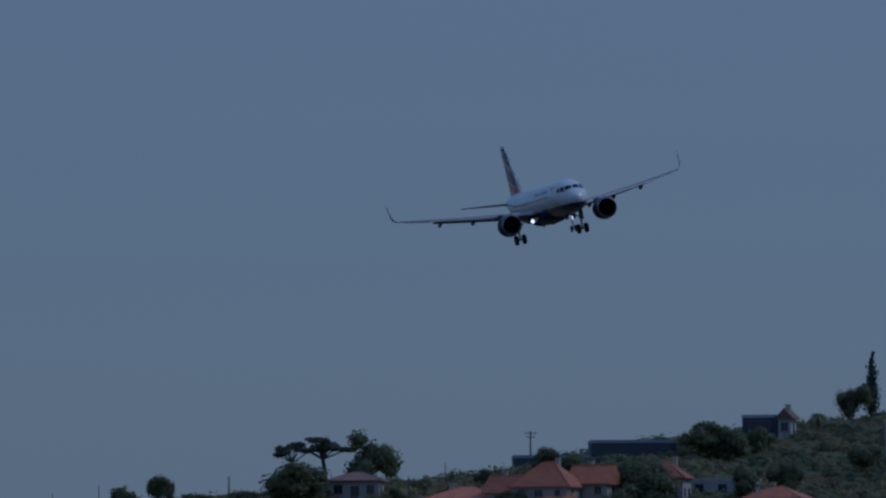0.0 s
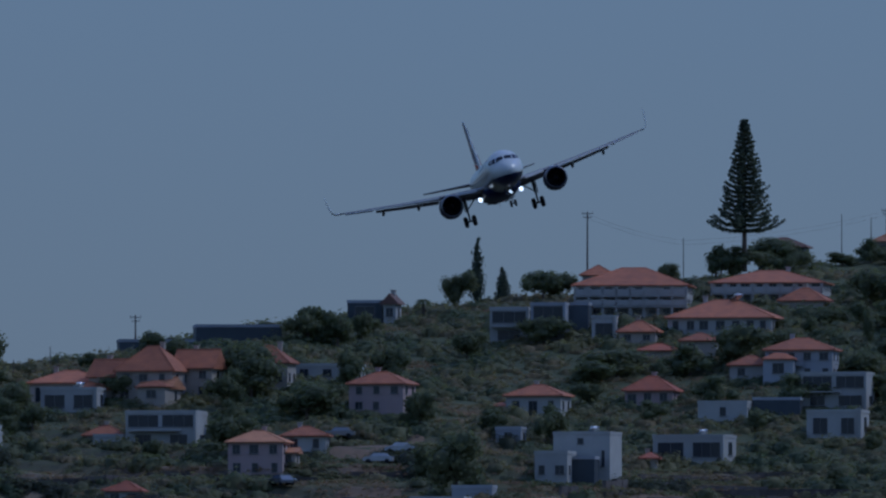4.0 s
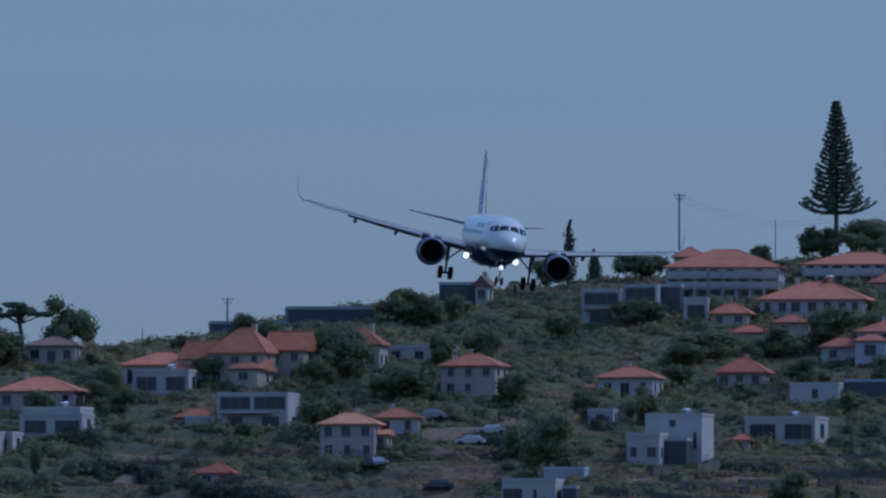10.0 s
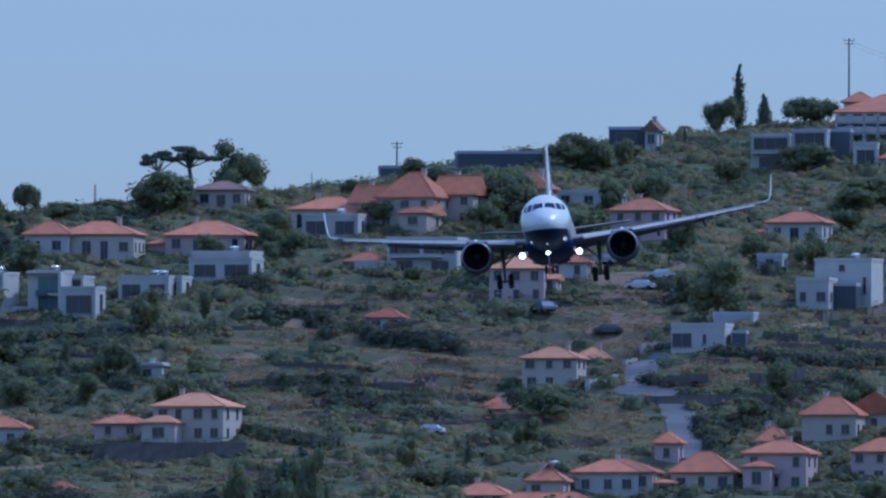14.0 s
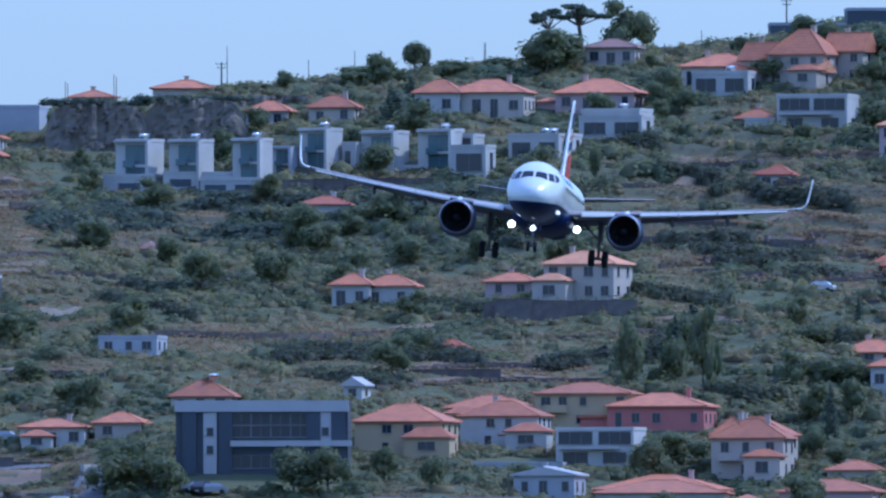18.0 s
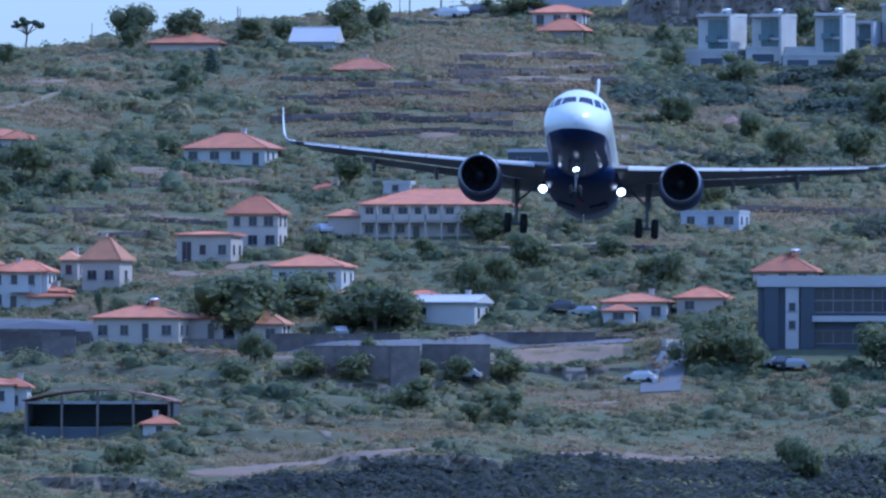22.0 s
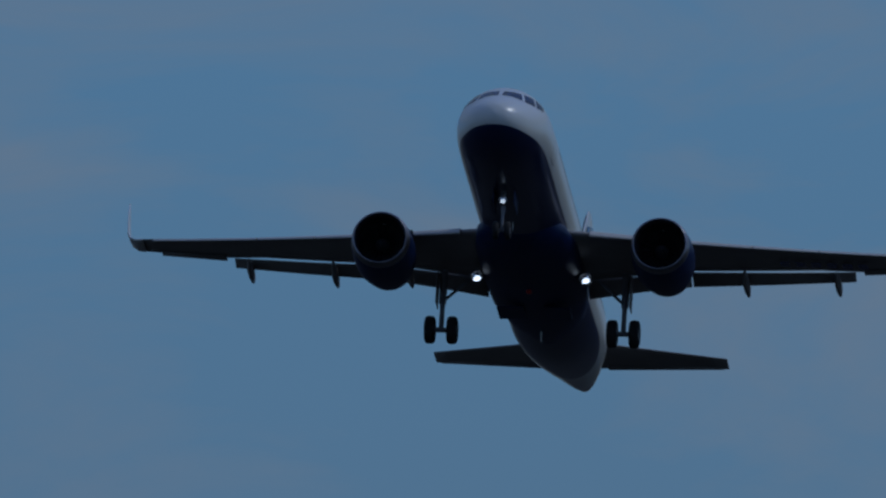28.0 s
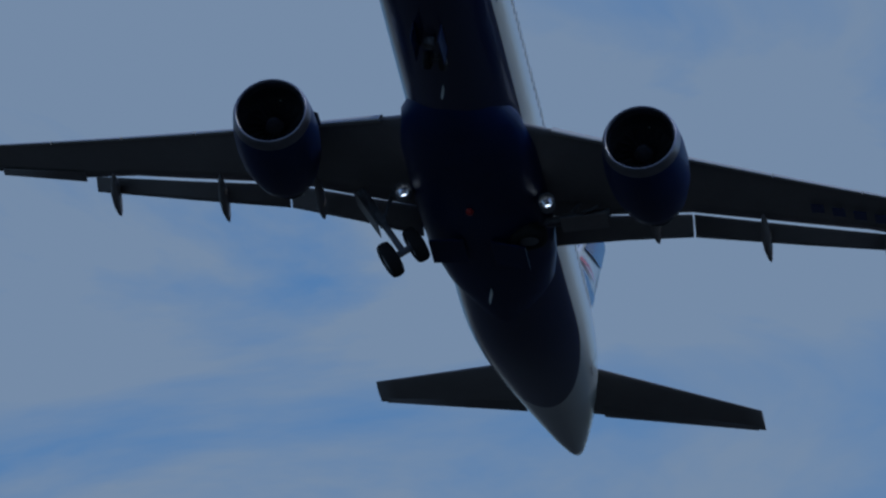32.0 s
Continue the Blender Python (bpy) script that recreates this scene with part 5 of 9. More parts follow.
def make_airliner():
    jet = tagged(new("airliner"), "white twin-engine airliner with navy belly, landing gear down", "airplane")

    bm = bmesh.new()
    stations = sorted({b[0] for b in BODY} | {0.2, 0.55, 1.1, 1.7, 2.3, 2.9, 3.7, 4.8, 6.1} | {8 + 1.0 * i for i in range(29)})
    loft(bm, [[skin(s, 360 * i / 56) for i in range(56)] for s in stations])
    part("fuselage", bm, BODY_PAINT, jet, "gloss white body with a navy belly", smooth=True)

    bm = bmesh.new()      # the swelling where wing meets body
    fair = [(9.6, 0.3, -1.9), (10.4, 1.3, -2.2), (11.6, 1.85, -2.42), (13.5, 2.12, -2.55), (17, 2.15, -2.58), (19.5, 2.05, -2.5), (21.5, 1.7, -2.32), (23.3, 0.9, -2.1), (24, 0.2, -1.95)]
    loft(bm, [[(w * math.sin(2 * math.pi * i / 32), NOSE - s, -1.25 + ((low + 1.25) * -math.cos(2 * math.pi * i / 32) if math.cos(2 * math.pi * i / 32) < 0 else 0.55 * math.cos(2 * math.pi * i / 32)) * (1 if math.cos(2 * math.pi * i / 32) >= 0 else 1)) for i in range(32)] for s, w, low in fair])
    part("belly_fairing", bm, NAVY, jet, "navy belly fairing", smooth=True)

    # flight deck windows: two in front, two on each side
    for side in (1, -1):
        for a, b, c, d in (((1.48, 3), (2.10, 3), (2.28, 27), (1.64, 37)), ((1.72, 41), (2.34, 30), (2.72, 42), (2.14, 55)), ((2.24, 58), (2.82, 45), (3.3, 56), (2.9, 64))):
            bm = bmesh.new()
            skin_patch(bm, [(p[0], side * p[1]) for p in (a, b, c, d)], 0.012)
            part("cockpit_window", bm, COCKPIT_GLASS, jet, "dark cockpit window pane", smooth=True)
    # cabin windows and doors
    bm = bmesh.new()
    pane = None
    for side in (1, -1):
        for k in range(38):
            s = 6.6 + k * 0.533
            bm = bmesh.new()
            skin_patch(bm, [(s, side * 84), (s, side * 75), (s + 0.24, side * 75), (s + 0.24, side * 84)], 0.008, 2, 2)
            part("cabin_window", bm, COCKPIT_GLASS, jet)
        for s in (4.7, 29.6):
            bm = bmesh.new()
            for u, v in (((s, 110), (s + 0.04, 58)), ((s + 0.82, 110), (s + 0.86, 58)), ((s, 60), (s + 0.86, 58)), ((s, 110), (s + 0.86, 108.5))):
                skin_patch(bm, [(u[0], side * u[1]), (u[0], side * v[1]), (v[0], side * v[1]), (v[0], side * u[1])], 0.01, 2, 6)
            part("cabin_door", bm, GEAR_PAINT, jet, "outlined cabin door")
        # the maker's marks as plain bars and a ribbon
        for k in range(12):
            s = 7.6 + k * 0.62 + (0.5 if k > 6 else 0)
            bm = bmesh.new()
            skin_patch(bm, [(s, side * 66), (s, side * 53), (s + 0.4, side * 53), (s + 0.4, side * 66)], 0.01, 2, 3)
            part("lettering_bar", bm, BLUE_PAINT, jet, "dark blue bar of lettering")
        bm = bmesh.new()
        skin_patch(bm, [(4.4, side * 52), (4.3, side * 46), (7.3, side * 44), (7.0, side * 48)], 0.012, 10, 3)
        part("ribbon_mark", bm, RED_PAINT, jet, "red ribbon stripe")
        bm = bmesh.new()
        skin_patch(bm, [(5.4, side * 58), (5.0, side * 53), (7.2, side * 49), (6.8, side * 52)], 0.012, 10, 3)
        part("ribbon_mark", bm, BLUE_PAINT, jet, "blue ribbon stripe")

    for side in (1, -1):
        bm = bmesh.new()
        xs = [1.2, 1.98, 3, 4.2, 5.3, 6.38, 8, 9.8, 11.6, 13.4, 15, 16.3, 16.9]
        loft(bm, [foil(side * x, wing_lead(x), wing_chord(x) * (0.87 if x < 13.3 else 1), wing_height(x), 0.13 - 0.002 * x, 0.035 - 0.003 * x) for x in xs])
        part("wing", bm, WING_GREY, jet, "grey swept wing", smooth=True)
        # the raised wing tip
        bm = bmesh.new()
        z0, rings = wing_height(16.9), []
        for x, up, lead, chord in ((16.9, 0, 0, 1.55), (17.25, 0.07, 0.25, 1.42), (17.52, 0.28, 0.55, 1.25), (17.66, 0.62, 0.85, 1.08), (17.74, 1.2, 1.25, 0.9), (17.80, 1.8, 1.65, 0.68), (17.84, 2.3, 2.0, 0.45)):
            lean = min(up / 0.6, 1)
            ring = []
            for px, py, pz in foil(0, wing_lead(16.9) - lead, chord, 0, 0.15, 0, False, 0):
                ring.append((side * (x - pz * lean), py, z0 + up + pz * (1 - lean)))
            rings.append(ring)
        loft(bm, rings)
        part("wing_tip_fence", bm, WHITE_PAINT, jet, "white upturned wing tip", smooth=True)
        # slats along the leading edge, let down a little
        for x0, x1 in ((2.7, 4.9), (6.6, 9.1), (9.15, 11.7), (11.75, 14.2), (14.25, 16.4)):
            bm = bmesh.new()
            loft(bm, [foil(side * x, wing_lead(x) + 0.28, wing_chord(x) * 0.17, wing_height(x) - 0.16, 0.32, -0.35, False, 0.05) for x in (x0, x0 + 0.02, (x0 + x1) / 2, x1 - 0.02, x1)])
            part("slat", bm, WING_LIGHT, jet, "pale leading edge slat", smooth=True)
        # flaps, run out behind the wing and turned down
        for x0, x1 in ((2.1, 6.36), (6.42, 13.0)):
            bm = bmesh.new()
            loft(bm, [foil(side * x, wing_lead(x) - wing_chord(x) * 0.89, wing_chord(x) * (0.195 if x > 6.3 else 0.165) + 0.1, wing_height(x) - 0.08, 0.16, 0.40, False, 0.03) for x in (x0, (x0 + x1) / 2, x1)])
            part("flap", bm, WING_GREY, jet, "lowered grey flap", smooth=True)
        bm = bmesh.new()
        loft(bm, [foil(side * x, wing_lead(x) - wing_chord(x) * 0.80, wing_chord(x) * 0.22, wing_height(x) - 0.055, 0.12, 0.1, False, 0) for x in (13.35, 16.2)])
        part("aileron", bm, WING_GREY, jet, "grey aileron", smooth=True)
        # canoe-shaped covers of the flap tracks
        for x, long in ((5.3, 2.2), (8.6, 2.6), (12.3, 2.3)):
            y0, z0 = wing_lead(x) - wing_chord(x) * 0.62, wing_height(x) - 0.30
            bm = bmesh.new()
            loft(bm, [[(side * x + 0.15 * k * math.sin(a), y0 - long * u, z0 - 0.24 * u - 0.07 * k + 0.26 * k * math.cos(a)) for a in [2 * math.pi * i / 12 for i in range(12)]] for u, k in ((0, 0.1), (0.12, 0.6), (0.35, 1), (0.65, 0.9), (0.88, 0.5), (1, 0.06))])
            part("flap_track_fairing", bm, WING_GREY, jet, "pointed flap track cover", smooth=True)

        # engine
        ex, ey, ez = side * 5.80, 5.80, -1.93
        bm = bmesh.new()
        lathe(bm, [(0.0, 1.13), (-0.35, 1.22), (-0.9, 1.28), (-1.7, 1.30), (-2.6, 1.24), (-3.4, 1.06), (-3.75, 0.97), (-3.7, 0.93), (-2.9, 0.91)], 40, (ex, ey, ez))
        nacelle = part("engine", bm, NAVY, jet, "navy engine cowl", smooth=True)
        bm = bmesh.new()
        lathe(bm, [(-0.35, 1.222), (-0.12, 1.185), (-0.02, 1.14), (0.035, 1.10), (0.025, 1.075), (-0.1, 1.04), (-0.3, 1.01)], 40, (ex, ey, ez))
        part("inlet_lip", bm, BARE, nacelle, "bright metal inlet lip", smooth=True)
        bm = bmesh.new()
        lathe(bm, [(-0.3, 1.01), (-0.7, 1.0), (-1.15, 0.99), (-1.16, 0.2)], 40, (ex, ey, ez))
        part("inlet_duct", bm, DUCT, nacelle, "inlet duct painted near black for its shade", smooth=True)
        for k in range(18):
            bm = bmesh.new()
            a = 2 * math.pi * k / 18
            row = []
            for r, tw, wd in ((0.3, 0.5, 0.1), (0.62, 0.85, 0.13), (0.94, 1.1, 0.17)):
                for e in (-1, 1):
                    da = e * wd / r * math.sin(tw) * 0.9
                    row.append(bm.verts.new((ex + r * math.sin(a + da), ey - 1.0 + e * wd * math.cos(tw), ez + r * math.cos(a + da))))
            for i in (0, 2):
                bm.faces.new((row[i], row[i + 1], row[i + 3], row[i + 2]))
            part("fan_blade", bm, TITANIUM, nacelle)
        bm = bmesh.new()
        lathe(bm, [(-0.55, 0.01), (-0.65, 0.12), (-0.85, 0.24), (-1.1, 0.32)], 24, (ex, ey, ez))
        part("spinner", bm, DUCT, nacelle, "spinner painted near black for the inlet shade", smooth=True)
        bm = bmesh.new()
        lathe(bm, [(-2.6, 0.74), (-3.7, 0.68), (-4.6, 0.54), (-4.6, 0.47), (-4.2, 0.38), (-5.1, 0.2), (-5.4, 0.02)], 28, (ex, ey, ez))
        part("exhaust_nozzle", bm, TITANIUM, nacelle, "dull metal exhaust cone", smooth=True)
        bm = bmesh.new()
        loft(bm, [[(ex + 0.2 * k * math.sin(a), ey - s, z + h * math.cos(a)) for a in [2 * math.pi * i / 12 for i in range(12)]] for s, k, z, h in ((0.5, 0.1, ez + 1.15, 0.06), (1.2, 0.8, ez + 1.2, 0.24), (2.6, 1, ez + 1.15, 0.42), (4.0, 1, ez + 0.98, 0.45), (5.6, 0.7, ez + 0.86, 0.28), (6.6, 0.15, ez + 0.82, 0.08))])
        part("pylon", bm, WHITE_PAINT, jet, "white engine pylon", smooth=True)
        for e in (-side,):
            bm = bmesh.new()
            loft(bm, [[(ex + e * (0.95 + 0.16 * v), ey - 1.3 - 0.35 * v - u, ez + 0.82 + 0.14 * v + w) for u, w in ((0, 0), (1.1 - 0.4 * v, 0.03), (1.1 - 0.4 * v, -0.03))] for v in (0, 1)])
            part("nacelle_strake", bm, NAVY, nacelle, "navy cowl strake")

        # tailplane
        bm = bmesh.new()
        loft(bm, [foil(side * x, -14.25 - (x - 0.5) * 0.60, 3.35 - (x - 0.5) * 0.36, 0.92 + (x - 0.5) * 0.105, 0.10, 0.0, False, 0) for x in (0.3, 1.2, 2.6, 4.2, 5.6, 6.22)])
        stab = part("tailplane", bm, WING_GREY, jet, "grey tailplane", smooth=True)
        bm = bmesh.new()
        loft(bm, [foil(side * x, -14.25 - (x - 0.5) * 0.60 - 0.70 * (3.35 - (x - 0.5) * 0.36), 0.32 * (3.35 - (x - 0.5) * 0.36), 0.925 + (x - 0.5) * 0.105, 0.11, 0.05, False, 0) for x in (1.25, 6.0)])
        part("elevator", bm, WING_GREY, stab, "grey elevator", smooth=True)

        # landing lamp at the wing root, lit
        lit_lamp("landing_lamp", (side * 2.27, 0.95, -1.86), 0.25, jet, "bright white landing lamp")
        bm = bmesh.new()
        rod(bm, (side * 2.27, 0.62, -1.3), (side * 2.27, 0.62, -1.86), 0.05)
        part("lamp_bracket", bm, GEAR_PAINT, jet)
        # antenna fins and the underwing code as plain bars
    for s in (8.5, 20.5):
        bm = bmesh.new()
        loft(bm, [foil(0, NOSE - s - 0.1 * k, 0.45 - 0.2 * k, -2.0 - 0.42 * k - (0.5 if s > 10 else 0), 0.12, 0, True, 0) for k in (0, 1)])
        part("blade_antenna", bm, WHITE_PAINT, jet, "small white blade antenna")
    for k in range(6):
        bm = bmesh.new()
        x = -10.1 - k * 0.62
        block(bm, x, x - 0.4, wing_lead(-x) - 1.45, wing_lead(-x) - 0.95, wing_height(-x) - 0.255 + 0.012 * k, wing_height(-x) - 0.235 + 0.012 * k)
        part("code_bar", bm, BLUE_PAINT, jet, "dark bar of lettering")

    bm = bmesh.new()
    loft(bm, [foil(0, lead, chord, z, 0.105, 0, True, 0) for z, lead, chord in ((1.7, -11.4, 7.0), (2.2, -12.25, 6.1), (3.2, -13.2, 5.3), (4.8, -14.6, 4.2), (6.4, -16.0, 3.1), (7.6, -17.05, 2.25), (7.92, -17.4, 1.8), (7.98, -17.8, 1.2))])
    fin = part("tail_fin", bm, WHITE_PAINT, jet, "tail fin in red, white and blue", smooth=True)
    for side in (1, -1):     # flag-like bands on the fin
        port = ((RED_PAINT, 1.9, 4.3), (BLUE_PAINT, 4.6, 5.3), (RED_PAINT, 5.5, 5.75), (BLUE_PAINT, 6.2, 7.4))
        # starboard bands hold more blue, partly painted in for the shade there
        starboard = ((RED_PAINT, 1.9, 3.1), (BLUE_PAINT, 3.2, 5.2), (RED_PAINT, 5.3, 5.55), (BLUE_PAINT, 5.65, 8.3))
        for mat, low, high in starboard if side > 0 else port:
            bm = bmesh.new()
            grid = []
            for i in range(9):
                u = 0.06 + 0.9 * i / 8
                for z in (low + 1.3 * u - 0.5, high + 1.0 * u - 0.5):
                    z = min(max(z, 2.15), 7.7)
                    chord = np.interp(z, (2.2, 3.2, 4.8, 6.4, 7.6), (6.1, 5.3, 4.2, 3.1, 2.25))
                    lead = np.interp(z, (2.2, 3.2, 4.8, 6.4, 7.6), (-12.25, -13.2, -14.6, -16.0, -17.05))
                    half = 0.105 * chord * 0.62 * np.interp(u, (0, 0.05, 0.12, 0.25, 0.4, 0.6, 0.8, 1), (0, 0.42, 0.6, 0.78, 0.8, 0.6, 0.32, 0.03))
                    grid.append(bm.verts.new((side * (half + 0.02), lead - u * chord, z)))
            for i in range(8):
                bm.faces.new((grid[2 * i], grid[2 * i + 1], grid[2 * i + 3], grid[2 * i + 2]))
            part("fin_band", bm, mat, fin, "painted flag band", smooth=True)

    # landing gear: each leg is a part that folds, its wheels go with it
    legs = {}
    for name, side in (("right", 1), ("left", -1)):
        bm = bmesh.new()
        rod(bm, (0, 0, 0.2), (0, -0.05, -1.25), 0.17, 0.15, 12)
        rod(bm, (0, -0.05, -1.2), (0, -0.1, -2.35), 0.105, 0.105, 12)
        rod(bm, (-0.62, -0.1, -2.38), (0.62, -0.1, -2.38), 0.11, 0.11, 10)
        rod(bm, (-side * 1.15, 0, -0.1), (0, -0.04, -1.15), 0.075, 0.065, 8)
        rod(bm, (0, -0.35, -1.15), (0, -0.42, -1.75), 0.05, 0.05, 6)
        rod(bm, (0, -0.42, -1.75), (0, -0.1, -2.3), 0.05, 0.05, 6)
        rod(bm, (0, 0.5, -0.1), (0, 0.0, -0.9), 0.06, 0.05, 6)
        leg = part("main_gear_leg", bm, GEAR_PAINT, jet, "grey main gear leg", smooth=False)
        leg.matrix_basis = pose(side * 3.80, -0.35, -1.30)
        for e in (-1, 1):
            bm = bmesh.new()
            lathe_x = [(-0.2, 0.30), (-0.21, 0.46), (-0.18, 0.54), (-0.1, 0.58), (0, 0.585), (0.1, 0.58), (0.18, 0.54), (0.21, 0.46), (0.2, 0.30)]
            lathe(bm, lathe_x, 28)
            bmesh.ops.transform(bm, matrix=Matrix.Translation((e * 0.465, -0.1, -2.38)) @ Matrix.Rotation(radians(90), 4, "Z"), verts=bm.verts)
            part("tyre", bm, RUBBER, leg, "black tyre", smooth=True)
            bm = bmesh.new()
            rod(bm, (e * 0.465 - 0.17, -0.1, -2.38), (e * 0.465 + 0.17, -0.1, -2.38), 0.31, 0.31, 20)
            part("wheel_hub", bm, GEAR_PAINT, leg, "grey wheel hub")
        bm = bmesh.new()
        block(bm, side * 0.22, side * 0.26, -0.45, 0.45, -1.35, 0.1, 0.015)
        part("gear_door", bm, WING_GREY, leg, "grey leg door")
        legs[name] = leg
    bm = bmesh.new()
    rod(bm, (0, 0, 0.2), (0, 0.02, -1.1), 0.10, 0.09, 10)
    rod(bm, (0, 0.02, -1.05), (0, 0.06, -1.85), 0.06, 0.06, 10)
    rod(bm, (-0.33, 0.06, -1.85), (0.33, 0.06, -1.85), 0.06, 0.06, 8)
    rod(bm, (0, -0.9, 0.1), (0, 0, -0.85), 0.05, 0.05, 8)
    nose_leg = part("nose_gear_leg", bm, GEAR_PAINT, jet, "grey nose gear leg")
    nose_leg.matrix_basis = pose(0, 11.93, -1.92)
    for e in (-1, 1):
        bm = bmesh.new()
        lathe(bm, [(-0.11, 0.2), (-0.11, 0.32), (-0.07, 0.37), (0, 0.38), (0.07, 0.37), (0.11, 0.32), (0.11, 0.2)], 22)
        bmesh.ops.transform(bm, matrix=Matrix.Translation((e * 0.25, 0.06, -1.85)) @ Matrix.Rotation(radians(90), 4, "Z"), verts=bm.verts)
        part("tyre", bm, RUBBER, nose_leg, "black nose tyre", smooth=True)
        bm = bmesh.new()
        rod(bm, (e * 0.25 - 0.09, 0.06, -1.85), (e * 0.25 + 0.09, 0.06, -1.85), 0.21, 0.21, 16)
        part("wheel_hub", bm, GEAR_PAINT, nose_leg)
        bm = bmesh.new()
        block(bm, e * 0.42, e * 0.45, -1.2, 0.25, -0.62, -0.02, 0.01)
        part("nose_gear_door", bm, NAVY, jet, "open navy gear door", m=pose(0, 11.93, -1.98))
    lit_lamp("taxi_lamp", (0, 0.2, -0.62), 0.17, nose_leg, "bright white taxi lamp")
    bm = bmesh.new()
    bmesh.ops.create_uvsphere(bm, u_segments=14, v_segments=8, radius=0.13, matrix=Matrix.LocRotScale((0, 1.5, -2.6), None, (1, 1.3, 0.9)))
    part("beacon", bm, RED_GLOW, jet, "red beacon lens under the belly", smooth=True)
    legs["nose"] = nose_leg
    for name, side in (("right_door", 1), ("left_door", -1)):
        bm = bmesh.new()
        block(bm, 0.02 * side, 1.12 * side, -0.7, 0.7, -0.035, 0.02, 0.015)
        legs[name] = part("main_gear_door", bm, NAVY, jet, "navy belly gear door", m=pose(side * 0.42, -1.0, -2.60, 0, -side * 14))
    return jet, legs


airliner, gear_legs = make_airliner()


# ---- the houses on the hill: kind, place, width, depth, eaves, roof rise, turn, wall, roof, storeys, footing ----
house("flat", 16.76, 3421.69, 86.08, 9.05, 6.79, 2.41, 0.00, -9.6, WHITE_WALL, PAVING, 1, 0.7)
house("hip", 23.90, 3377.50, 80.47, 7.94, 6.41, 4.37, 1.75, -16.4, PINK_WALL, ORANGE_TILE, 2, 0.9)
house("hip", 26.89, 3378.30, 80.52, 3.90, 4.00, 1.91, 0.64, -10.6, PINK_WALL, ORANGE_TILE, 1, 0.7)
house("hip", 46.10, 3393.49, 80.46, 7.91, 6.39, 3.11, 1.60, -14.1, WHITE_WALL, ORANGE_TILE, 1, 0.8)
house("modern", -6.19, 3362.95, 75.36, 9.73, 7.30, 4.82, 0.00, -10.6, WHITE_WALL, PAVING, 2, 0.6)
house("modern", -19.68, 3389.37, 80.96, 8.17, 6.13, 3.35, 0.00, -10.6, WHITE_WALL, PAVING, 1, 0.8, heater=True)
house("hip", -14.96, 3367.51, 76.20, 5.29, 4.42, 1.19, 1.43, -7.5, CREAM_WALL, ORANGE_TILE, 1, 0.6)
house("hip", 6.48, 3328.40, 70.47, 7.66, 6.20, 5.09, 1.64, -10.2, PINK_WALL, PALE_TILE, 2, 0.9, wing=False)
house("hip", 13.07, 3341.79, 74.14, 6.04, 4.98, 2.59, 1.34, -6.4, WHITE_WALL, ORANGE_TILE, 1, 0.6)
house("flat", 41.79, 3361.30, 75.78, 3.61, 4.00, 2.37, 0.00, -11.7, GREY_WALL, PAVING, 1, 0.6)
house("hip", 60.95, 3472.65, 96.68, 16.34, 12.71, 4.65, 2.69, -4.8, WHITE_WALL, ORANGE_TILE, 3, 1.5)
house("hip", 56.41, 3508.30, 102.48, 4.35, 4.00, 1.48, 1.48, -6.3, WHITE_WALL, ORANGE_TILE, 1, 2.1)
house("hip", 81.12, 3483.61, 98.87, 16.24, 12.63, 3.19, 1.88, -7.0, WHITE_WALL, ORANGE_TILE, 2, 0.6)
house("hip", 85.77, 3472.91, 97.62, 6.36, 5.22, 1.63, 1.88, -12.4, CREAM_WALL, ORANGE_TILE, 1, 0.6)
house("hip", 73.89, 3456.18, 93.57, 15.09, 11.77, 2.68, 2.68, -9.7, WHITE_WALL, ORANGE_TILE, 1, 0.7, heater=True)
house("modern", 42.85, 3460.38, 92.62, 5.54, 4.15, 5.04, 0.00, -3.4, WHITE_WALL, PAVING, 2, 0.9)
house("modern", 48.58, 3456.30, 92.84, 5.10, 4.00, 5.36, 0.00, -8.0, GREY_WALL, PAVING, 2, 0.9)
house("flat", 52.98, 3459.30, 93.98, 2.88, 4.00, 4.31, 0.00, -8.2, DARK_WALL, PAVING, 1, 0.7)
house("modern", 56.39, 3451.30, 92.55, 3.53, 4.00, 3.65, 0.00, -4.2, WHITE_WALL, PAVING, 1, 0.6)
house("hip", 61.42, 3448.50, 92.15, 5.27, 4.40, 1.95, 1.62, -11.8, CREAM_WALL, ORANGE_TILE, 1, 0.6)
house("hip", 63.99, 3438.45, 89.95, 5.14, 4.31, 1.21, 1.05, -11.1, CREAM_WALL, RED_TILE, 1, 0.6)
house("hip", 69.94, 3436.43, 89.90, 5.09, 4.27, 2.59, 1.13, -9.2, CREAM_WALL, ORANGE_TILE, 1, 0.7)
house("hip", 83.83, 3412.12, 86.03, 9.60, 7.65, 4.49, 1.76, -8.6, GREY_WALL, ORANGE_TILE, 2, 0.7)
house("hip", 76.68, 3413.74, 86.10, 5.92, 4.89, 2.33, 1.36, -5.9, WHITE_WALL, ORANGE_TILE, 1, 0.8)
house("hip", 62.39, 3404.11, 82.32, 6.90, 5.62, 2.24, 2.08, -11.7, PINK_WALL, RED_TILE, 1, 0.6)
house("modern", 88.41, 3393.83, 81.60, 9.40, 7.05, 5.03, 0.00, -10.5, WHITE_WALL, PAVING, 2, 0.6)
house("modern", 96.57, 3398.30, 82.78, 4.08, 4.00, 3.20, 0.00, -7.4, WHITE_WALL, PAVING, 1, 0.6)
house("flat", 72.28, 3384.92, 79.49, 6.99, 5.24, 2.86, 0.00, -9.0, WHITE_WALL, PAVING, 1, 0.6)
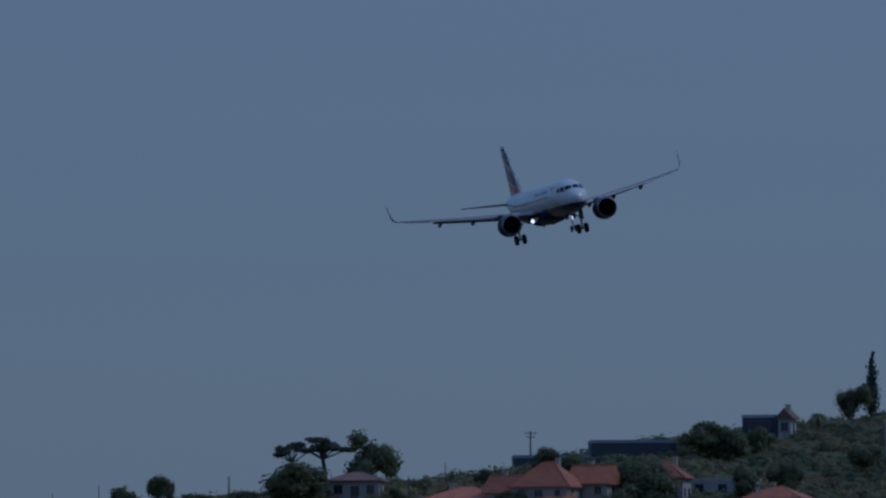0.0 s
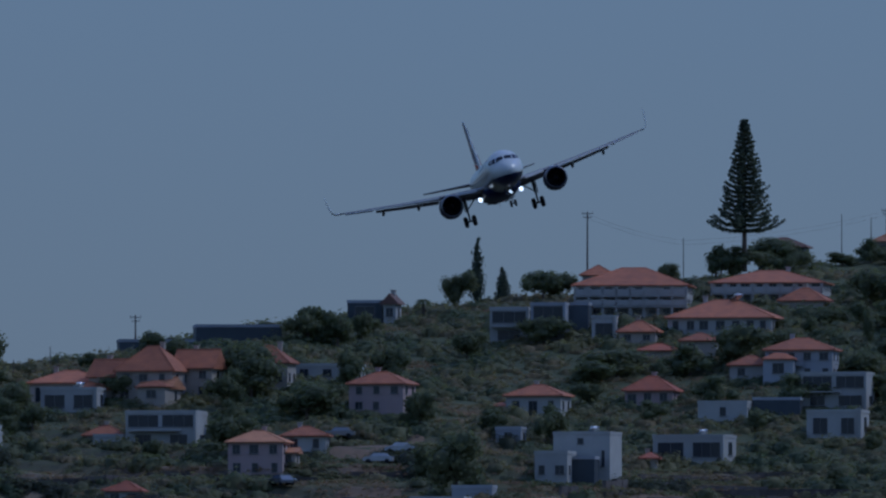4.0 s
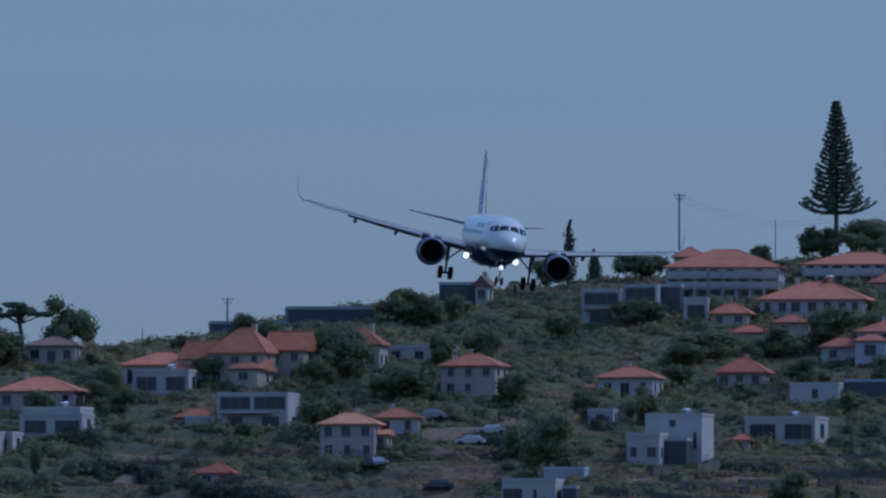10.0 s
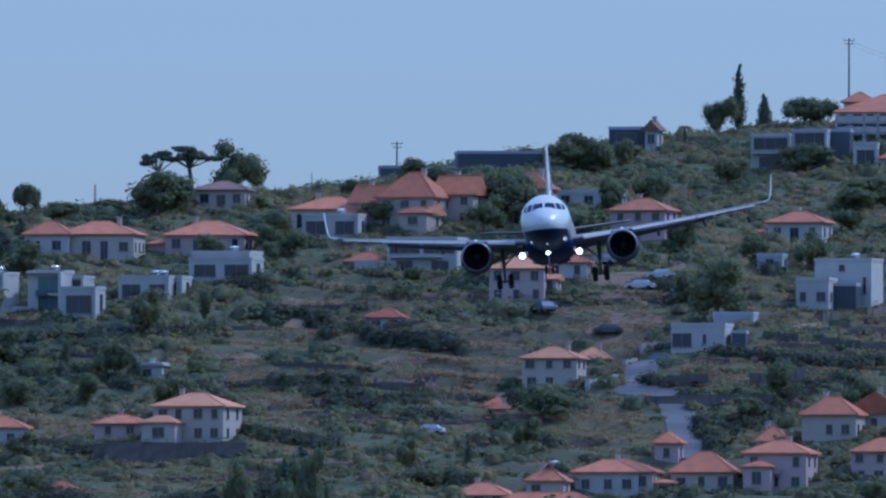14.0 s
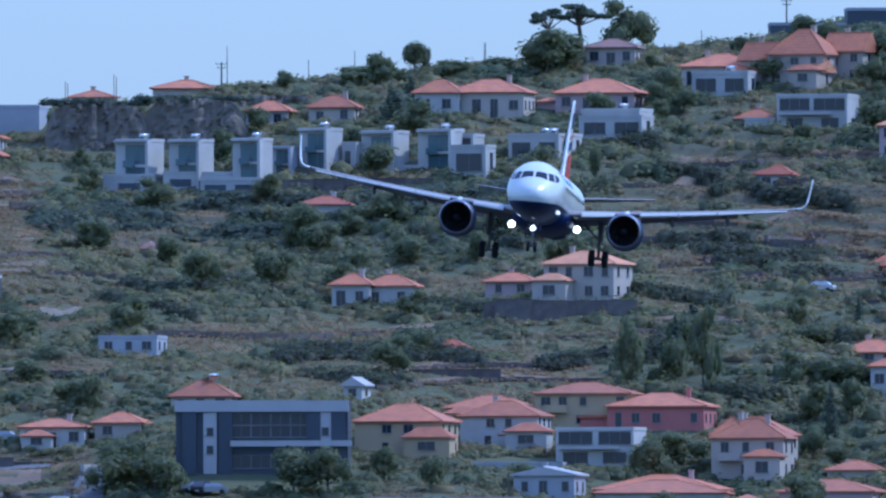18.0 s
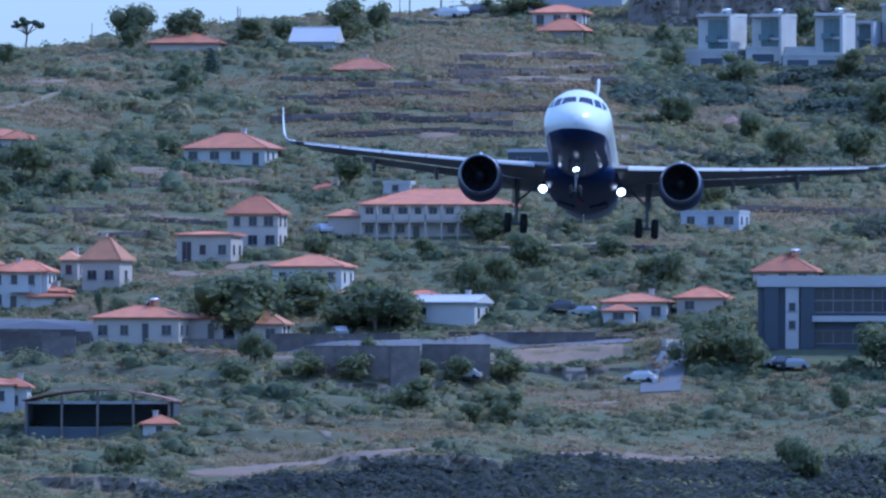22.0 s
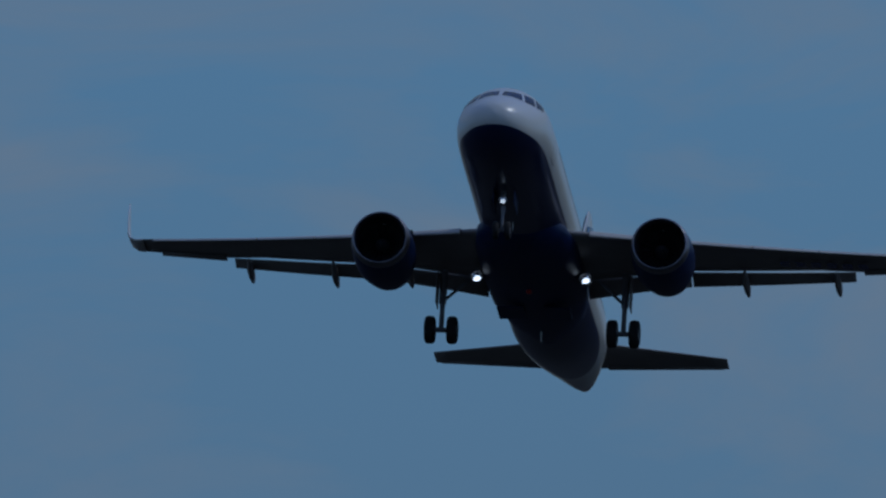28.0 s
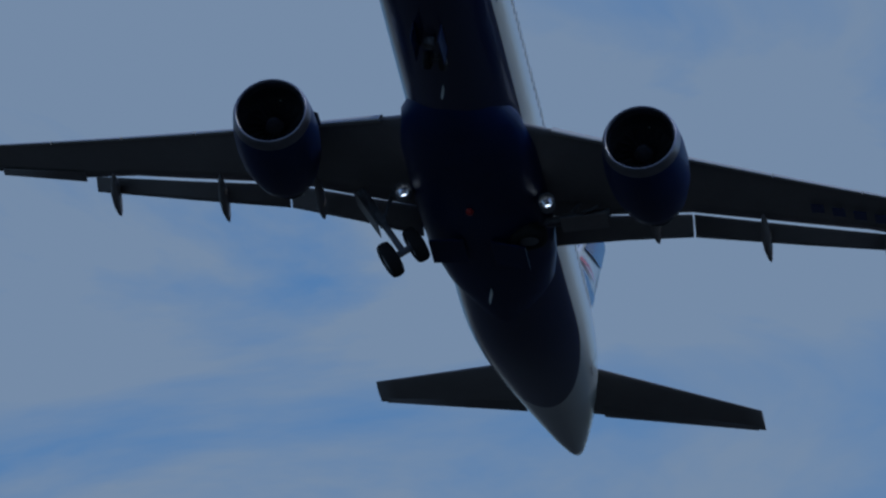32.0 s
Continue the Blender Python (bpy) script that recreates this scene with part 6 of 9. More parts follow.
house("modern", 87.93, 3375.24, 76.89, 7.84, 5.88, 3.97, 0.00, -12.0, WHITE_WALL, PAVING, 1, 0.6)
house("modern", 67.40, 3356.13, 73.27, 10.21, 7.66, 3.63, 0.00, -13.9, WHITE_WALL, PAVING, 1, 1.1, heater=True)
house("modern", 22.44, 3491.30, 96.38, 5.15, 4.00, 3.12, 0.00, -8.2, DARK_WALL, PAVING, 1, 0.7)
house("front_gable", 26.16, 3488.30, 96.30, 1.80, 4.00, 2.95, 1.39, -12.5, WHITE_WALL, BROWN_TILE, 1, 0.6)
house("flat", 3.60, 3461.94, 92.57, 12.36, 9.27, 2.52, 0.00, 2.6, DARK_WALL, PAVING, 1, 0.9)
house("flat", -8.20, 3456.36, 91.21, 10.82, 8.12, 1.62, 0.00, 2.2, DARK_WALL, PAVING, 1, 1.4)
house("hip", 102.03, 3550.45, 107.69, 7.81, 6.31, 2.50, 1.84, -7.7, CREAM_WALL, PALE_TILE, 1, 0.9, heater=True)
house("hip", 84.19, 3537.09, 106.30, 6.84, 5.58, 2.66, 1.41, -9.2, DARK_WALL, BROWN_TILE, 0, 2.5)
house("flat", 31.90, 3299.23, 65.23, 7.83, 5.87, 1.71, 0.00, -7.6, WHITE_WALL, PAVING, 1, 0.9)
house("hip", -12.22, 3314.31, 66.92, 4.75, 4.02, 1.71, 0.94, -7.7, GREY_WALL, RED_TILE, 1, 1.4)
house("flat", 79.80, 3387.81, 80.52, 6.69, 5.02, 2.39, 0.00, -5.9, DARK_WALL, PAVING, 1, 0.6)
house("hip", -35.65, 3426.23, 86.01, 7.20, 5.85, 2.90, 1.29, -9.9, CREAM_WALL, BROWN_TILE, 1, 0.6)
house("modern", -34.58, 3354.73, 74.30, 9.14, 6.85, 3.00, 0.00, -12.5, WHITE_WALL, PAVING, 1, 1.3, heater=True)
house("modern", -57.13, 3335.17, 69.31, 7.66, 5.74, 5.02, 0.00, -13.4, WHITE_WALL, PAVING, 2, 0.6, heater=True)
house("modern", -44.12, 3339.59, 71.29, 8.77, 6.58, 3.14, 0.00, -10.4, WHITE_WALL, PAVING, 1, 0.6, heater=True)
house("hip", -36.98, 3216.23, 49.43, 9.88, 7.86, 5.14, 1.81, -18.0, CREAM_WALL, PALE_TILE, 2, 0.7)
house("hip", -47.07, 3222.97, 50.15, 6.53, 5.35, 2.20, 1.21, -11.2, PINK_WALL, ORANGE_TILE, 1, 1.0)
house("front_gable", -43.69, 3273.30, 58.85, 3.19, 4.00, 2.31, 0.31, -12.1, WHITE_WALL, PAVING, 1, 0.6)
house("hip", -11.84, 3313.30, 66.59, 4.25, 4.00, 1.87, 1.48, -12.7, WHITE_WALL, RED_TILE, 1, 1.2)
house("hip", 10.98, 3268.36, 57.88, 7.55, 6.11, 4.15, 1.54, -12.7, CREAM_WALL, PALE_TILE, 2, 1.2, wing=False)
house("hip", 16.34, 3286.30, 61.46, 4.66, 4.00, 0.85, 1.55, -7.2, CREAM_WALL, PALE_TILE, 1, 0.6)
house("cube", 31.21, 3285.10, 62.98, 7.46, 5.60, 3.86, 0.00, -11.3, WHITE_WALL, PAVING, 1, 1.0)
house("flat", 36.42, 3284.30, 62.99, 1.92, 4.00, 2.86, 0.00, -5.8, DARK_WALL, PAVING, 1, 0.6)
house("flat", 36.04, 3303.30, 67.23, 5.6, 4.00, 1.55, 0.00, -10.2, GREY_WALL, PAVING, 1, 0.6)
house("hip", 19.17, 3195.56, 42.64, 10.75, 8.51, 2.93, 1.80, -8.9, CREAM_WALL, ORANGE_TILE, 1, 0.6)
house("hip", 10.03, 3192.33, 42.62, 4.80, 4.05, 1.65, 1.73, -7.0, CREAM_WALL, ORANGE_TILE, 1, 0.6)
house("hip", 40.89, 3194.70, 42.67, 8.47, 6.80, 5.41, 1.73, -13.8, PINK_WALL, ORANGE_TILE, 2, 0.7)
house("hip", 40.30, 3223.30, 48.51, 4.05, 4.00, 1.59, 2.12, -10.5, PINK_WALL, ORANGE_TILE, 1, 0.7)
house("hip", 48.34, 3223.31, 49.64, 7.44, 6.03, 4.02, 2.50, -13.8, CREAM_WALL, ORANGE_TILE, 1, 1.0)
house("front_gable", 54.2, 3229.36, 51.0, 8.6, 6.5, 3.0, 2.9, -4.0, CREAM_WALL, ORANGE_TILE, 1, 0.7)
house("hip", 54.56, 3196.30, 43.98, 7.40, 6.00, 4.36, 1.88, -13.3, PINK_WALL, ORANGE_TILE, 2, 0.6)
house("hip", 57.57, 3209.30, 48.17, 2.51, 4.00, 1.89, 1.89, -12.9, PINK_WALL, ORANGE_TILE, 1, 0.6)
house("hip", 30.89, 3198.68, 42.71, 8.42, 6.77, 2.86, 2.78, -8.5, CREAM_WALL, ORANGE_TILE, 1, 0.6)
house("hip", 3.61, 3246.30, 54.15, 2.23, 4.00, 0.61, 0.92, -1.1, CREAM_WALL, RED_TILE, 1, 0.6)
house("hip", 9.6, 3158.0, 36.6, 16.5, 9.0, 3.5, 2.3, -7.6, WHITE_WALL, ORANGE_TILE, 1, 1.2)
house("hip", 18.11, 3193.71, 42.06, 8.49, 6.82, 3.45, 1.73, -7.6, WHITE_WALL, ORANGE_TILE, 1, 0.6)
house("hip", 9.90, 3186.42, 42.01, 5.06, 4.25, 2.25, 1.72, -12.4, CREAM_WALL, ORANGE_TILE, 1, 0.8, heater=True)
house("hip", 1.38, 3177.42, 40.57, 7.72, 6.24, 1.64, 1.72, -12.6, CREAM_WALL, ORANGE_TILE, 1, 1.2)
house("hip", -13.84, 3101.92, 25.47, 9.05, 7.24, 5.10, 2.33, -13.6, CREAM_WALL, ORANGE_TILE, 2, 0.6)
house("hip", -36.08, 3133.12, 31.59, 12.26, 9.64, 4.71, 1.47, -8.4, YELLOW_WALL, ORANGE_TILE, 2, 0.6)
house("hip", -26.35, 3129.30, 31.22, 12.73, 10.00, 3.38, 1.76, -9.3, RED_WALL, ORANGE_TILE, 1, 0.9)
house("hip", -46.47, 3110.35, 28.78, 10.20, 8.10, 4.38, 1.97, -11.6, WHITE_WALL, ORANGE_TILE, 2, 0.6)
house("hip", -44.50, 3108.30, 28.77, 4.24, 4.00, 1.97, 1.32, -9.0, WHITE_WALL, ORANGE_TILE, 1, 0.6)
house("hip", -59.10, 3098.81, 27.77, 11.42, 9.01, 4.59, 2.33, -13.9, YELLOW_WALL, ORANGE_TILE, 2, 0.7)
house("hip", -48.58, 3133.62, 32.08, 10.93, 8.65, 2.36, 1.69, -10.2, YELLOW_WALL, ORANGE_TILE, 1, 0.9)
house("modern", -33.98, 3098.17, 26.38, 10.31, 7.74, 4.88, 0.00, -10.7, WHITE_WALL, PAVING, 2, 1.1)
house("hip", -0.63, 3090.17, 24.84, 7.05, 5.74, 1.02, 0.87, -6.8, WHITE_WALL, ORANGE_TILE, 1, 0.8)
house("office", -77.12, 3081.17, 25.29, 22.09, 7.73, 9.27, 0.00, -1.6, BLUE_WALL, PAVING, 3, 0.8)
house("hip", -85.80, 3124.52, 34.17, 7.98, 6.44, 1.76, 2.06, -7.3, CREAM_WALL, ORANGE_TILE, 1, 0.8, heater=True)
house("hip", -68.45, 3220.45, 48.60, 5.14, 4.31, 3.33, 1.51, -10.6, WHITE_WALL, ORANGE_TILE, 1, 0.6)
house("hip", -63.33, 3222.04, 48.60, 6.72, 5.49, 3.18, 1.59, -9.2, WHITE_WALL, ORANGE_TILE, 1, 0.6)
house("hip", -54.46, 3179.30, 42.13, 3.85, 4.00, 0.75, 1.20, -12.9, CREAM_WALL, RED_TILE, 1, 0.6)
house("front_gable", -66.19, 3133.30, 35.47, 2.51, 4.00, 1.99, 1.03, -15.3, WHITE_WALL, PAVING, 1, 0.6)
house("hip", -73.92, 3302.03, 62.69, 6.69, 5.47, 1.55, 1.16, -7.2, WHITE_WALL, RED_TILE, 1, 0.6)
house("flat", -44.01, 3273.30, 58.84, 4.01, 4.00, 2.31, 0.00, -12.3, WHITE_WALL, PAVING, 1, 0.6)
house("hip", -83.27, 3368.77, 76.24, 5.97, 4.93, 2.38, 1.50, -10.5, GREY_WALL, ORANGE_TILE, 1, 0.7)
house("hip", -74.17, 3367.98, 76.58, 6.54, 5.36, 2.53, 1.74, -9.3, CREAM_WALL, ORANGE_TILE, 1, 0.6)
house("hip", -59.55, 3377.92, 78.03, 6.37, 5.23, 3.34, 1.91, -11.3, WHITE_WALL, ORANGE_TILE, 1, 0.7)
house("hip", -52.38, 3379.57, 77.68, 10.79, 8.54, 3.73, 1.91, -10.1, CREAM_WALL, ORANGE_TILE, 1, 0.8)
house("hip", -37.03, 3386.80, 78.67, 11.40, 9.00, 2.79, 2.07, -11.2, PINK_WALL, ORANGE_TILE, 1, 1.2)
house("hip", -96.32, 3408.58, 81.47, 8.13, 6.55, 1.28, 1.20, -6.9, CREAM_WALL, ORANGE_TILE, 1, 1.9)
house("hip", 3.18, 3254.30, 54.91, 3.61, 4.00, 0.23, 1.30, -8.3, CREAM_WALL, RED_TILE, 1, 0.6)
house("villa", -100.39, 3328.35, 66.74, 5.45, 4.09, 6.81, 0.00, -24.2, WHITE_WALL, PAVING, 2, 0.6, heater=True)
house("villa", -93.14, 3325.30, 67.21, 4.94, 4.00, 6.26, 0.00, -22.7, WHITE_WALL, PAVING, 2, 0.9, heater=True)
house("villa", -84.60, 3322.30, 67.29, 4.40, 4.00, 6.25, 0.00, -19.2, WHITE_WALL, PAVING, 2, 0.6, heater=True)
house("villa", -80.26, 3330.30, 68.07, 3.31, 4.00, 4.54, 0.00, -15.0, GREY_WALL, PAVING, 2, 0.6)
house("villa", -75.34, 3331.30, 69.26, 4.70, 4.00, 5.87, 0.00, -24.9, WHITE_WALL, PAVING, 2, 0.6, heater=True)
house("flat", -70.85, 3332.30, 69.27, 1.99, 4.00, 3.92, 0.00, -16.7, WHITE_WALL, PAVING, 1, 0.6)
house("villa", -66.44, 3333.33, 69.28, 5.40, 4.05, 5.49, 0.00, -24.0, WHITE_WALL, PAVING, 2, 0.6, heater=True)
house("villa", -58.67, 3331.30, 68.99, 5.29, 4.00, 5.95, 0.00, -20.3, WHITE_WALL, PAVING, 2, 0.8, heater=True)
house("modern", -54.01, 3319.30, 68.19, 5.23, 4.00, 4.29, 0.00, -16.8, WHITE_WALL, PAVING, 1, 0.6)
house("modern", -45.06, 3337.08, 70.32, 7.43, 5.57, 4.08, 0.00, -15.3, WHITE_WALL, PAVING, 1, 0.6, heater=True)
house("flat", -101.19, 3326.06, 66.05, 7.35, 5.51, 2.58, 0.00, -12.4, WHITE_WALL, PAVING, 0, 0.6)
house("flat", -91.90, 3325.89, 67.03, 9.56, 7.17, 1.88, 0.00, -5.1, WHITE_WALL, PAVING, 0, 1.5)
house("flat", -87.11, 3322.50, 66.18, 8.52, 6.39, 1.87, 0.00, -8.5, WHITE_WALL, PAVING, 0, 1.0)
house("flat", -64.23, 3332.94, 68.71, 7.04, 5.28, 1.25, 0.00, -9.8, WHITE_WALL, PAVING, 0, 0.6)
house("modern", -6.51, 3362.08, 75.32, 10.08, 7.56, 5.06, 0.00, -10.6, WHITE_WALL, PAVING, 2, 0.6)
house("modern", -34.45, 3355.49, 74.38, 8.52, 6.39, 3.86, 0.00, -14.7, WHITE_WALL, PAVING, 1, 0.8, heater=True)
house("flat", -14.23, 3364.30, 75.58, 4.28, 4.00, 1.58, 0.00, -10.0, WHITE_WALL, PAVING, 1, 0.6)
house("hip", -14.38, 3097.06, 24.54, 9.43, 7.53, 5.60, 2.47, -10.9, CREAM_WALL, ORANGE_TILE, 2, 0.6)
house("hip", -25.78, 3078.32, 21.52, 15.46, 12.05, 1.88, 1.88, -10.1, PINK_WALL, ORANGE_TILE, 1, 0.7)
house("hip", -4.08, 3072.05, 21.45, 12.07, 9.50, 1.59, 1.59, -10.8, PINK_WALL, ORANGE_TILE, 1, 0.9)
house("hip", -1.01, 3088.08, 24.61, 6.82, 5.57, 1.31, 1.23, -8.1, CREAM_WALL, ORANGE_TILE, 1, 0.9)
house("flat", -96.41, 3164.26, 41.71, 7.90, 5.93, 2.38, 0.00, -11.5, GREY_WALL, PAVING, 1, 0.6)
house("flat", -44.46, 3090.68, 26.14, 11.68, 8.76, 0.58, 0.00, -3.0, GREY_WALL, PAVING, 1, 1.1)
house("front_gable", -40.22, 3066.51, 21.91, 7.96, 6.42, 3.32, 1.01, -12.3, GREY_WALL, PAVING, 1, 1.1)
house("modern", -120.50, 3211.55, 49.00, 8.66, 6.50, 3.93, 0.00, -13.8, DARK_WALL, PAVING, 1, 0.7, heater=True)
house("hip", -104.77, 3107.68, 28.95, 8.41, 6.76, 2.85, 1.10, -4.4, WHITE_WALL, ORANGE_TILE, 1, 0.7)
house("hip", -96.17, 3108.80, 30.04, 6.05, 4.99, 2.34, 1.39, -10.5, CREAM_WALL, ORANGE_TILE, 1, 1.0)
house("hip", -97.27, 3270.30, 56.75, 2.16, 4.00, 0.92, 1.00, -7.1, CREAM_WALL, BROWN_TILE, 1, 0.9)
house("hip", -123.53, 3348.15, 71.97, 7.01, 5.71, 2.52, 1.10, -8.1, WHITE_WALL, ORANGE_TILE, 1, 0.7)
house("hip", -122.75, 3340.83, 70.56, 6.14, 5.06, 1.26, 1.73, -11.5, CREAM_WALL, ORANGE_TILE, 1, 0.8)
house("flat", -123.18, 3374.29, 75.46, 15.98, 11.99, 3.80, 0.00, -4.5, GREY_WALL, PAVING, 0, 1.1)
house("hip", -108.95, 3396.66, 80.31, 5.70, 4.73, 0.96, 0.96, -8.8, CREAM_WALL, ORANGE_TILE, 1, 2.3)
house("hip", -96.17, 3408.86, 81.50, 8.89, 7.12, 1.28, 1.20, -4.5, CREAM_WALL, ORANGE_TILE, 1, 1.9)
house("hip", -16.98, 3097.30, 25.04, 4.36, 4.00, 5.46, 2.40, -13.5, CREAM_WALL, ORANGE_TILE, 2, 0.6)
house("hip", -25.68, 3064.67, 19.53, 16.39, 12.74, 3.31, 1.65, -3.7, WHITE_WALL, ORANGE_TILE, 1, 0.6)
house("hip", -133.49, 3179.80, 40.80, 19.65, 13.00, 4.55, 2.09, -3.0, CREAM_WALL, ORANGE_TILE, 2, 0.6)
house("hip", -148.38, 3141.02, 33.59, 9.33, 7.45, 3.17, 1.48, -10.0, WHITE_WALL, ORANGE_TILE, 1, 0.7)
house("gable", -129.03, 3110.73, 28.71, 8.55, 6.86, 3.07, 0.95, -14.8, WHITE_WALL, PAVING, 1, 0.6)
house("hip", -148.65, 3293.61, 64.81, 8.21, 6.61, 0.62, 1.55, -7.5, CREAM_WALL, ORANGE_TILE, 1, 0.6)
house("flat", -139.88, 3205.30, 46.91, 3.65, 4.00, 1.66, 0.00, -7.5, WHITE_WALL, PAVING, 1, 0.7)
house("hip", -149.83, 3215.30, 47.60, 4.65, 4.00, 0.23, 0.91, -7.8, CREAM_WALL, RED_TILE, 1, 0.7)
house("hip", -163.63, 3234.74, 51.36, 11.23, 8.87, 2.36, 2.13, -11.6, WHITE_WALL, ORANGE_TILE, 1, 0.6)
house("hip", -157.15, 3171.09, 39.06, 6.83, 5.58, 4.99, 2.31, -9.8, CREAM_WALL, ORANGE_TILE, 2, 0.7)
house("hip", -162.86, 3159.29, 37.06, 7.38, 5.98, 4.08, 0.45, -12.1, CREAM_WALL, ORANGE_TILE, 1, 0.6)
house("hip", -175.12, 3136.51, 33.49, 5.30, 4.42, 4.06, 2.95, -18.7, CREAM_WALL, PALE_TILE, 1, 0.8)
house("hip", -180.21, 3145.30, 34.69, 2.23, 4.00, 2.96, 1.11, -7.4, CREAM_WALL, PALE_TILE, 1, 0.6)
house("hip", -184.85, 3127.83, 31.18, 6.15, 5.06, 4.78, 1.47, -9.6, WHITE_WALL, ORANGE_TILE, 2, 0.9)
house("hip", -181.82, 3126.43, 31.17, 5.07, 4.26, 1.47, 1.25, -5.1, WHITE_WALL, ORANGE_TILE, 1, 0.8)
house("hip", -167.99, 3094.78, 26.12, 11.34, 8.95, 3.49, 1.60, -10.6, CREAM_WALL, ORANGE_TILE, 1, 1.0, heater=True)
arched_shed(-169.59, 3025.80, 13.82, 18.37, 13.0, 4.6, 1.35, -1.6)
house("hip", -161.71, 3017.30, 13.81, 3.89, 4.00, 1.77, 1.06, -5.1, WHITE_WALL, ORANGE_TILE, 1, 0.6)
house("hip", -181.54, 3045.30, 16.78, 3.27, 4.00, 3.58, 1.22, -4.3, WHITE_WALL, ORANGE_TILE, 1, 0.6)
house("hip", -193.23, 3243.30, 53.44, 3.70, 4.00, 1.68, 1.22, -6.5, WHITE_WALL, ORANGE_TILE, 1, 0.6)
house("hip", -173.90, 3316.07, 68.31, 9.45, 7.54, 1.25, 1.40, -5.0, CREAM_WALL, ORANGE_TILE, 1, 0.6)
house("gable", -156.12, 3314.70, 68.31, 5.80, 4.80, 1.40, 2.03, -10.4, WHITE_WALL, PAVING, 0, 0.6)
house("hip", -140.16, 3133.28, 31.98, 7.34, 5.96, 1.25, 0.96, -9.7, CREAM_WALL, PALE_TILE, 1, 0.6)
house("hip", -133.32, 3128.88, 31.58, 6.27, 5.15, 1.03, 0.96, -5.8, CREAM_WALL, ORANGE_TILE, 1, 0.7)
house("hip", -204.01, 3163.31, 38.38, 7.42, 6.02, 5.06, 1.56, -11.6, WHITE_WALL, ORANGE_TILE, 2, 0.8)
house("hip", -198.85, 3150.16, 36.00, 7.02, 5.71, 4.44, 1.18, -13.5, WHITE_WALL, ORANGE_TILE, 2, 0.7)
house("hip", -195.36, 3142.40, 34.43, 4.99, 4.20, 4.14, 1.26, -17.0, WHITE_WALL, ORANGE_TILE, 1, 0.6)
house("hip", -191.77, 3135.30, 32.73, 4.74, 4.00, 4.28, 1.25, -15.1, CREAM_WALL, ORANGE_TILE, 1, 0.6)
house("hip", -185.84, 3128.24, 30.80, 7.24, 5.88, 5.07, 1.25, -14.2, WHITE_WALL, ORANGE_TILE, 2, 0.6)
house("hip", -182.02, 3127.32, 31.52, 4.78, 4.04, 1.84, 0.74, -9.1, WHITE_WALL, ORANGE_TILE, 1, 0.7)
house("hip", -200.93, 3128.02, 30.29, 11.99, 9.44, 2.65, 1.32, -6.1, WHITE_WALL, BROWN_TILE, 1, 0.6)
house("hip", -201.27, 3102.98, 24.75, 9.21, 7.36, 3.57, 1.82, -7.8, WHITE_WALL, ORANGE_TILE, 1, 0.6)
house("hip", -186.99, 3047.98, 17.49, 11.88, 9.36, 3.15, 1.29, -7.1, WHITE_WALL, ORANGE_TILE, 1, 0.9)
house("hip", -206.91, 3225.70, 51.12, 5.79, 4.79, 2.12, 1.37, -8.9, WHITE_WALL, ORANGE_TILE, 1, 0.8, heater=True)
house("hip", -202.74, 3230.30, 51.19, 1.94, 4.00, 0.76, 0.99, -7.4, CREAM_WALL, ORANGE_TILE, 1, 0.6)
house("hip", -196.01, 3245.81, 54.06, 8.77, 7.03, 1.45, 1.07, -5.5, WHITE_WALL, ORANGE_TILE, 1, 0.6)
house("hip", -212.72, 3217.30, 49.12, 2.07, 4.00, 0.98, 1.29, -5.3, WHITE_WALL, ORANGE_TILE, 1, 0.6)
house("hip", -205.93, 3210.30, 47.71, 2.08, 4.00, 0.30, 0.98, -8.6, CREAM_WALL, ORANGE_TILE, 1, 0.6)
house("gable", -214.39, 3274.63, 60.12, 8.28, 6.66, 2.31, 0.31, -3.2, WHITE_WALL, PAVING, 1, 0.6)
house("modern", -212.69, 3143.30, 34.25, 5.20, 4.00, 2.81, 0.00, -5.2, WHITE_WALL, PAVING, 1, 0.7)
house("hip", -19.92, 3400.50, 82.69, 10.61, 8.41, 2.80, 1.84, -9.0, CREAM_WALL, ORANGE_TILE, 1, 1.2)
house("gable", -13.69, 3395.73, 82.75, 5.89, 4.87, 3.51, 2.55, -26.7, CREAM_WALL, ORANGE_TILE, 1, 0.6)
house("hip", -8.34, 3393.72, 82.34, 8.53, 6.85, 4.71, 3.59, -21.6, CREAM_WALL, ORANGE_TILE, 2, 0.6)
house("gable", -7.29, 3390.30, 81.97, 4.54, 4.00, 2.55, 1.59, -26.2, CREAM_WALL, PALE_TILE, 1, 0.6)
house("gable", -1.91, 3395.66, 83.03, 5.70, 4.73, 4.47, 2.71, -21.2, CREAM_WALL, ORANGE_TILE, 2, 0.6)
house("hip", 7.95, 3406.06, 84.36, 6.76, 5.52, 4.16, 2.48, -13.0, CREAM_WALL, ORANGE_TILE, 1, 0.6)
house("cube", 51.98, 3326.35, 69.53, 8.13, 6.10, 7.12, 0.00, -16.6, WHITE_WALL, PAVING, 2, 0.9, heater=True)
house("flat", 47.4, 3319.37, 69.23, 4.6, 6.14, 4.6, 0.00, -12.0, WHITE_WALL, PAVING, 1, 1.0)
# dark block filling in for the shaded recess of the white cubic house
house("flat", 51.4, 3320.6, 69.23, 3.6, 3.4, 3.9, 0.00, -12.0, DARK_WALL, PAVING, 1, 1.0)
house("gable", 9.46, 3329.30, 72.01, 4.70, 4.00, 2.11, 0.70, -9.2, CREAM_WALL, PALE_TILE, 1, 0.6)
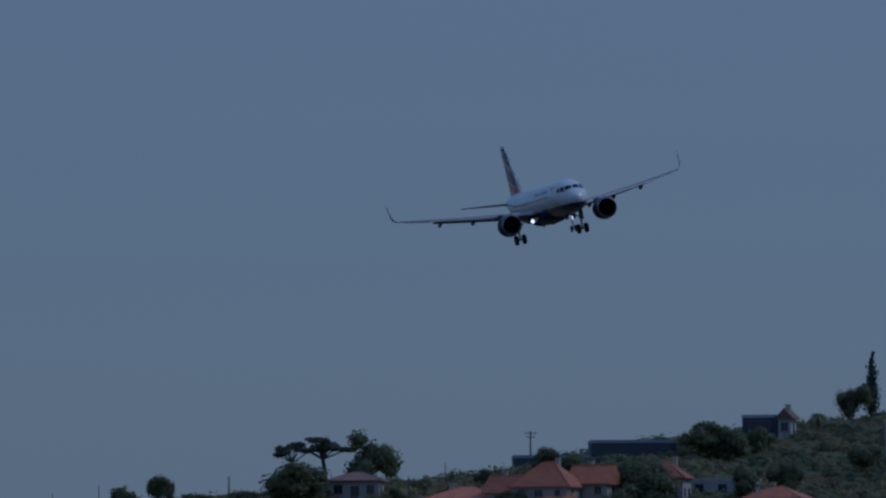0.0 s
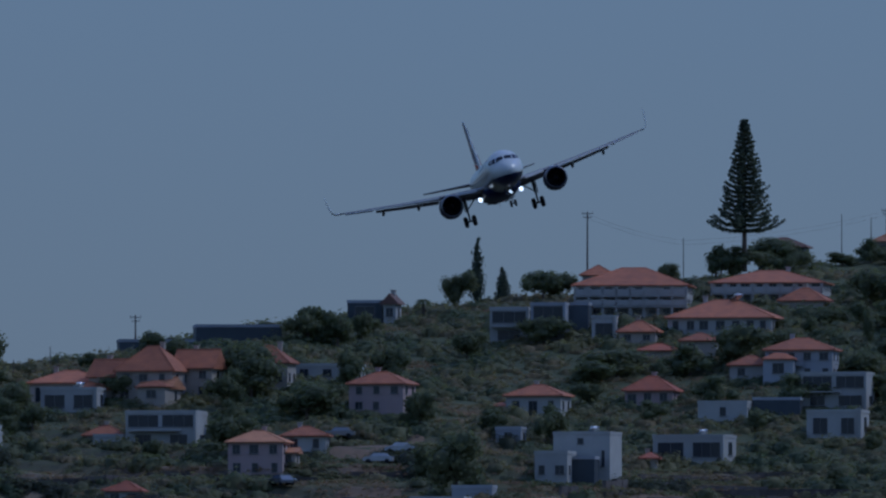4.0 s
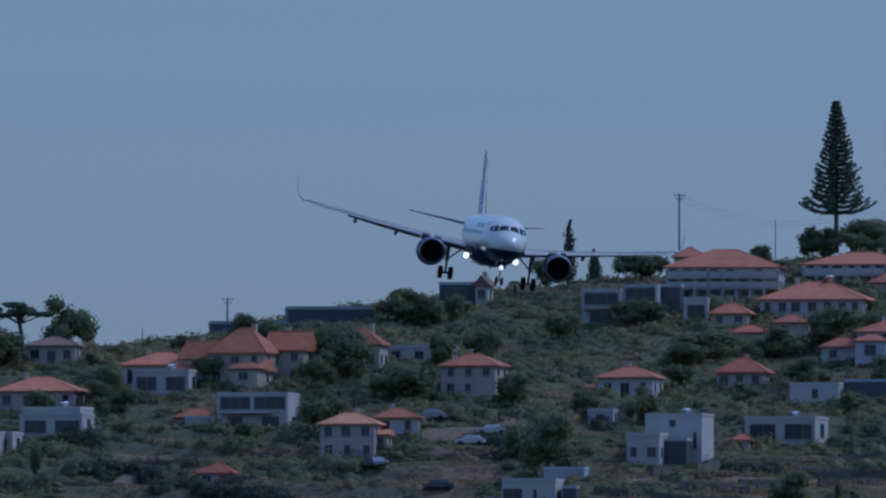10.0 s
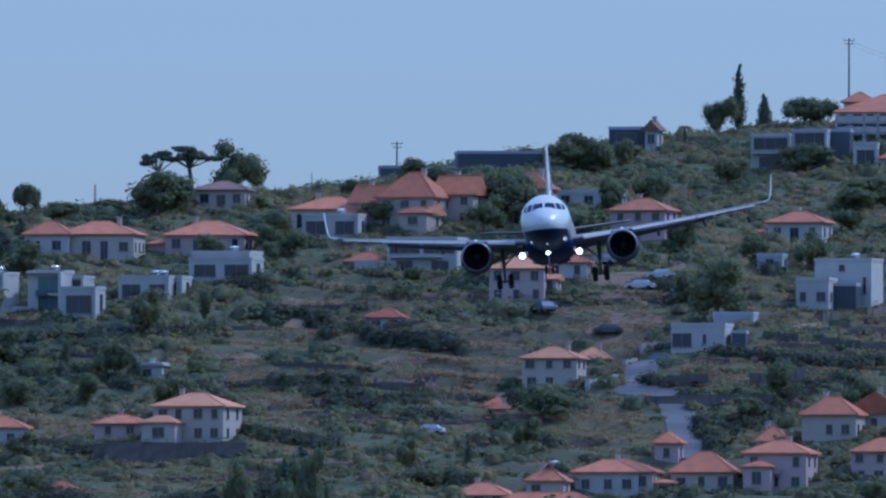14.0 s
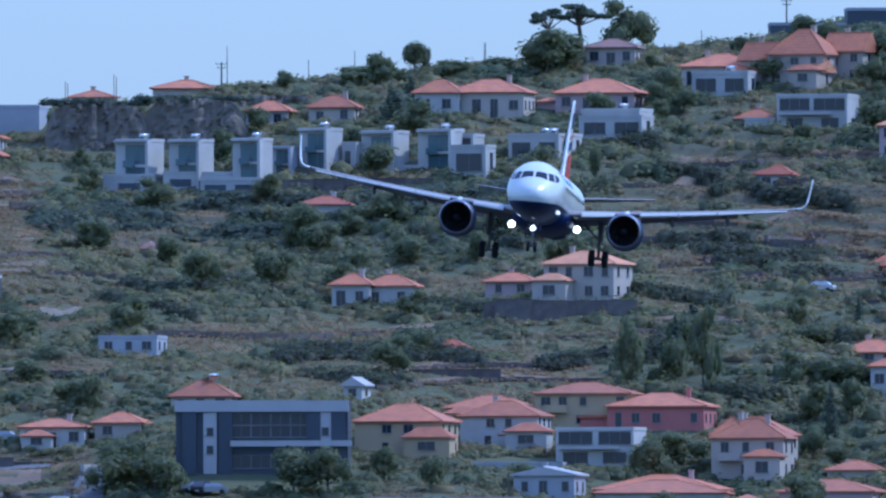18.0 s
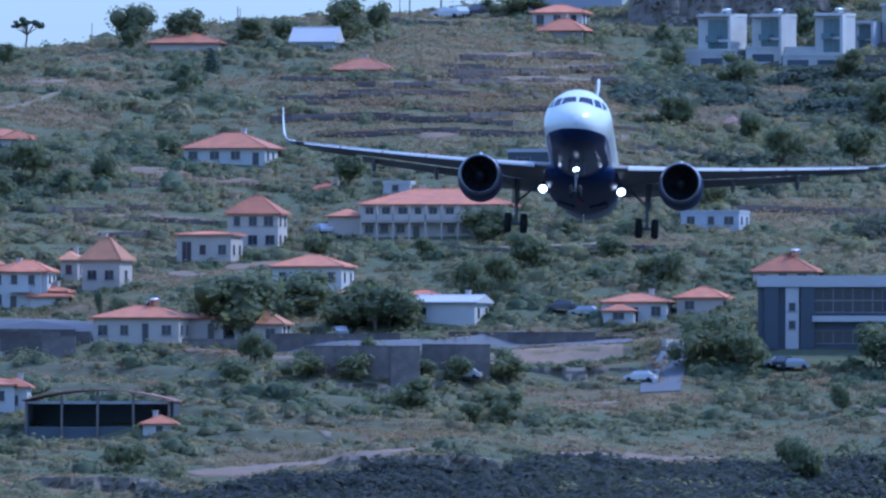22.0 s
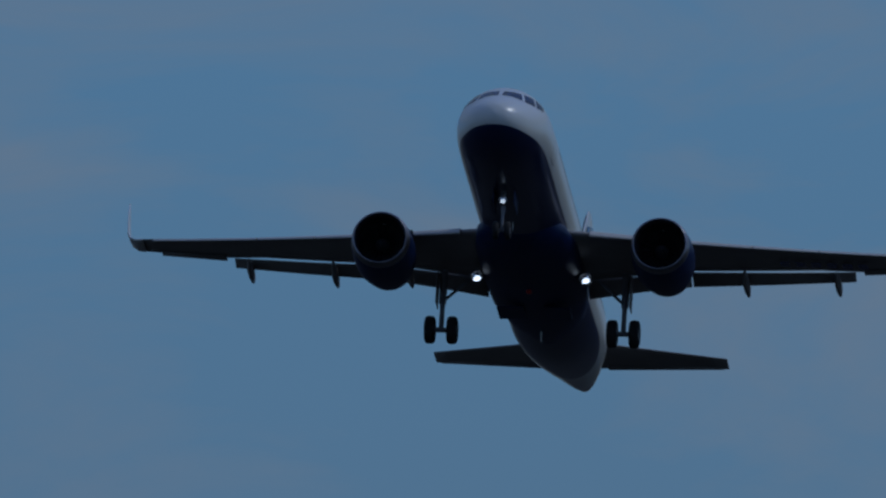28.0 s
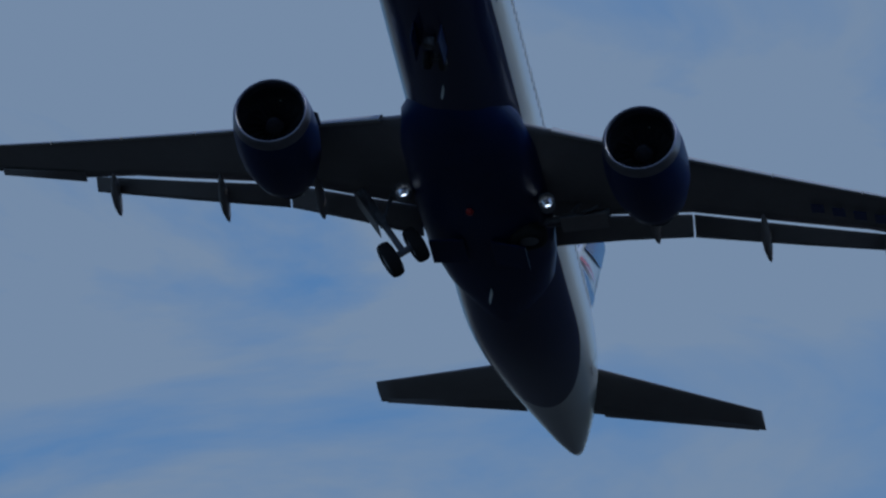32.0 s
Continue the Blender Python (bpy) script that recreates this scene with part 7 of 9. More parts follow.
house("hip", -152.80, 3096.88, 26.28, 6.28, 5.16, 2.55, 1.82, -9.6, CREAM_WALL, PALE_TILE, 1, 0.6)
house("gable", -160.52, 3097.91, 26.29, 6.35, 5.21, 3.28, 0.51, -8.5, CREAM_WALL, ORANGE_TILE, 1, 0.6)
house("hip", 61.06, 3347.30, 72.19, 2.18, 4.00, 1.57, 0.79, -5.4, CREAM_WALL, RED_TILE, 1, 0.6)
house("hip", 26.21, 3215.30, 46.71, 3.20, 4.00, 3.02, 1.51, -11.7, PINK_WALL, ORANGE_TILE, 1, 0.6)


# ---- trees, poles, walls, lanes and cars ----
road_strip("road", [(-100.1, 3056.0), (-99.9, 3071.0), (-99.2, 3083.0), (-97.5, 3087.0)], 5.5, ASPHALT, "grey asphalt lane climbing between verges")
road_strip("road", [(-159.0, 3096.0), (-144.1, 3089.0), (-129.5, 3088.0), (-118.9, 3096.0), (-105.0, 3094.0)], 5, ASPHALT, "grey asphalt road along the slope")
road_strip("road", [(27.7, 3214.0), (28.6, 3231.0), (27.6, 3245.0), (25.8, 3256.0), (21.2, 3259.0), (23.6, 3278.0), (26.7, 3283.0)], 5, ASPHALT, "grey concrete lane bending up to a house")
road_strip("road", [(-198.4, 3112.0), (-191.2, 3114.0), (-182.9, 3110.0), (-175.0, 3100.0)], 5, ASPHALT, "grey lane in front of the terraced houses")
soil_bed([(56.1, 3292.0), (60.8, 3295.0), (66.4, 3303.0)], 5, PALE_SOIL, "pale bare soil of a tilled terrace")
soil_bed([(42.1, 3298.0), (45.0, 3301.0), (48.2, 3307.0)], 4, STRAW_SOIL, "pale bare soil of a tilled terrace")
soil_bed([(37.7, 3281.0), (40.7, 3283.0)], 3, PALE_SOIL, "pale bare soil of a tilled terrace")
soil_bed([(17.2, 3327.0), (21.5, 3328.0), (25.4, 3328.0)], 4, BROWN_SOIL, "red-brown bare earth bank on the slope")
soil_bed([(16.7, 3313.0), (21.4, 3313.0), (26.9, 3313.0)], 4, BROWN_SOIL, "red-brown bare earth bank on the slope")
soil_bed([(-27.1, 3335.0), (-22.4, 3337.0), (-18.5, 3343.0)], 5, PALE_SOIL, "pale bare soil of a tilled terrace")
soil_bed([(-34.4, 3280.0), (-29.8, 3282.0)], 4, BROWN_SOIL, "red-brown bare earth bank on the slope")
soil_bed([(-21.1, 3253.0), (-15.7, 3254.0), (-10.4, 3251.0)], 3, PALE_SOIL, "pale bare soil of a tilled terrace")
soil_bed([(-15.6, 3234.0), (-9.6, 3245.0), (-5.0, 3244.0)], 3, BROWN_SOIL, "red-brown bare earth bank on the slope")
soil_bed([(-124.8, 3078.0), (-118.8, 3083.0), (-112.4, 3086.0), (-105.1, 3086.0)], 14, BROWN_SOIL, "red-brown bare earth bank on the slope")
soil_bed([(-157.1, 2983.0), (-148.8, 2986.0), (-141.4, 2993.0), (-134.4, 2995.0), (-125.4, 3008.0)], 8, BROWN_SOIL, "red-brown bare earth bank on the slope")
soil_bed([(-118.5, 3003.0), (-112.1, 3003.0), (-102.9, 3010.0), (-90.5, 3014.0)], 5, BROWN_SOIL, "red-brown bare earth bank on the slope")
soil_bed([(-141.7, 3015.0), (-139.2, 3015.0)], 4, PALE_SOIL, "pale bare soil of a tilled terrace")
soil_bed([(-121.0, 3029.0), (-116.8, 3032.0)], 4, BROWN_SOIL, "red-brown bare earth bank on the slope")
soil_bed([(-162.5, 3084.0), (-158.2, 3086.0), (-154.9, 3093.0)], 5, BROWN_SOIL, "red-brown bare earth bank on the slope")
soil_bed([(-152.7, 3078.0), (-148.2, 3075.0), (-144.4, 3055.0)], 5, BROWN_SOIL, "red-brown bare earth bank on the slope")
soil_bed([(-75.7, 3043.0), (-69.8, 3035.0), (-64.7, 3034.0)], 4, BROWN_SOIL, "red-brown bare earth bank on the slope")
soil_bed([(-114.6, 3048.0), (-108.8, 3048.0), (-104.5, 3048.0)], 4, BROWN_SOIL, "red-brown bare earth bank on the slope")
soil_bed([(-110.2, 3207.0), (-106.9, 3200.0), (-104.2, 3208.0)], 9, PALE_SOIL, "pale bare soil of a tilled terrace")
soil_bed([(-63.3, 3203.0), (-59.5, 3203.0), (-56.2, 3202.0)], 5, BROWN_SOIL, "red-brown bare earth bank on the slope")
soil_bed([(-117.8, 3272.0), (-111.6, 3273.0), (-104.8, 3275.0)], 3, PALE_SOIL, "pale bare soil of a tilled terrace")
soil_bed([(-116.7, 3241.0), (-109.3, 3248.0)], 3, PALE_SOIL, "pale bare soil of a tilled terrace")
soil_bed([(-27.4, 3334.0), (-22.7, 3333.0), (-20.4, 3343.0)], 6, PALE_SOIL, "pale bare soil of a tilled terrace")
soil_bed([(-26.5, 3320.0), (-21.0, 3319.0)], 4, PALE_SOIL, "pale bare soil of a tilled terrace")
soil_bed([(-185.0, 3227.0), (-182.1, 3226.0), (-179.6, 3225.0)], 4, PALE_SOIL, "pale bare soil of a tilled terrace")
soil_bed([(-200.7, 3207.0), (-197.2, 3206.0)], 4, PALE_SOIL, "pale bare soil of a tilled terrace")
soil_bed([(-197.0, 3266.0), (-193.2, 3273.0), (-190.4, 3280.0), (-188.6, 3284.0)], 2.5, PALE_SOIL, "pale bare soil of a tilled terrace")
soil_bed([(-195.7, 3289.0), (-190.3, 3289.0), (-188.0, 3290.0)], 2.5, PALE_SOIL, "pale bare soil of a tilled terrace")
soil_bed([(-139.6, 3248.0), (-132.8, 3249.0)], 5, BROWN_SOIL, "red-brown bare earth bank on the slope")
soil_bed([(-160.8, 3152.0), (-156.4, 3154.0), (-151.6, 3152.0)], 8, BROWN_SOIL, "red-brown bare earth bank on the slope")
soil_bed([(-168.0, 3148.0), (-161.9, 3144.0)], 5, BROWN_SOIL, "red-brown bare earth bank on the slope")
soil_bed([(16.1, 3339.0), (22.4, 3342.0), (30.0, 3356.0)], 9, BROWN_SOIL, "red-brown bare earth bank on the slope")
soil_bed([(15.2, 3302.0), (21.4, 3302.0)], 6, BROWN_SOIL, "red-brown bare earth bank on the slope")
soil_bed([(60.9, 3334.0), (66.9, 3339.0), (72.9, 3344.0), (78.9, 3349.0)], 2.7, PALE_SOIL, "pale bare soil of a tilled terrace")
soil_bed([(47.2, 3300.0), (52.0, 3302.0), (56.8, 3306.0), (61.7, 3313.0), (66.6, 3321.0)], 4.4, PALE_SOIL, "pale bare soil of a tilled terrace")
soil_bed([(54.0, 3309.0), (58.7, 3316.0), (63.3, 3320.0), (68.0, 3322.0), (72.7, 3327.0), (77.4, 3331.0)], 2.9, BROWN_SOIL, "red-brown bare earth bank on the slope")
soil_bed([(27.8, 3259.0), (33.3, 3259.0), (38.8, 3261.0), (44.3, 3262.0), (49.8, 3263.0)], 5.4, BROWN_SOIL, "red-brown bare earth bank on the slope")
soil_bed([(43.8, 3289.0), (48.7, 3289.0), (53.7, 3292.0), (58.8, 3298.0), (63.8, 3303.0), (68.8, 3305.0)], 3.6, STRAW_SOIL, "pale bare soil of a tilled terrace")
soil_bed([(31.4, 3278.0), (35.9, 3276.0), (40.5, 3278.0), (45.1, 3282.0), (49.7, 3285.0)], 3.7, BROWN_SOIL, "red-brown bare earth bank on the slope")
soil_bed([(-132.7, 3300.0), (-127.1, 3306.0), (-121.5, 3315.0), (-115.9, 3322.0)], 3.8, PALE_SOIL, "pale bare soil of a tilled terrace")
soil_bed([(-130.6, 3295.0), (-124.3, 3299.0), (-117.9, 3303.0)], 5.5, BROWN_SOIL, "red-brown bare earth bank on the slope")
soil_bed([(-174.7, 3215.0), (-170.3, 3219.0), (-165.6, 3219.0), (-161.1, 3220.0), (-156.5, 3222.0)], 5.2, BROWN_SOIL, "red-brown bare earth bank on the slope")
soil_bed([(-146.2, 3283.0), (-141.7, 3283.0), (-137.2, 3286.0), (-132.9, 3292.0), (-128.6, 3299.0), (-124.3, 3304.0), (-119.8, 3306.0), (-115.3, 3309.0)], 5.3, PALE_SOIL, "pale bare soil of a tilled terrace")
soil_bed([(-28.9, 3201.0), (-23.8, 3201.0), (-18.8, 3202.0), (-13.7, 3203.0)], 4.9, BROWN_SOIL, "red-brown bare earth bank on the slope")
soil_bed([(-60.2, 3161.0), (-55.8, 3167.0), (-51.3, 3170.0), (-46.8, 3171.0), (-42.3, 3173.0)], 5.0, BROWN_SOIL, "red-brown bare earth bank on the slope")
soil_bed([(-24.1, 3333.0), (-19.0, 3332.0), (-14.0, 3339.0), (-8.9, 3337.0), (-3.9, 3333.0), (1.2, 3328.0), (6.2, 3326.0)], 4.4, BROWN_SOIL, "red-brown bare earth bank on the slope")
soil_bed([(-36.0, 3290.0), (-30.8, 3291.0), (-25.6, 3286.0), (-20.3, 3274.0), (-15.2, 3280.0), (-10.0, 3282.0), (-4.8, 3281.0)], 3.7, BROWN_SOIL, "red-brown bare earth bank on the slope")
soil_bed([(-57.9, 3284.0), (-52.1, 3284.0), (-46.3, 3287.0)], 3.0, BROWN_SOIL, "red-brown bare earth bank on the slope")
soil_bed([(-187.9, 3228.0), (-182.8, 3226.0), (-177.8, 3224.0), (-172.8, 3223.0), (-167.8, 3222.0)], 5.1, BROWN_SOIL, "red-brown bare earth bank on the slope")
soil_bed([(-181.6, 3185.0), (-176.8, 3190.0), (-171.9, 3193.0), (-166.9, 3193.0), (-161.8, 3194.0)], 4.0, BROWN_SOIL, "red-brown bare earth bank on the slope")
soil_bed([(-190.8, 3175.0), (-185.9, 3174.0), (-181.1, 3175.0), (-176.4, 3178.0), (-171.7, 3182.0)], 4.1, BROWN_SOIL, "red-brown bare earth bank on the slope")
soil_bed([(-155.4, 3360.0), (-149.5, 3357.0), (-143.6, 3353.0), (-137.8, 3353.0)], 5.4, BROWN_SOIL, "red-brown bare earth bank on the slope")
soil_bed([(-125.5, 3235.0), (-120.9, 3233.0), (-116.5, 3235.0), (-112.2, 3239.0), (-107.8, 3242.0), (-103.3, 3243.0)], 2.5, BROWN_SOIL, "red-brown bare earth bank on the slope")
soil_bed([(-134.1, 3312.0), (-129.2, 3317.0), (-124.3, 3323.0), (-119.4, 3327.0), (-114.3, 3328.0)], 5.2, BROWN_SOIL, "red-brown bare earth bank on the slope")
soil_bed([(-61.7, 3146.0), (-56.8, 3152.0), (-51.9, 3159.0), (-47.0, 3162.0), (-42.0, 3164.0), (-37.0, 3166.0)], 4.1, BROWN_SOIL, "red-brown bare earth bank on the slope")
soil_bed([(-129.0, 3165.0), (-124.5, 3161.0), (-120.0, 3158.0), (-115.5, 3155.0), (-111.0, 3152.0), (-106.5, 3148.0), (-102.1, 3147.0)], 5.3, PALE_SOIL, "pale bare soil of a tilled terrace")
soil_bed([(61.5, 3405.0), (65.5, 3405.0)], 3, BROWN_SOIL, "red-brown bare earth bank on the slope")
soil_bed([(16.3, 3335.0), (22.6, 3340.0)], 4, BROWN_SOIL, "red-brown bare earth bank on the slope")
garden_wall(8.4, 3150.0, 34.6, 19.0, 2.0, WHITE_WALL, "white parapet of a terrace before a long house")
garden_wall(-65.49, 3317.00, 65.15, 29.66, 2.83, STONE_WALL, "dark basalt retaining wall below white villas")
garden_wall(-143.06, 3090.00, 24.76, 16.72, 2.74, STONE_WALL, "dark concrete retaining wall beside the road")
garden_wall(-110.91, 3097.00, 25.05, 18.95, 2.08, STONE_WALL, "low dark roadside wall")
garden_wall(-180.38, 3088.00, 23.29, 11.63, 4.26, STONE_WALL, "dark stone terrace wall")
garden_wall(-164.93, 3092.00, 24.49, 19.64, 2.23, STONE_WALL, "low dark roadside wall")
garden_wall(46.0, 3273.00, 59.32, 22.0, 1.5, STONE_WALL, "dark dry-stone terrace wall")
# this wall stands in for a bank that lies dark in shade
garden_wall(31.82, 3248.00, 53.73, 16.81, 2.80, STONE_WALL, "stone wall in place of the shaded bank beside the road")
garden_wall(-44.33, 3201.00, 45.35, 9.79, 4.14, STONE_WALL, "stone terrace wall below a house")
garden_wall(-40.53, 3203.00, 45.96, 20.35, 3.38, STONE_WALL, "stone terrace wall below a house")
garden_wall(-54.87, 3159.00, 37.43, 14.12, 2.39, STONE_WALL, "dry-stone terrace wall on the slope")
garden_wall(-52.82, 3052.00, 19.70, 18.67, 2.58, GREY_WALL, "grey garden wall")
garden_wall(-48.02, 3043.00, 17.70, 9.31, 3.43, GREY_WALL, "grey retaining wall")
garden_wall(-119.19, 3096.00, 24.85, 18.94, 2.96, STONE_WALL, "dark roadside wall")
garden_wall(7.49, 3322.00, 68.28, 14.07, 2.13, STONE_WALL, "stone terrace wall")
garden_wall(77.14, 3345.00, 69.26, 39.98, 2.29, STONE_WALL, "dry-stone terrace wall")
garden_wall(77.94, 3329.00, 66.27, 37.44, 2.60, STONE_WALL, "dry-stone terrace wall")
garden_wall(-138.10, 3056.00, 19.85, 14.74, 5.67, STONE_WALL, "dark retaining wall below the road")
# solid wall put where the roadside recess lies in shade
garden_wall(-126.48, 3066.00, 20.09, 8.73, 5.68, STONE_WALL, "stone wall in place of the dark recess below the road")
garden_wall(-180.58, 3083.00, 22.72, 8.70, 4.40, STONE_WALL, "stone wall below the terraced houses")
garden_wall(-185.65, 3101.00, 25.42, 16.78, 2.59, STONE_WALL, "dark roadside wall")
rock_bank(-107.2, 3353.00, 72.6, 15.0, 7.4, 1)
rock_bank(-93.6, 3354.00, 73.3, 15.6, 7.2, 5)
rock_bank(-82.71, 3383.00, 79.52, 11.14, 1.99, 9)
rock_bank(-167.47, 2963.00, 6.96, 19.52, 2.09, 12)
rock_bank(-128.50, 2983.00, 9.84, 23.86, 1.97, 15)
rock_bank(-110.02, 3072.00, 21.51, 17.35, 1.95, 18)
rock_bank(-140.59, 3052.00, 19.63, 15.08, 1.58, 21)
contour_wall([(59.2, 3331.0), (66.3, 3337.0), (73.5, 3343.0), (80.6, 3347.0)], 1.01, STONE_WALL, "low dry-stone terrace wall along the slope")
contour_wall([(54.2, 3313.0), (60.7, 3321.0), (67.3, 3331.0), (73.8, 3334.0), (80.3, 3335.0)], 0.72, STONE_WALL, "low dry-stone terrace wall along the slope")
contour_wall([(45.4, 3298.0), (51.1, 3300.0), (56.8, 3303.0), (62.5, 3310.0), (68.3, 3318.0)], 0.93, STONE_WALL, "low dry-stone terrace wall along the slope")
contour_wall([(51.7, 3302.0), (57.3, 3310.0), (62.8, 3315.0), (68.4, 3319.0), (73.9, 3323.0), (79.5, 3327.0)], 1.06, STONE_WALL, "low dry-stone terrace wall along the slope")
contour_wall([(27.3, 3267.0), (33.6, 3267.0), (40.0, 3269.0), (46.4, 3270.0), (52.7, 3269.0)], 0.6, STONE_WALL, "low dry-stone terrace wall along the slope")
contour_wall([(25.7, 3258.0), (32.2, 3258.0), (38.7, 3259.0), (45.3, 3261.0), (51.8, 3259.0)], 1.02, STONE_WALL, "low dry-stone terrace wall along the slope")
contour_wall([(41.4, 3285.0), (47.3, 3286.0), (53.2, 3289.0), (59.2, 3294.0), (65.2, 3301.0), (71.1, 3302.0)], 0.89, STONE_WALL, "low dry-stone terrace wall along the slope")
contour_wall([(29.7, 3275.0), (35.0, 3272.0), (40.5, 3275.0), (45.9, 3279.0), (51.4, 3283.0)], 0.82, STONE_WALL, "low dry-stone terrace wall along the slope")
contour_wall([(-151.1, 3274.0), (-144.7, 3277.0), (-138.2, 3280.0), (-131.7, 3282.0), (-125.3, 3286.0)], 0.61, STONE_WALL, "low dry-stone terrace wall along the slope")
contour_wall([(-149.3, 3269.0), (-143.8, 3269.0), (-138.2, 3269.0), (-132.7, 3270.0), (-127.3, 3272.0), (-121.8, 3275.0)], 0.53, STONE_WALL, "low dry-stone terrace wall along the slope")
contour_wall([(-159.5, 3256.0), (-154.2, 3258.0), (-148.9, 3260.0), (-143.5, 3260.0), (-138.1, 3259.0), (-132.8, 3260.0), (-127.6, 3265.0)], 1.05, STONE_WALL, "low dry-stone terrace wall along the slope")
contour_wall([(-134.3, 3296.0), (-127.5, 3303.0), (-120.9, 3313.0), (-114.1, 3321.0)], 1.06, STONE_WALL, "low dry-stone terrace wall along the slope")
contour_wall([(-131.7, 3290.0), (-124.1, 3295.0), (-116.6, 3302.0)], 0.65, STONE_WALL, "low dry-stone terrace wall along the slope")
contour_wall([(-153.0, 3249.0), (-147.4, 3249.0), (-141.8, 3250.0), (-136.2, 3251.0), (-130.5, 3248.0), (-124.7, 3243.0), (-119.1, 3244.0)], 0.86, STONE_WALL, "low dry-stone terrace wall along the slope")
contour_wall([(-186.4, 3217.0), (-180.5, 3216.0), (-174.8, 3218.0), (-169.2, 3222.0)], 0.67, STONE_WALL, "low dry-stone terrace wall along the slope")
contour_wall([(-192.4, 3190.0), (-186.6, 3188.0), (-181.2, 3192.0), (-175.8, 3196.0), (-170.3, 3199.0)], 0.98, STONE_WALL, "low dry-stone terrace wall along the slope")
contour_wall([(-176.2, 3211.0), (-170.9, 3215.0), (-165.5, 3216.0), (-160.0, 3217.0), (-154.7, 3220.0)], 0.55, STONE_WALL, "low dry-stone terrace wall along the slope")
contour_wall([(-161.2, 3290.0), (-155.5, 3285.0), (-150.1, 3284.0), (-144.8, 3287.0), (-139.5, 3290.0), (-134.2, 3293.0), (-128.9, 3296.0)], 0.6, STONE_WALL, "low dry-stone terrace wall along the slope")
contour_wall([(-160.4, 3274.0), (-154.9, 3271.0), (-149.5, 3272.0), (-144.3, 3275.0), (-139.0, 3279.0), (-133.7, 3281.0), (-128.4, 3285.0), (-123.3, 3292.0), (-118.1, 3299.0)], 0.81, STONE_WALL, "low dry-stone terrace wall along the slope")
contour_wall([(-155.5, 3268.0), (-149.6, 3268.0), (-143.7, 3268.0), (-137.8, 3268.0), (-132.0, 3270.0), (-126.2, 3273.0), (-120.4, 3276.0)], 0.72, STONE_WALL, "low dry-stone terrace wall along the slope")
contour_wall([(-159.8, 3261.0), (-154.1, 3258.0), (-148.7, 3259.0), (-143.2, 3260.0), (-137.7, 3260.0), (-132.2, 3259.0), (-126.5, 3256.0)], 0.61, STONE_WALL, "low dry-stone terrace wall along the slope")
contour_wall([(-149.1, 3280.0), (-143.7, 3280.0), (-138.4, 3283.0), (-133.2, 3289.0), (-128.1, 3296.0), (-122.8, 3301.0), (-117.5, 3304.0), (-112.2, 3308.0)], 1.1, STONE_WALL, "low dry-stone terrace wall along the slope")
contour_wall([(-138.3, 3299.0), (-132.4, 3302.0), (-126.4, 3306.0), (-120.6, 3313.0), (-114.7, 3319.0), (-108.7, 3322.0)], 0.79, STONE_WALL, "low dry-stone terrace wall along the slope")
contour_wall([(-30.1, 3256.0), (-24.2, 3256.0), (-18.4, 3257.0), (-12.6, 3258.0), (-6.8, 3259.0), (-0.9, 3268.0)], 0.97, STONE_WALL, "low dry-stone terrace wall along the slope")
contour_wall([(-27.6, 3236.0), (-21.5, 3241.0), (-15.5, 3245.0), (-9.4, 3249.0), (-3.2, 3255.0), (2.9, 3256.0)], 0.91, STONE_WALL, "low dry-stone terrace wall along the slope")
contour_wall([(-23.0, 3233.0), (-16.9, 3233.0), (-10.8, 3234.0), (-4.8, 3238.0), (1.3, 3243.0), (7.4, 3240.0)], 0.79, STONE_WALL, "low dry-stone terrace wall along the slope")
contour_wall([(-30.3, 3199.0), (-24.3, 3199.0), (-18.3, 3199.0), (-12.3, 3202.0)], 0.82, STONE_WALL, "low dry-stone terrace wall along the slope")
contour_wall([(-46.7, 3189.0), (-41.3, 3188.0), (-35.9, 3189.0), (-30.6, 3192.0), (-25.2, 3196.0), (-19.8, 3197.0)], 0.69, STONE_WALL, "low dry-stone terrace wall along the slope")
contour_wall([(-61.9, 3157.0), (-56.6, 3163.0), (-51.3, 3167.0), (-45.9, 3169.0), (-40.5, 3171.0)], 0.78, STONE_WALL, "low dry-stone terrace wall along the slope")
contour_wall([(-87.1, 3183.0), (-81.2, 3186.0), (-75.3, 3191.0), (-69.4, 3196.0), (-63.5, 3199.0)], 0.52, STONE_WALL, "low dry-stone terrace wall along the slope")
contour_wall([(-1.0, 3217.0), (5.3, 3215.0), (11.7, 3220.0), (18.0, 3224.0)], 0.71, STONE_WALL, "low dry-stone terrace wall along the slope")
contour_wall([(-27.0, 3332.0), (-21.0, 3332.0), (-14.9, 3330.0), (-8.9, 3336.0), (-2.9, 3331.0), (3.1, 3326.0), (9.1, 3325.0)], 0.95, STONE_WALL, "low dry-stone terrace wall along the slope")
contour_wall([(-33.8, 3308.0), (-28.0, 3310.0), (-22.1, 3314.0), (-16.3, 3315.0), (-10.4, 3310.0), (-4.6, 3309.0), (1.3, 3311.0)], 0.54, STONE_WALL, "low dry-stone terrace wall along the slope")
contour_wall([(-38.9, 3285.0), (-32.7, 3283.0), (-26.5, 3275.0), (-20.3, 3272.0), (-14.1, 3271.0), (-8.0, 3281.0), (-1.8, 3280.0)], 0.58, STONE_WALL, "low dry-stone terrace wall along the slope")
contour_wall([(-34.8, 3257.0), (-29.4, 3256.0), (-24.0, 3256.0), (-18.7, 3257.0), (-13.3, 3258.0), (-8.0, 3269.0), (-2.6, 3270.0), (2.8, 3269.0)], 0.93, STONE_WALL, "low dry-stone terrace wall along the slope")
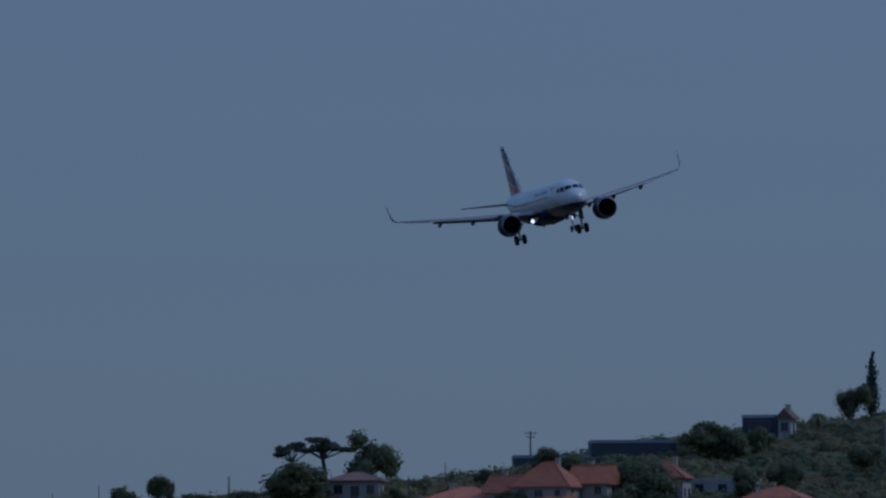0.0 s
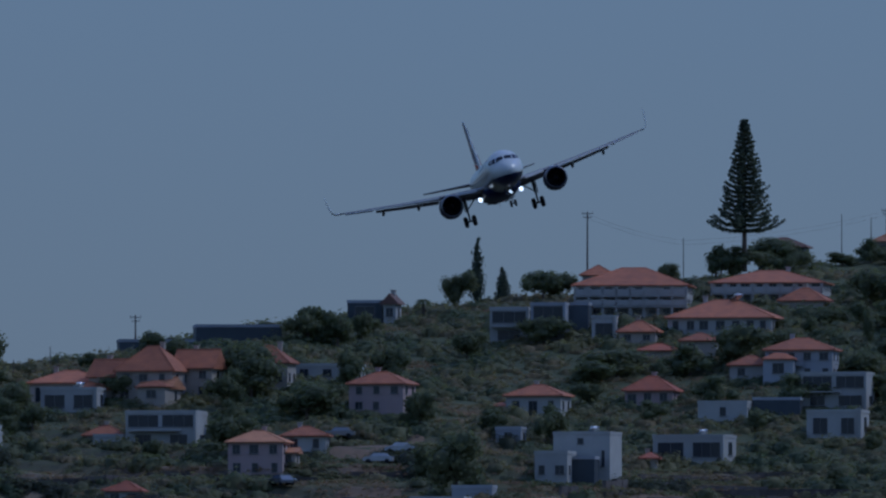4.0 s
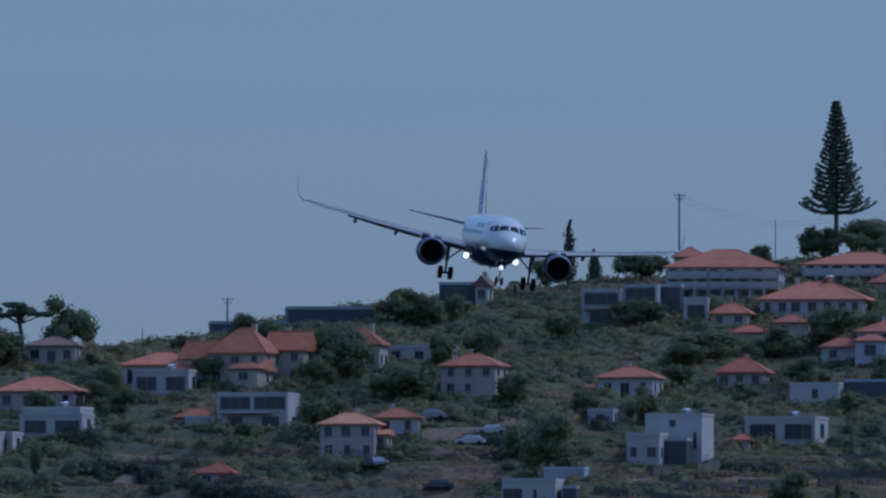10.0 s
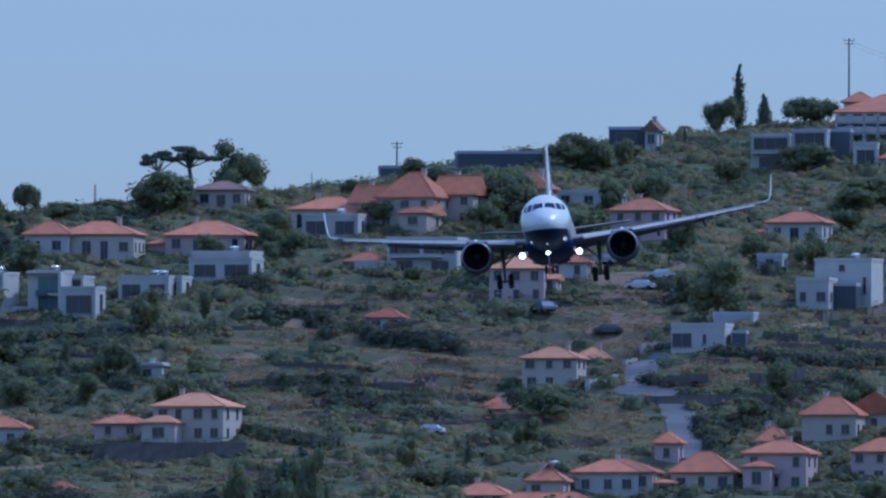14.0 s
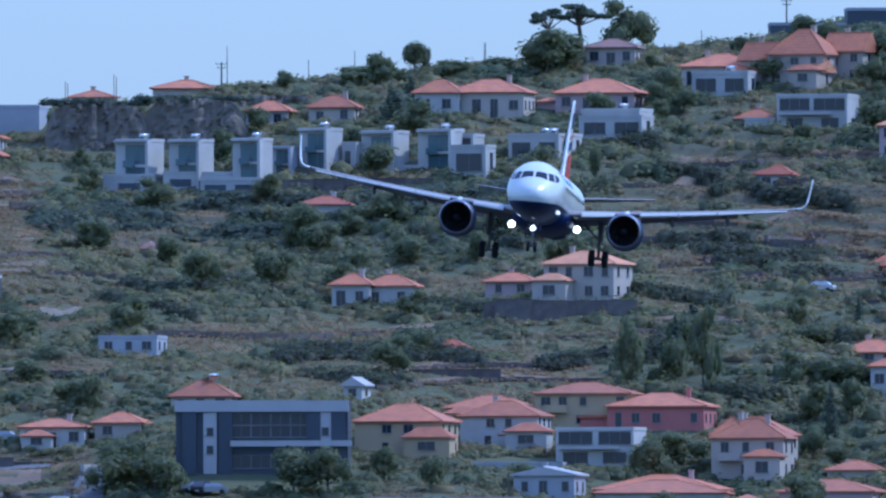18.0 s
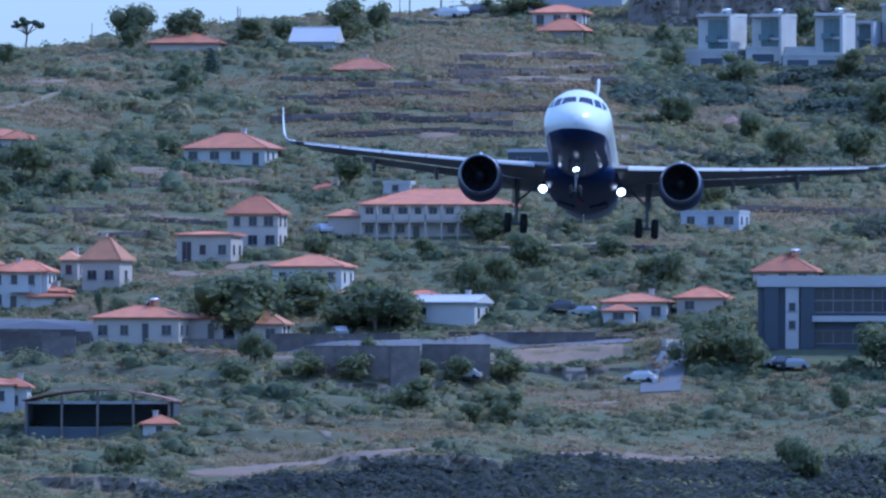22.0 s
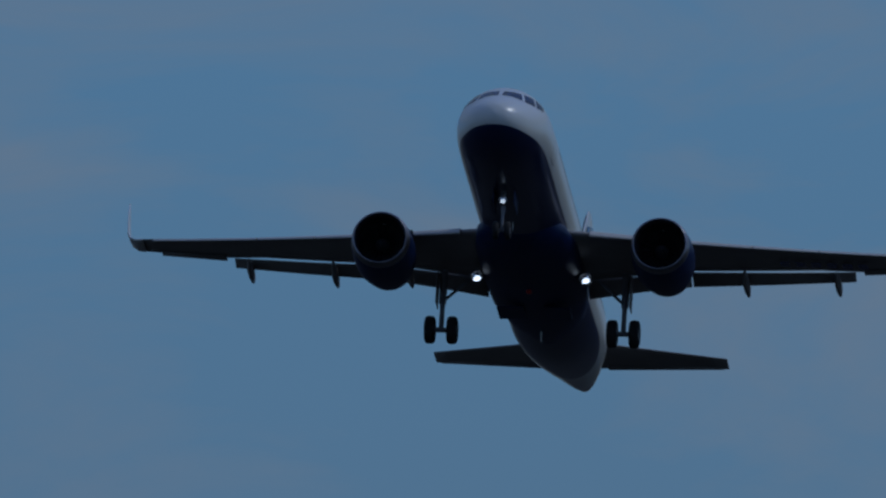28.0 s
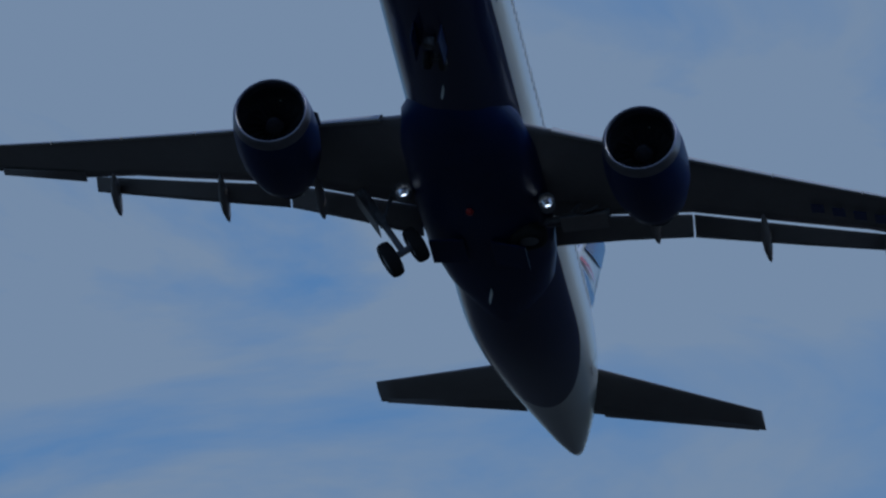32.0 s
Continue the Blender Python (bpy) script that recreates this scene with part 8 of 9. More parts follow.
contour_wall([(-27.7, 3238.0), (-21.9, 3240.0), (-16.1, 3243.0), (-10.2, 3247.0), (-4.4, 3257.0), (1.5, 3257.0), (7.4, 3254.0)], 0.62, STONE_WALL, "low dry-stone terrace wall along the slope")
contour_wall([(-17.0, 3230.0), (-10.5, 3233.0), (-4.1, 3234.0), (2.4, 3236.0), (8.9, 3235.0)], 0.66, STONE_WALL, "low dry-stone terrace wall along the slope")
contour_wall([(-59.0, 3284.0), (-52.1, 3283.0), (-45.1, 3286.0)], 0.87, STONE_WALL, "low dry-stone terrace wall along the slope")
contour_wall([(-200.2, 3211.0), (-194.4, 3216.0), (-188.1, 3212.0), (-181.9, 3210.0)], 0.58, STONE_WALL, "low dry-stone terrace wall along the slope")
contour_wall([(-189.7, 3227.0), (-183.7, 3225.0), (-177.7, 3223.0), (-171.6, 3219.0), (-165.7, 3219.0)], 0.72, STONE_WALL, "low dry-stone terrace wall along the slope")
contour_wall([(-183.4, 3183.0), (-177.6, 3187.0), (-171.8, 3190.0), (-165.8, 3191.0), (-159.8, 3191.0)], 0.63, STONE_WALL, "low dry-stone terrace wall along the slope")
contour_wall([(-192.6, 3174.0), (-186.8, 3173.0), (-181.0, 3173.0), (-175.3, 3176.0), (-169.7, 3180.0)], 1.03, STONE_WALL, "low dry-stone terrace wall along the slope")
contour_wall([(-156.5, 3347.0), (-149.7, 3349.0), (-142.8, 3347.0), (-136.0, 3347.0)], 0.6, STONE_WALL, "low dry-stone terrace wall along the slope")
contour_wall([(-131.9, 3246.0), (-125.6, 3243.0), (-119.6, 3246.0), (-113.8, 3253.0), (-107.8, 3257.0)], 0.68, STONE_WALL, "low dry-stone terrace wall along the slope")
contour_wall([(-127.5, 3233.0), (-122.1, 3229.0), (-116.8, 3231.0), (-111.7, 3236.0), (-106.4, 3240.0), (-101.1, 3241.0)], 0.57, STONE_WALL, "low dry-stone terrace wall along the slope")
contour_wall([(-135.8, 3307.0), (-130.0, 3312.0), (-124.2, 3320.0), (-118.3, 3325.0), (-112.3, 3326.0)], 1.05, STONE_WALL, "low dry-stone terrace wall along the slope")
contour_wall([(-136.8, 3293.0), (-131.2, 3298.0), (-125.6, 3305.0), (-120.1, 3314.0), (-114.4, 3320.0)], 1.02, STONE_WALL, "low dry-stone terrace wall along the slope")
contour_wall([(-63.9, 3141.0), (-58.2, 3148.0), (-52.3, 3155.0), (-46.5, 3160.0), (-40.6, 3162.0), (-34.6, 3163.0)], 0.7, STONE_WALL, "low dry-stone terrace wall along the slope")
contour_wall([(-131.4, 3163.0), (-126.1, 3159.0), (-120.7, 3155.0), (-115.4, 3152.0), (-110.1, 3149.0), (-104.8, 3145.0), (-99.5, 3144.0)], 1.04, STONE_WALL, "low dry-stone terrace wall along the slope")
contour_wall([(-99.7, 3172.0), (-93.9, 3176.0), (-88.2, 3179.0), (-82.4, 3182.0), (-76.6, 3186.0), (-70.9, 3192.0), (-65.0, 3196.0)], 0.94, STONE_WALL, "low dry-stone terrace wall along the slope")
contour_wall([(-100.9, 3059.0), (-100.9, 3072.0), (-100.5, 3085.0), (-98.8, 3089.0), (-97.5, 3092.0)], 0.6, WHITE_WALL, "white parapet wall beside the lane")
contour_wall([(15.4, 3261.0), (19.7, 3272.0), (22.9, 3285.0), (26.8, 3288.0)], 1.0, GREY_WALL, "grey parapet wall beside the lane")
contour_wall([(41.5, 3289.0), (47.5, 3287.0), (55.7, 3286.0), (61.5, 3289.0), (68.4, 3292.0)], 2.1, STONE_WALL, "tall dark dry-stone terrace wall")
contour_wall([(48.0, 3309.0), (52.6, 3313.0), (57.2, 3322.0), (69.2, 3330.0)], 1.7, STONE_WALL, "tall dark dry-stone terrace wall")
contour_wall([(48.8, 3299.0), (58.7, 3305.0), (68.8, 3308.0)], 1.3, STONE_WALL, "tall dark dry-stone terrace wall")
contour_wall([(26.6, 3258.0), (31.8, 3258.0), (37.6, 3259.0), (47.4, 3264.0)], 2.3, STONE_WALL, "tall dark dry-stone terrace wall")
contour_wall([(19.1, 3326.0), (25.4, 3327.0), (30.1, 3328.0)], 1.0, STONE_WALL, "tall dark dry-stone terrace wall")
tree("araucaria", 77.73, 3507.00, 104.48, 22.37, 11.14)
tree("cypress", 38.86, 3525.00, 99.92, 10.29, 3.3)
tree("round", 35.56, 3510.00, 99.00, 4.96, 3.80)
tree("cypress", 42.66, 3523.00, 100.02, 5.72, 2.82)
tree("round", 49.32, 3513.00, 100.56, 4.06, 6.61)
tree("round", 52.17, 3510.00, 101.46, 2.65, 3.30)
tree("round", 81.86, 3528.00, 104.41, 3.35, 5.81)
tree("round", 85.55, 3526.00, 104.52, 3.77, 5.81)
tree("round", 76.00, 3507.00, 103.16, 4.14, 4.13)
tree("round", 97.23, 3543.00, 106.53, 3.37, 4.17)
tree("round", 100.95, 3542.00, 106.50, 2.28, 5.00)
tree("round", 92.95, 3539.00, 105.99, 2.12, 5.00)
tree("round", 74.99, 3424.00, 88.23, 6.00, 8.86)
tree("round", 68.10, 3422.00, 86.88, 4.06, 7.25)
tree("round", 57.66, 3424.00, 86.76, 3.99, 9.67)
tree("round", 83.48, 3392.00, 82.00, 4.03, 7.18)
tree("round", 98.65, 3448.00, 94.07, 4.50, 8.92)
tree("round", 92.72, 3409.00, 86.03, 4.21, 7.22)
tree("round", 47.56, 3452.00, 92.16, 4.02, 7.31)
tree("round", 53.50, 3416.00, 84.95, 4.06, 8.04)
tree("round", 81.18, 3430.00, 90.17, 3.43, 4.84)
tree("round", 70.76, 3395.00, 82.06, 3.79, 6.39)
tree("round", 89.04, 3453.00, 94.84, 2.80, 5.69)
tree("round", 95.60, 3397.00, 82.94, 3.40, 6.39)
tree("palm", 30.79, 3494.00, 97.30, 2.75, 2.80)
tree("round", 73.58, 3506.00, 103.39, 3.89, 4.12)
tree("round", 82.88, 3533.00, 106.41, 3.74, 9.14)
tree("round", 77.73, 3507.00, 104.65, 3.06, 4.95)
tree("umbrella", -40.84, 3442.00, 87.56, 8.46, 10.53)
tree("round", -34.11, 3434.00, 87.13, 7.71, 6.63)
tree("umbrella", -45.52, 3459.00, 88.16, 7.19, 5.70)
tree("round", -31.87, 3453.00, 88.82, 5.40, 3.25)
tree("round", -43.98, 3422.00, 85.45, 5.59, 6.84)
tree("round", -62.41, 3417.00, 84.66, 4.22, 1.45)
tree("round", -30.12, 3421.00, 85.44, 2.29, 2.41)
tree("round", -63.95, 3416.00, 84.39, 4.78, 3.38)
tree("round", -82.10, 3408.00, 82.41, 2.85, 2.89)
tree("round", -71.21, 3413.00, 82.89, 2.93, 6.83)
tree("round", -66.39, 3413.00, 83.28, 2.37, 2.41)
tree("round", -84.70, 3406.00, 82.13, 1.16, 1.92)
tree("round", -51.61, 3419.00, 84.98, 2.37, 4.83)
tree("round", -45.10, 3414.00, 84.44, 6.22, 6.83)
tree("round", -57.93, 3412.00, 84.03, 2.61, 4.82)
tree("round", 4.49, 3411.00, 85.79, 5.42, 8.83)
tree("round", 33.54, 3305.00, 67.25, 8.37, 7.39)
tree("round", 9.25, 3238.00, 52.56, 5.15, 7.24)
tree("round", -6.26, 3185.00, 43.09, 2.82, 6.00)
tree("round", 37.65, 3509.00, 101.08, 3.48, 3.30)
tree("palm", 30.58, 3494.00, 97.33, 2.83, 2.47)
tree("round", -12.93, 3406.00, 84.94, 2.60, 4.41)
tree("round", 5.48, 3395.00, 83.01, 6.99, 7.99)
tree("round", -12.49, 3393.00, 82.62, 3.39, 4.39)
tree("round", 13.37, 3371.00, 79.23, 5.12, 8.72)
tree("round", 33.50, 3343.00, 73.01, 3.74, 7.47)
tree("round", 14.77, 3380.00, 80.96, 4.18, 7.16)
tree("round", 4.46, 3400.00, 83.82, 6.76, 8.00)
tree("round", -13.12, 3394.00, 82.87, 3.79, 6.79)
tree("round", 48.33, 3506.00, 100.03, 4.08, 5.77)
tree("cypress", 42.60, 3524.00, 99.74, 5.98, 2.99)
tree("round", 16.98, 3508.00, 95.97, 2.40, 3.30)
tree("round", 11.93, 3482.00, 94.83, 1.67, 4.92)
tree("round", 23.37, 3477.00, 94.70, 2.00, 4.09)
tree("round", 74.33, 3506.00, 103.79, 4.46, 4.12)
tree("umbrella", -197.81, 3342.00, 67.50, 6.50, 4.32)
tree("round", -198.82, 3305.00, 65.39, 3.70, 2.96)
tree("round", -181.68, 3317.00, 68.70, 6.05, 5.85)
tree("round", -174.64, 3317.00, 69.07, 5.12, 7.02)
tree("round", -165.24, 3320.00, 69.50, 3.32, 4.69)
tree("round", -161.14, 3321.00, 69.66, 3.40, 3.52)
tree("round", -152.22, 3323.00, 69.91, 6.06, 6.26)
tree("round", -148.09, 3327.00, 70.38, 5.05, 4.31)
tree("round", -129.43, 3362.00, 74.21, 3.52, 7.52)
tree("round", -134.30, 3365.00, 74.29, 2.18, 3.17)
tree("round", -138.57, 3106.00, 27.53, 5.68, 8.04)
tree("round", -134.54, 3106.00, 27.89, 4.95, 5.85)
tree("round", -142.64, 3107.00, 27.53, 4.59, 5.85)
tree("round", -156.29, 3116.00, 29.80, 5.33, 10.26)
tree("round", -158.75, 3121.00, 30.95, 3.50, 6.61)
tree("round", -136.94, 3108.00, 28.53, 4.95, 7.31)
tree("round", -142.11, 3109.00, 28.18, 4.95, 8.05)
tree("round", -134.87, 3111.00, 29.29, 3.86, 5.12)
tree("round", -109.58, 3143.00, 37.67, 3.16, 4.44)
tree("round", -43.72, 3418.00, 84.87, 5.83, 7.24)
tree("round", -96.06, 3069.00, 22.28, 5.98, 5.78)
tree("round", -88.69, 3064.00, 21.87, 5.25, 5.77)
tree("round", -93.62, 3072.00, 23.74, 5.26, 4.34)
tree("round", -72.82, 3064.00, 22.21, 5.97, 6.49)
tree("cypress", -4.39, 3119.00, 29.06, 8.27, 2.94)
tree("round", -31.17, 3157.00, 36.88, 8.37, 3.71)
tree("round", -24.88, 3161.00, 37.65, 6.15, 4.46)
tree("round", -24.78, 3099.00, 26.01, 4.58, 8.02)
tree("round", -68.47, 3063.00, 22.19, 5.97, 5.77)
tree("round", 9.94, 3096.00, 27.00, 12.58, 8.74)
tree("round", 17.27, 3104.00, 28.50, 11.16, 10.96)
tree("cypress", -30.73, 3161.00, 37.33, 6.89, 2.53)
tree("cypress", -24.85, 3171.00, 39.67, 7.66, 2.98)
tree("round", -2.46, 3156.00, 36.81, 3.91, 5.94)
tree("round", -6.14, 3133.00, 31.78, 5.36, 4.42)
tree("round", -27.95, 3081.00, 22.95, 6.72, 6.52)
tree("round", -42.27, 3068.00, 22.89, 3.45, 5.05)
tree("round", -95.36, 3080.00, 24.53, 5.27, 6.52)
tree("round", -90.68, 3069.00, 22.99, 5.25, 5.78)
tree("round", -55.17, 3063.00, 22.88, 4.52, 4.32)
tree("round", -21.11, 3147.00, 35.98, 10.57, 4.44)
tree("round", -30.89, 3163.00, 37.66, 7.64, 3.72)
tree("round", -145.41, 3055.00, 20.89, 3.79, 5.03)
tree("round", -138.93, 3055.00, 20.74, 3.94, 5.75)
tree("round", -126.26, 3062.00, 20.55, 3.80, 4.32)
tree("round", -130.82, 3059.00, 20.75, 3.22, 4.32)
tree("round", -120.32, 3067.00, 20.57, 4.17, 5.05)
tree("round", -197.44, 3051.00, 18.07, 5.94, 8.61)
tree("round", -155.76, 3096.00, 26.98, 8.21, 11.66)
tree("round", -148.92, 3121.00, 30.11, 5.34, 8.81)
tree("round", -139.55, 3109.00, 28.51, 5.32, 8.78)
tree("round", -126.54, 3169.00, 40.19, 4.67, 6.71)
utility_pole(54.79, 3508.00, 102.86, 10.44, True)
utility_pole(68.79, 3506.00, 103.61, 5.74, False)
utility_pole(-11.10, 3460.00, 91.60, 5.19, True)
utility_pole(93.02, 3548.00, 106.93, 7.29, False)
utility_pole(99.76, 3550.00, 109.50, 5.63, True)
utility_pole(97.45, 3551.00, 109.53, 4.29, False)
utility_pole(-90.27, 3404.00, 81.72, 6.95, False)
utility_pole(-91.07, 3404.00, 81.72, 4.71, True)
utility_pole(-78.96, 3414.00, 83.14, 3.83, False)
utility_pole(-61.98, 3413.00, 83.88, 4.64, False)
utility_pole(-105.64, 3393.00, 80.59, 3.52, False)
utility_pole(-112.95, 3406.00, 78.91, 4.57, False)
utility_pole(-72.60, 3425.00, 84.10, 4.42, False)
utility_pole(-54.29, 3435.00, 86.42, 3.45, False)
utility_pole(-23.22, 3437.00, 87.92, 3.78, False)
utility_pole(-28.41, 3429.00, 86.67, 2.96, False)
utility_pole(-54.11, 3436.00, 86.16, 3.79, False)
utility_pole(-204.97, 3311.00, 65.42, 3.42, False)
utility_pole(-202.12, 3313.00, 65.84, 3.42, False)
utility_pole(-188.45, 3337.00, 69.41, 3.44, False)
utility_pole(-167.22, 3319.00, 69.38, 5.14, False)
utility_pole(-207.82, 3309.00, 65.00, 2.64, False)
utility_pole(-169.55, 3317.00, 68.96, 4.44, False)
utility_pole(-144.74, 3349.00, 72.73, 4.48, False)
utility_pole(-140.74, 3361.00, 73.77, 5.44, False)
utility_pole(-146.04, 3348.00, 72.71, 5.58, False)
utility_pole(-232.09, 3306.00, 62.76, 5.71, False)
utility_pole(-219.42, 3307.00, 64.44, 4.19, False)
utility_pole(-204.81, 3312.00, 65.54, 3.42, False)
utility_pole(-167.74, 3329.00, 70.92, 4.06, False)
utility_pole(-207.89, 3310.00, 65.11, 2.64, False)
utility_pole(-144.75, 3351.00, 72.93, 4.40, False)
utility_pole(-141.03, 3364.00, 74.00, 5.37, False)
utility_pole(-112.57, 3384.00, 77.73, 5.48, False)
utility_pole(-105.99, 3393.00, 79.81, 4.63, False)
utility_pole(-167.10, 3323.00, 69.95, 4.60, False)
car(23.04, 3332.00, 72.62, 80, 0)
car(26.01, 3342.00, 74.30, 90, 0)
car(9.81, 3314.00, 69.19, 15, 1)
car(17.81, 3353.00, 76.65, 80, 1)
car(-5.97, 3225.00, 50.79, 75, 0)
car(-138.13, 3361.00, 74.11, 15, 0)
car(-140.15, 3358.00, 73.85, 90, 0)
car(-135.60, 3363.00, 74.32, -20, 2)
car(18.35, 3301.00, 65.82, 100, 2)
car(9.45, 3314.00, 69.20, 75, 2)
car(-102.78, 3061.00, 21.03, 75, 0)
car(-125.26, 3064.00, 21.41, 80, 0)
car(-84.56, 3067.00, 22.92, -20, 2)
car(-148.85, 3178.00, 41.34, 80, 1)
car(-143.28, 3105.00, 27.11, 15, 1)
car(-148.69, 3178.00, 41.36, 15, 0)
car(-207.06, 3154.00, 37.21, 80, 1)
car(-190.71, 3088.00, 24.10, 80, 2)
car(-187.55, 3084.00, 24.04, 80, 1)
car(-194.26, 3098.00, 24.96, 100, 0)
car(-114.63, 3111.00, 30.42, 80, 2)
car(-111.66, 3110.00, 29.80, 75, 1)
car(-83.38, 3066.00, 22.68, 90, 1)
car(-85.16, 3067.00, 22.90, 75, 0)


# ---- power lines along the ridge ----
def power_line(a, b, sag):
    """One slack cable as a thin round curve."""
    curve = bpy.data.curves.new("power_line", "CURVE")
    curve.dimensions, curve.bevel_depth, curve.bevel_resolution = "3D", 0.012, 1
    line = curve.splines.new("POLY")
    line.points.add(12)
    a, b = Vector(a), Vector(b)
    for i in range(13):
        line.points[i].co = (*(a.lerp(b, i / 12) - Vector((0, 0, sag * (1 - (i / 6 - 1) ** 2)))), 1)
    curve.materials.append(CABLE)
    tagged(new("power_line", curve), "thin sagging black power line", "cable", "power lines")


for dz in (0.35, 0.95):
    for a, b, sag in (((54.79, 3508.0, 113.3), (68.79, 3506.0, 109.35), 0.5), ((68.79, 3506.0, 109.35), (99.76, 3550.0, 115.1), 0.8)):
        power_line((a[0], a[1], a[2] - dz), (b[0], b[1], b[2] - dz), sag)


# ---- scrub and self-sown trees over the slopes ----
def clear_of(x, y, margin=0.0):
    i = (int(x // 12), int(y // 12))
    return not any((x - fx) ** 2 + (y - fy) ** 2 < (r + margin) ** 2 for a in (-1, 0, 1) for b in (-1, 0, 1) for fx, fy, r in CELLS.get((i[0] + a, i[1] + b), ()))


CELLS = {}
for fx, fy, fr in FOOT:
    CELLS.setdefault((int(fx // 12), int(fy // 12)), []).append((fx, fy, fr))


def scatter_trees(count):
    rnd = random.Random(11)
    made = 0
    while made < count:
        x, y = rnd.uniform(-262, 118), rnd.uniform(2975, 3510)
        h = rnd.uniform(2.6, 5.8)
        w = h * rnd.uniform(0.8, 1.3)
        if 1.02 * ground(x, y) + 1.5 > crest(x) or green_at(x, y) < 0.66 or not clear_of(x, y, w * 0.3) or not clear_of(x, y + 6, 0) :
            continue
        tree("round" if rnd.random() < 0.93 else "cypress", x, y, ground(x, y) - 0.2, h, w if rnd.random() < 0.93 else w * 0.35)
        made += 1


def scrub(name, count, reach, leaves, size, material, label, want, seed, area, along=(), around=(), tall=0.64, lines=(), need=(0.3, 0.75), brows=(), core=True, wide=0.7, gap=0.45):
    """Low growth in one object: each bush a loose heap of leaf plates."""
    rnd, rng = random.Random(seed), np.random.default_rng(seed)
    heaps, tries = [], 0
    while len(heaps) < count and tries < count * 12:
        tries += 1
        x, y = rnd.uniform(area[0], area[1]), rnd.uniform(area[2], area[3])
        g = green_at(x, y)
        if area is BELT and y > np.interp(x, (-160, -152, -136, -103, -73, -50), (2958, 2962, 2977, 3003, 3000, 2991)) + 3 * math.sin(x / 3):
            continue
        if (g if want else 1 - g) < rnd.uniform(*need) or not clear_of(x, y, -0.3):
            continue
        r = rnd.uniform(*reach)
        heaps.append((x, y, ground(x, y), r))
    for fx, fy, fr in around:
        for _ in range(int(5.0 * fr)):
            a = rnd.uniform(-3.4, 0.3)
            x, y = fx + math.cos(a) * fr * rnd.uniform(1.0, 1.7), fy + math.sin(a) * fr * rnd.uniform(1.0, 1.9)
            if clear_of(x, y, -0.6):
                heaps.append((x, y, ground(x, y), rnd.uniform(*reach)))
    for ax, ay, bx, by in along:
        for _ in range(9):
            u, up = rnd.random(), rnd.uniform(0.5, 2.6)
            x, y = ax + (bx - ax) * u, ay + (by - ay) * u + up
            heaps.append((x, y, ground(x, y), rnd.uniform(*reach)))
    for bx, by, bz, br in brows:
        heaps += [(bx + rnd.uniform(-br, br), by + rnd.uniform(-2.2, 2.5), bz + rnd.uniform(-0.3, 0.1), rnd.uniform(0.5, 1.5)) for _ in range(7)]
    for line in lines:
        for (ax, ay), (bx, by) in zip(line, line[1:]):
            for k in range(int(math.hypot(bx - ax, by - ay) / gap)):
                u = rnd.random()
                x, y = ax + (bx - ax) * u, ay + (by - ay) * u + rnd.uniform(-wide, wide)
                if wide > 1 and not clear_of(x, y, -0.5):
                    continue
                heaps.append((x, y, ground(x, y), rnd.uniform(*reach)))
    high = np.array([tall * rnd.uniform(0.7, 1.3) for _ in heaps])
    H = np.repeat(np.array(heaps), leaves, axis=0)
    n = len(H)
    p = rng.normal(size=(n, 3))
    p /= np.linalg.norm(p, axis=1)[:, None]
    p[:, 2] = np.abs(p[:, 2])
    p *= (rng.uniform(0.62, 1.0, n))[:, None]
    c = H[:, :3] + p * H[:, 3:4] * np.stack([np.full(n, 1.1), np.ones(n), np.repeat(high, leaves)], 1)
    way = p / np.linalg.norm(p, axis=1)[:, None] + rng.normal(size=(n, 3)) * 0.4 + np.array((0, 0, 0.8))
    way /= np.linalg.norm(way, axis=1)[:, None]
    a = np.cross(way, rng.normal(size=(n, 3)))
    a /= np.linalg.norm(a, axis=1)[:, None]
    b = np.cross(way, a)
    s = rng.uniform(0.6, 1.4, n)[:, None] * size * (0.6 + 0.4 * H[:, 3:4])
    leaf = np.zeros((n * 3, 3))
    for k, (u, v) in enumerate(((-1, -0.8), (1, -0.6), (0.1, 1.0))):
        leaf[k::3] = c + a * s * u + b * s * v
    # the dense inside of each bush: a lumpy low dome under its leaves
    heap = np.array(heaps)
    ring = np.arange(5) * 2 * math.pi / 5
    if not core:
        heap = heap[:0]
    dome = np.vstack([np.stack([np.cos(ring), np.sin(ring), np.full(5, -0.3)], 1), np.stack([0.78 * np.cos(ring + 0.4), 0.78 * np.sin(ring + 0.4), np.full(5, 0.42)], 1), [[0, 0, 0.66]]])
    lump = dome[None] * rng.uniform(0.7, 1.15, (len(heap), 11, 1)) * np.array((1.25, 1, 1))
    spin = rng.uniform(0, 6.28, len(heap))[:, None]
    lump = np.stack([lump[:, :, 0] * np.cos(spin) - lump[:, :, 1] * np.sin(spin), lump[:, :, 0] * np.sin(spin) + lump[:, :, 1] * np.cos(spin), lump[:, :, 2]], 2)
    lump[:, :, 2] *= high[:len(heap), None] / 0.64
    lump = (heap[:, None, :3] + lump * heap[:, None, 3:4] * 0.66).reshape(-1, 3)
    tri = np.array([t for i in range(5) for t in ((i, (i + 1) % 5, 5 + i), ((i + 1) % 5, 5 + (i + 1) % 5, 5 + i), (5 + i, 5 + (i + 1) % 5, 10))])
    corners = np.concatenate([np.arange(n * 3), (n * 3 + 11 * np.arange(len(heap))[:, None, None] + tri[None]).ravel()])
    verts, n = np.vstack([leaf, lump]), len(corners) // 3
    me = bpy.data.meshes.new(name)
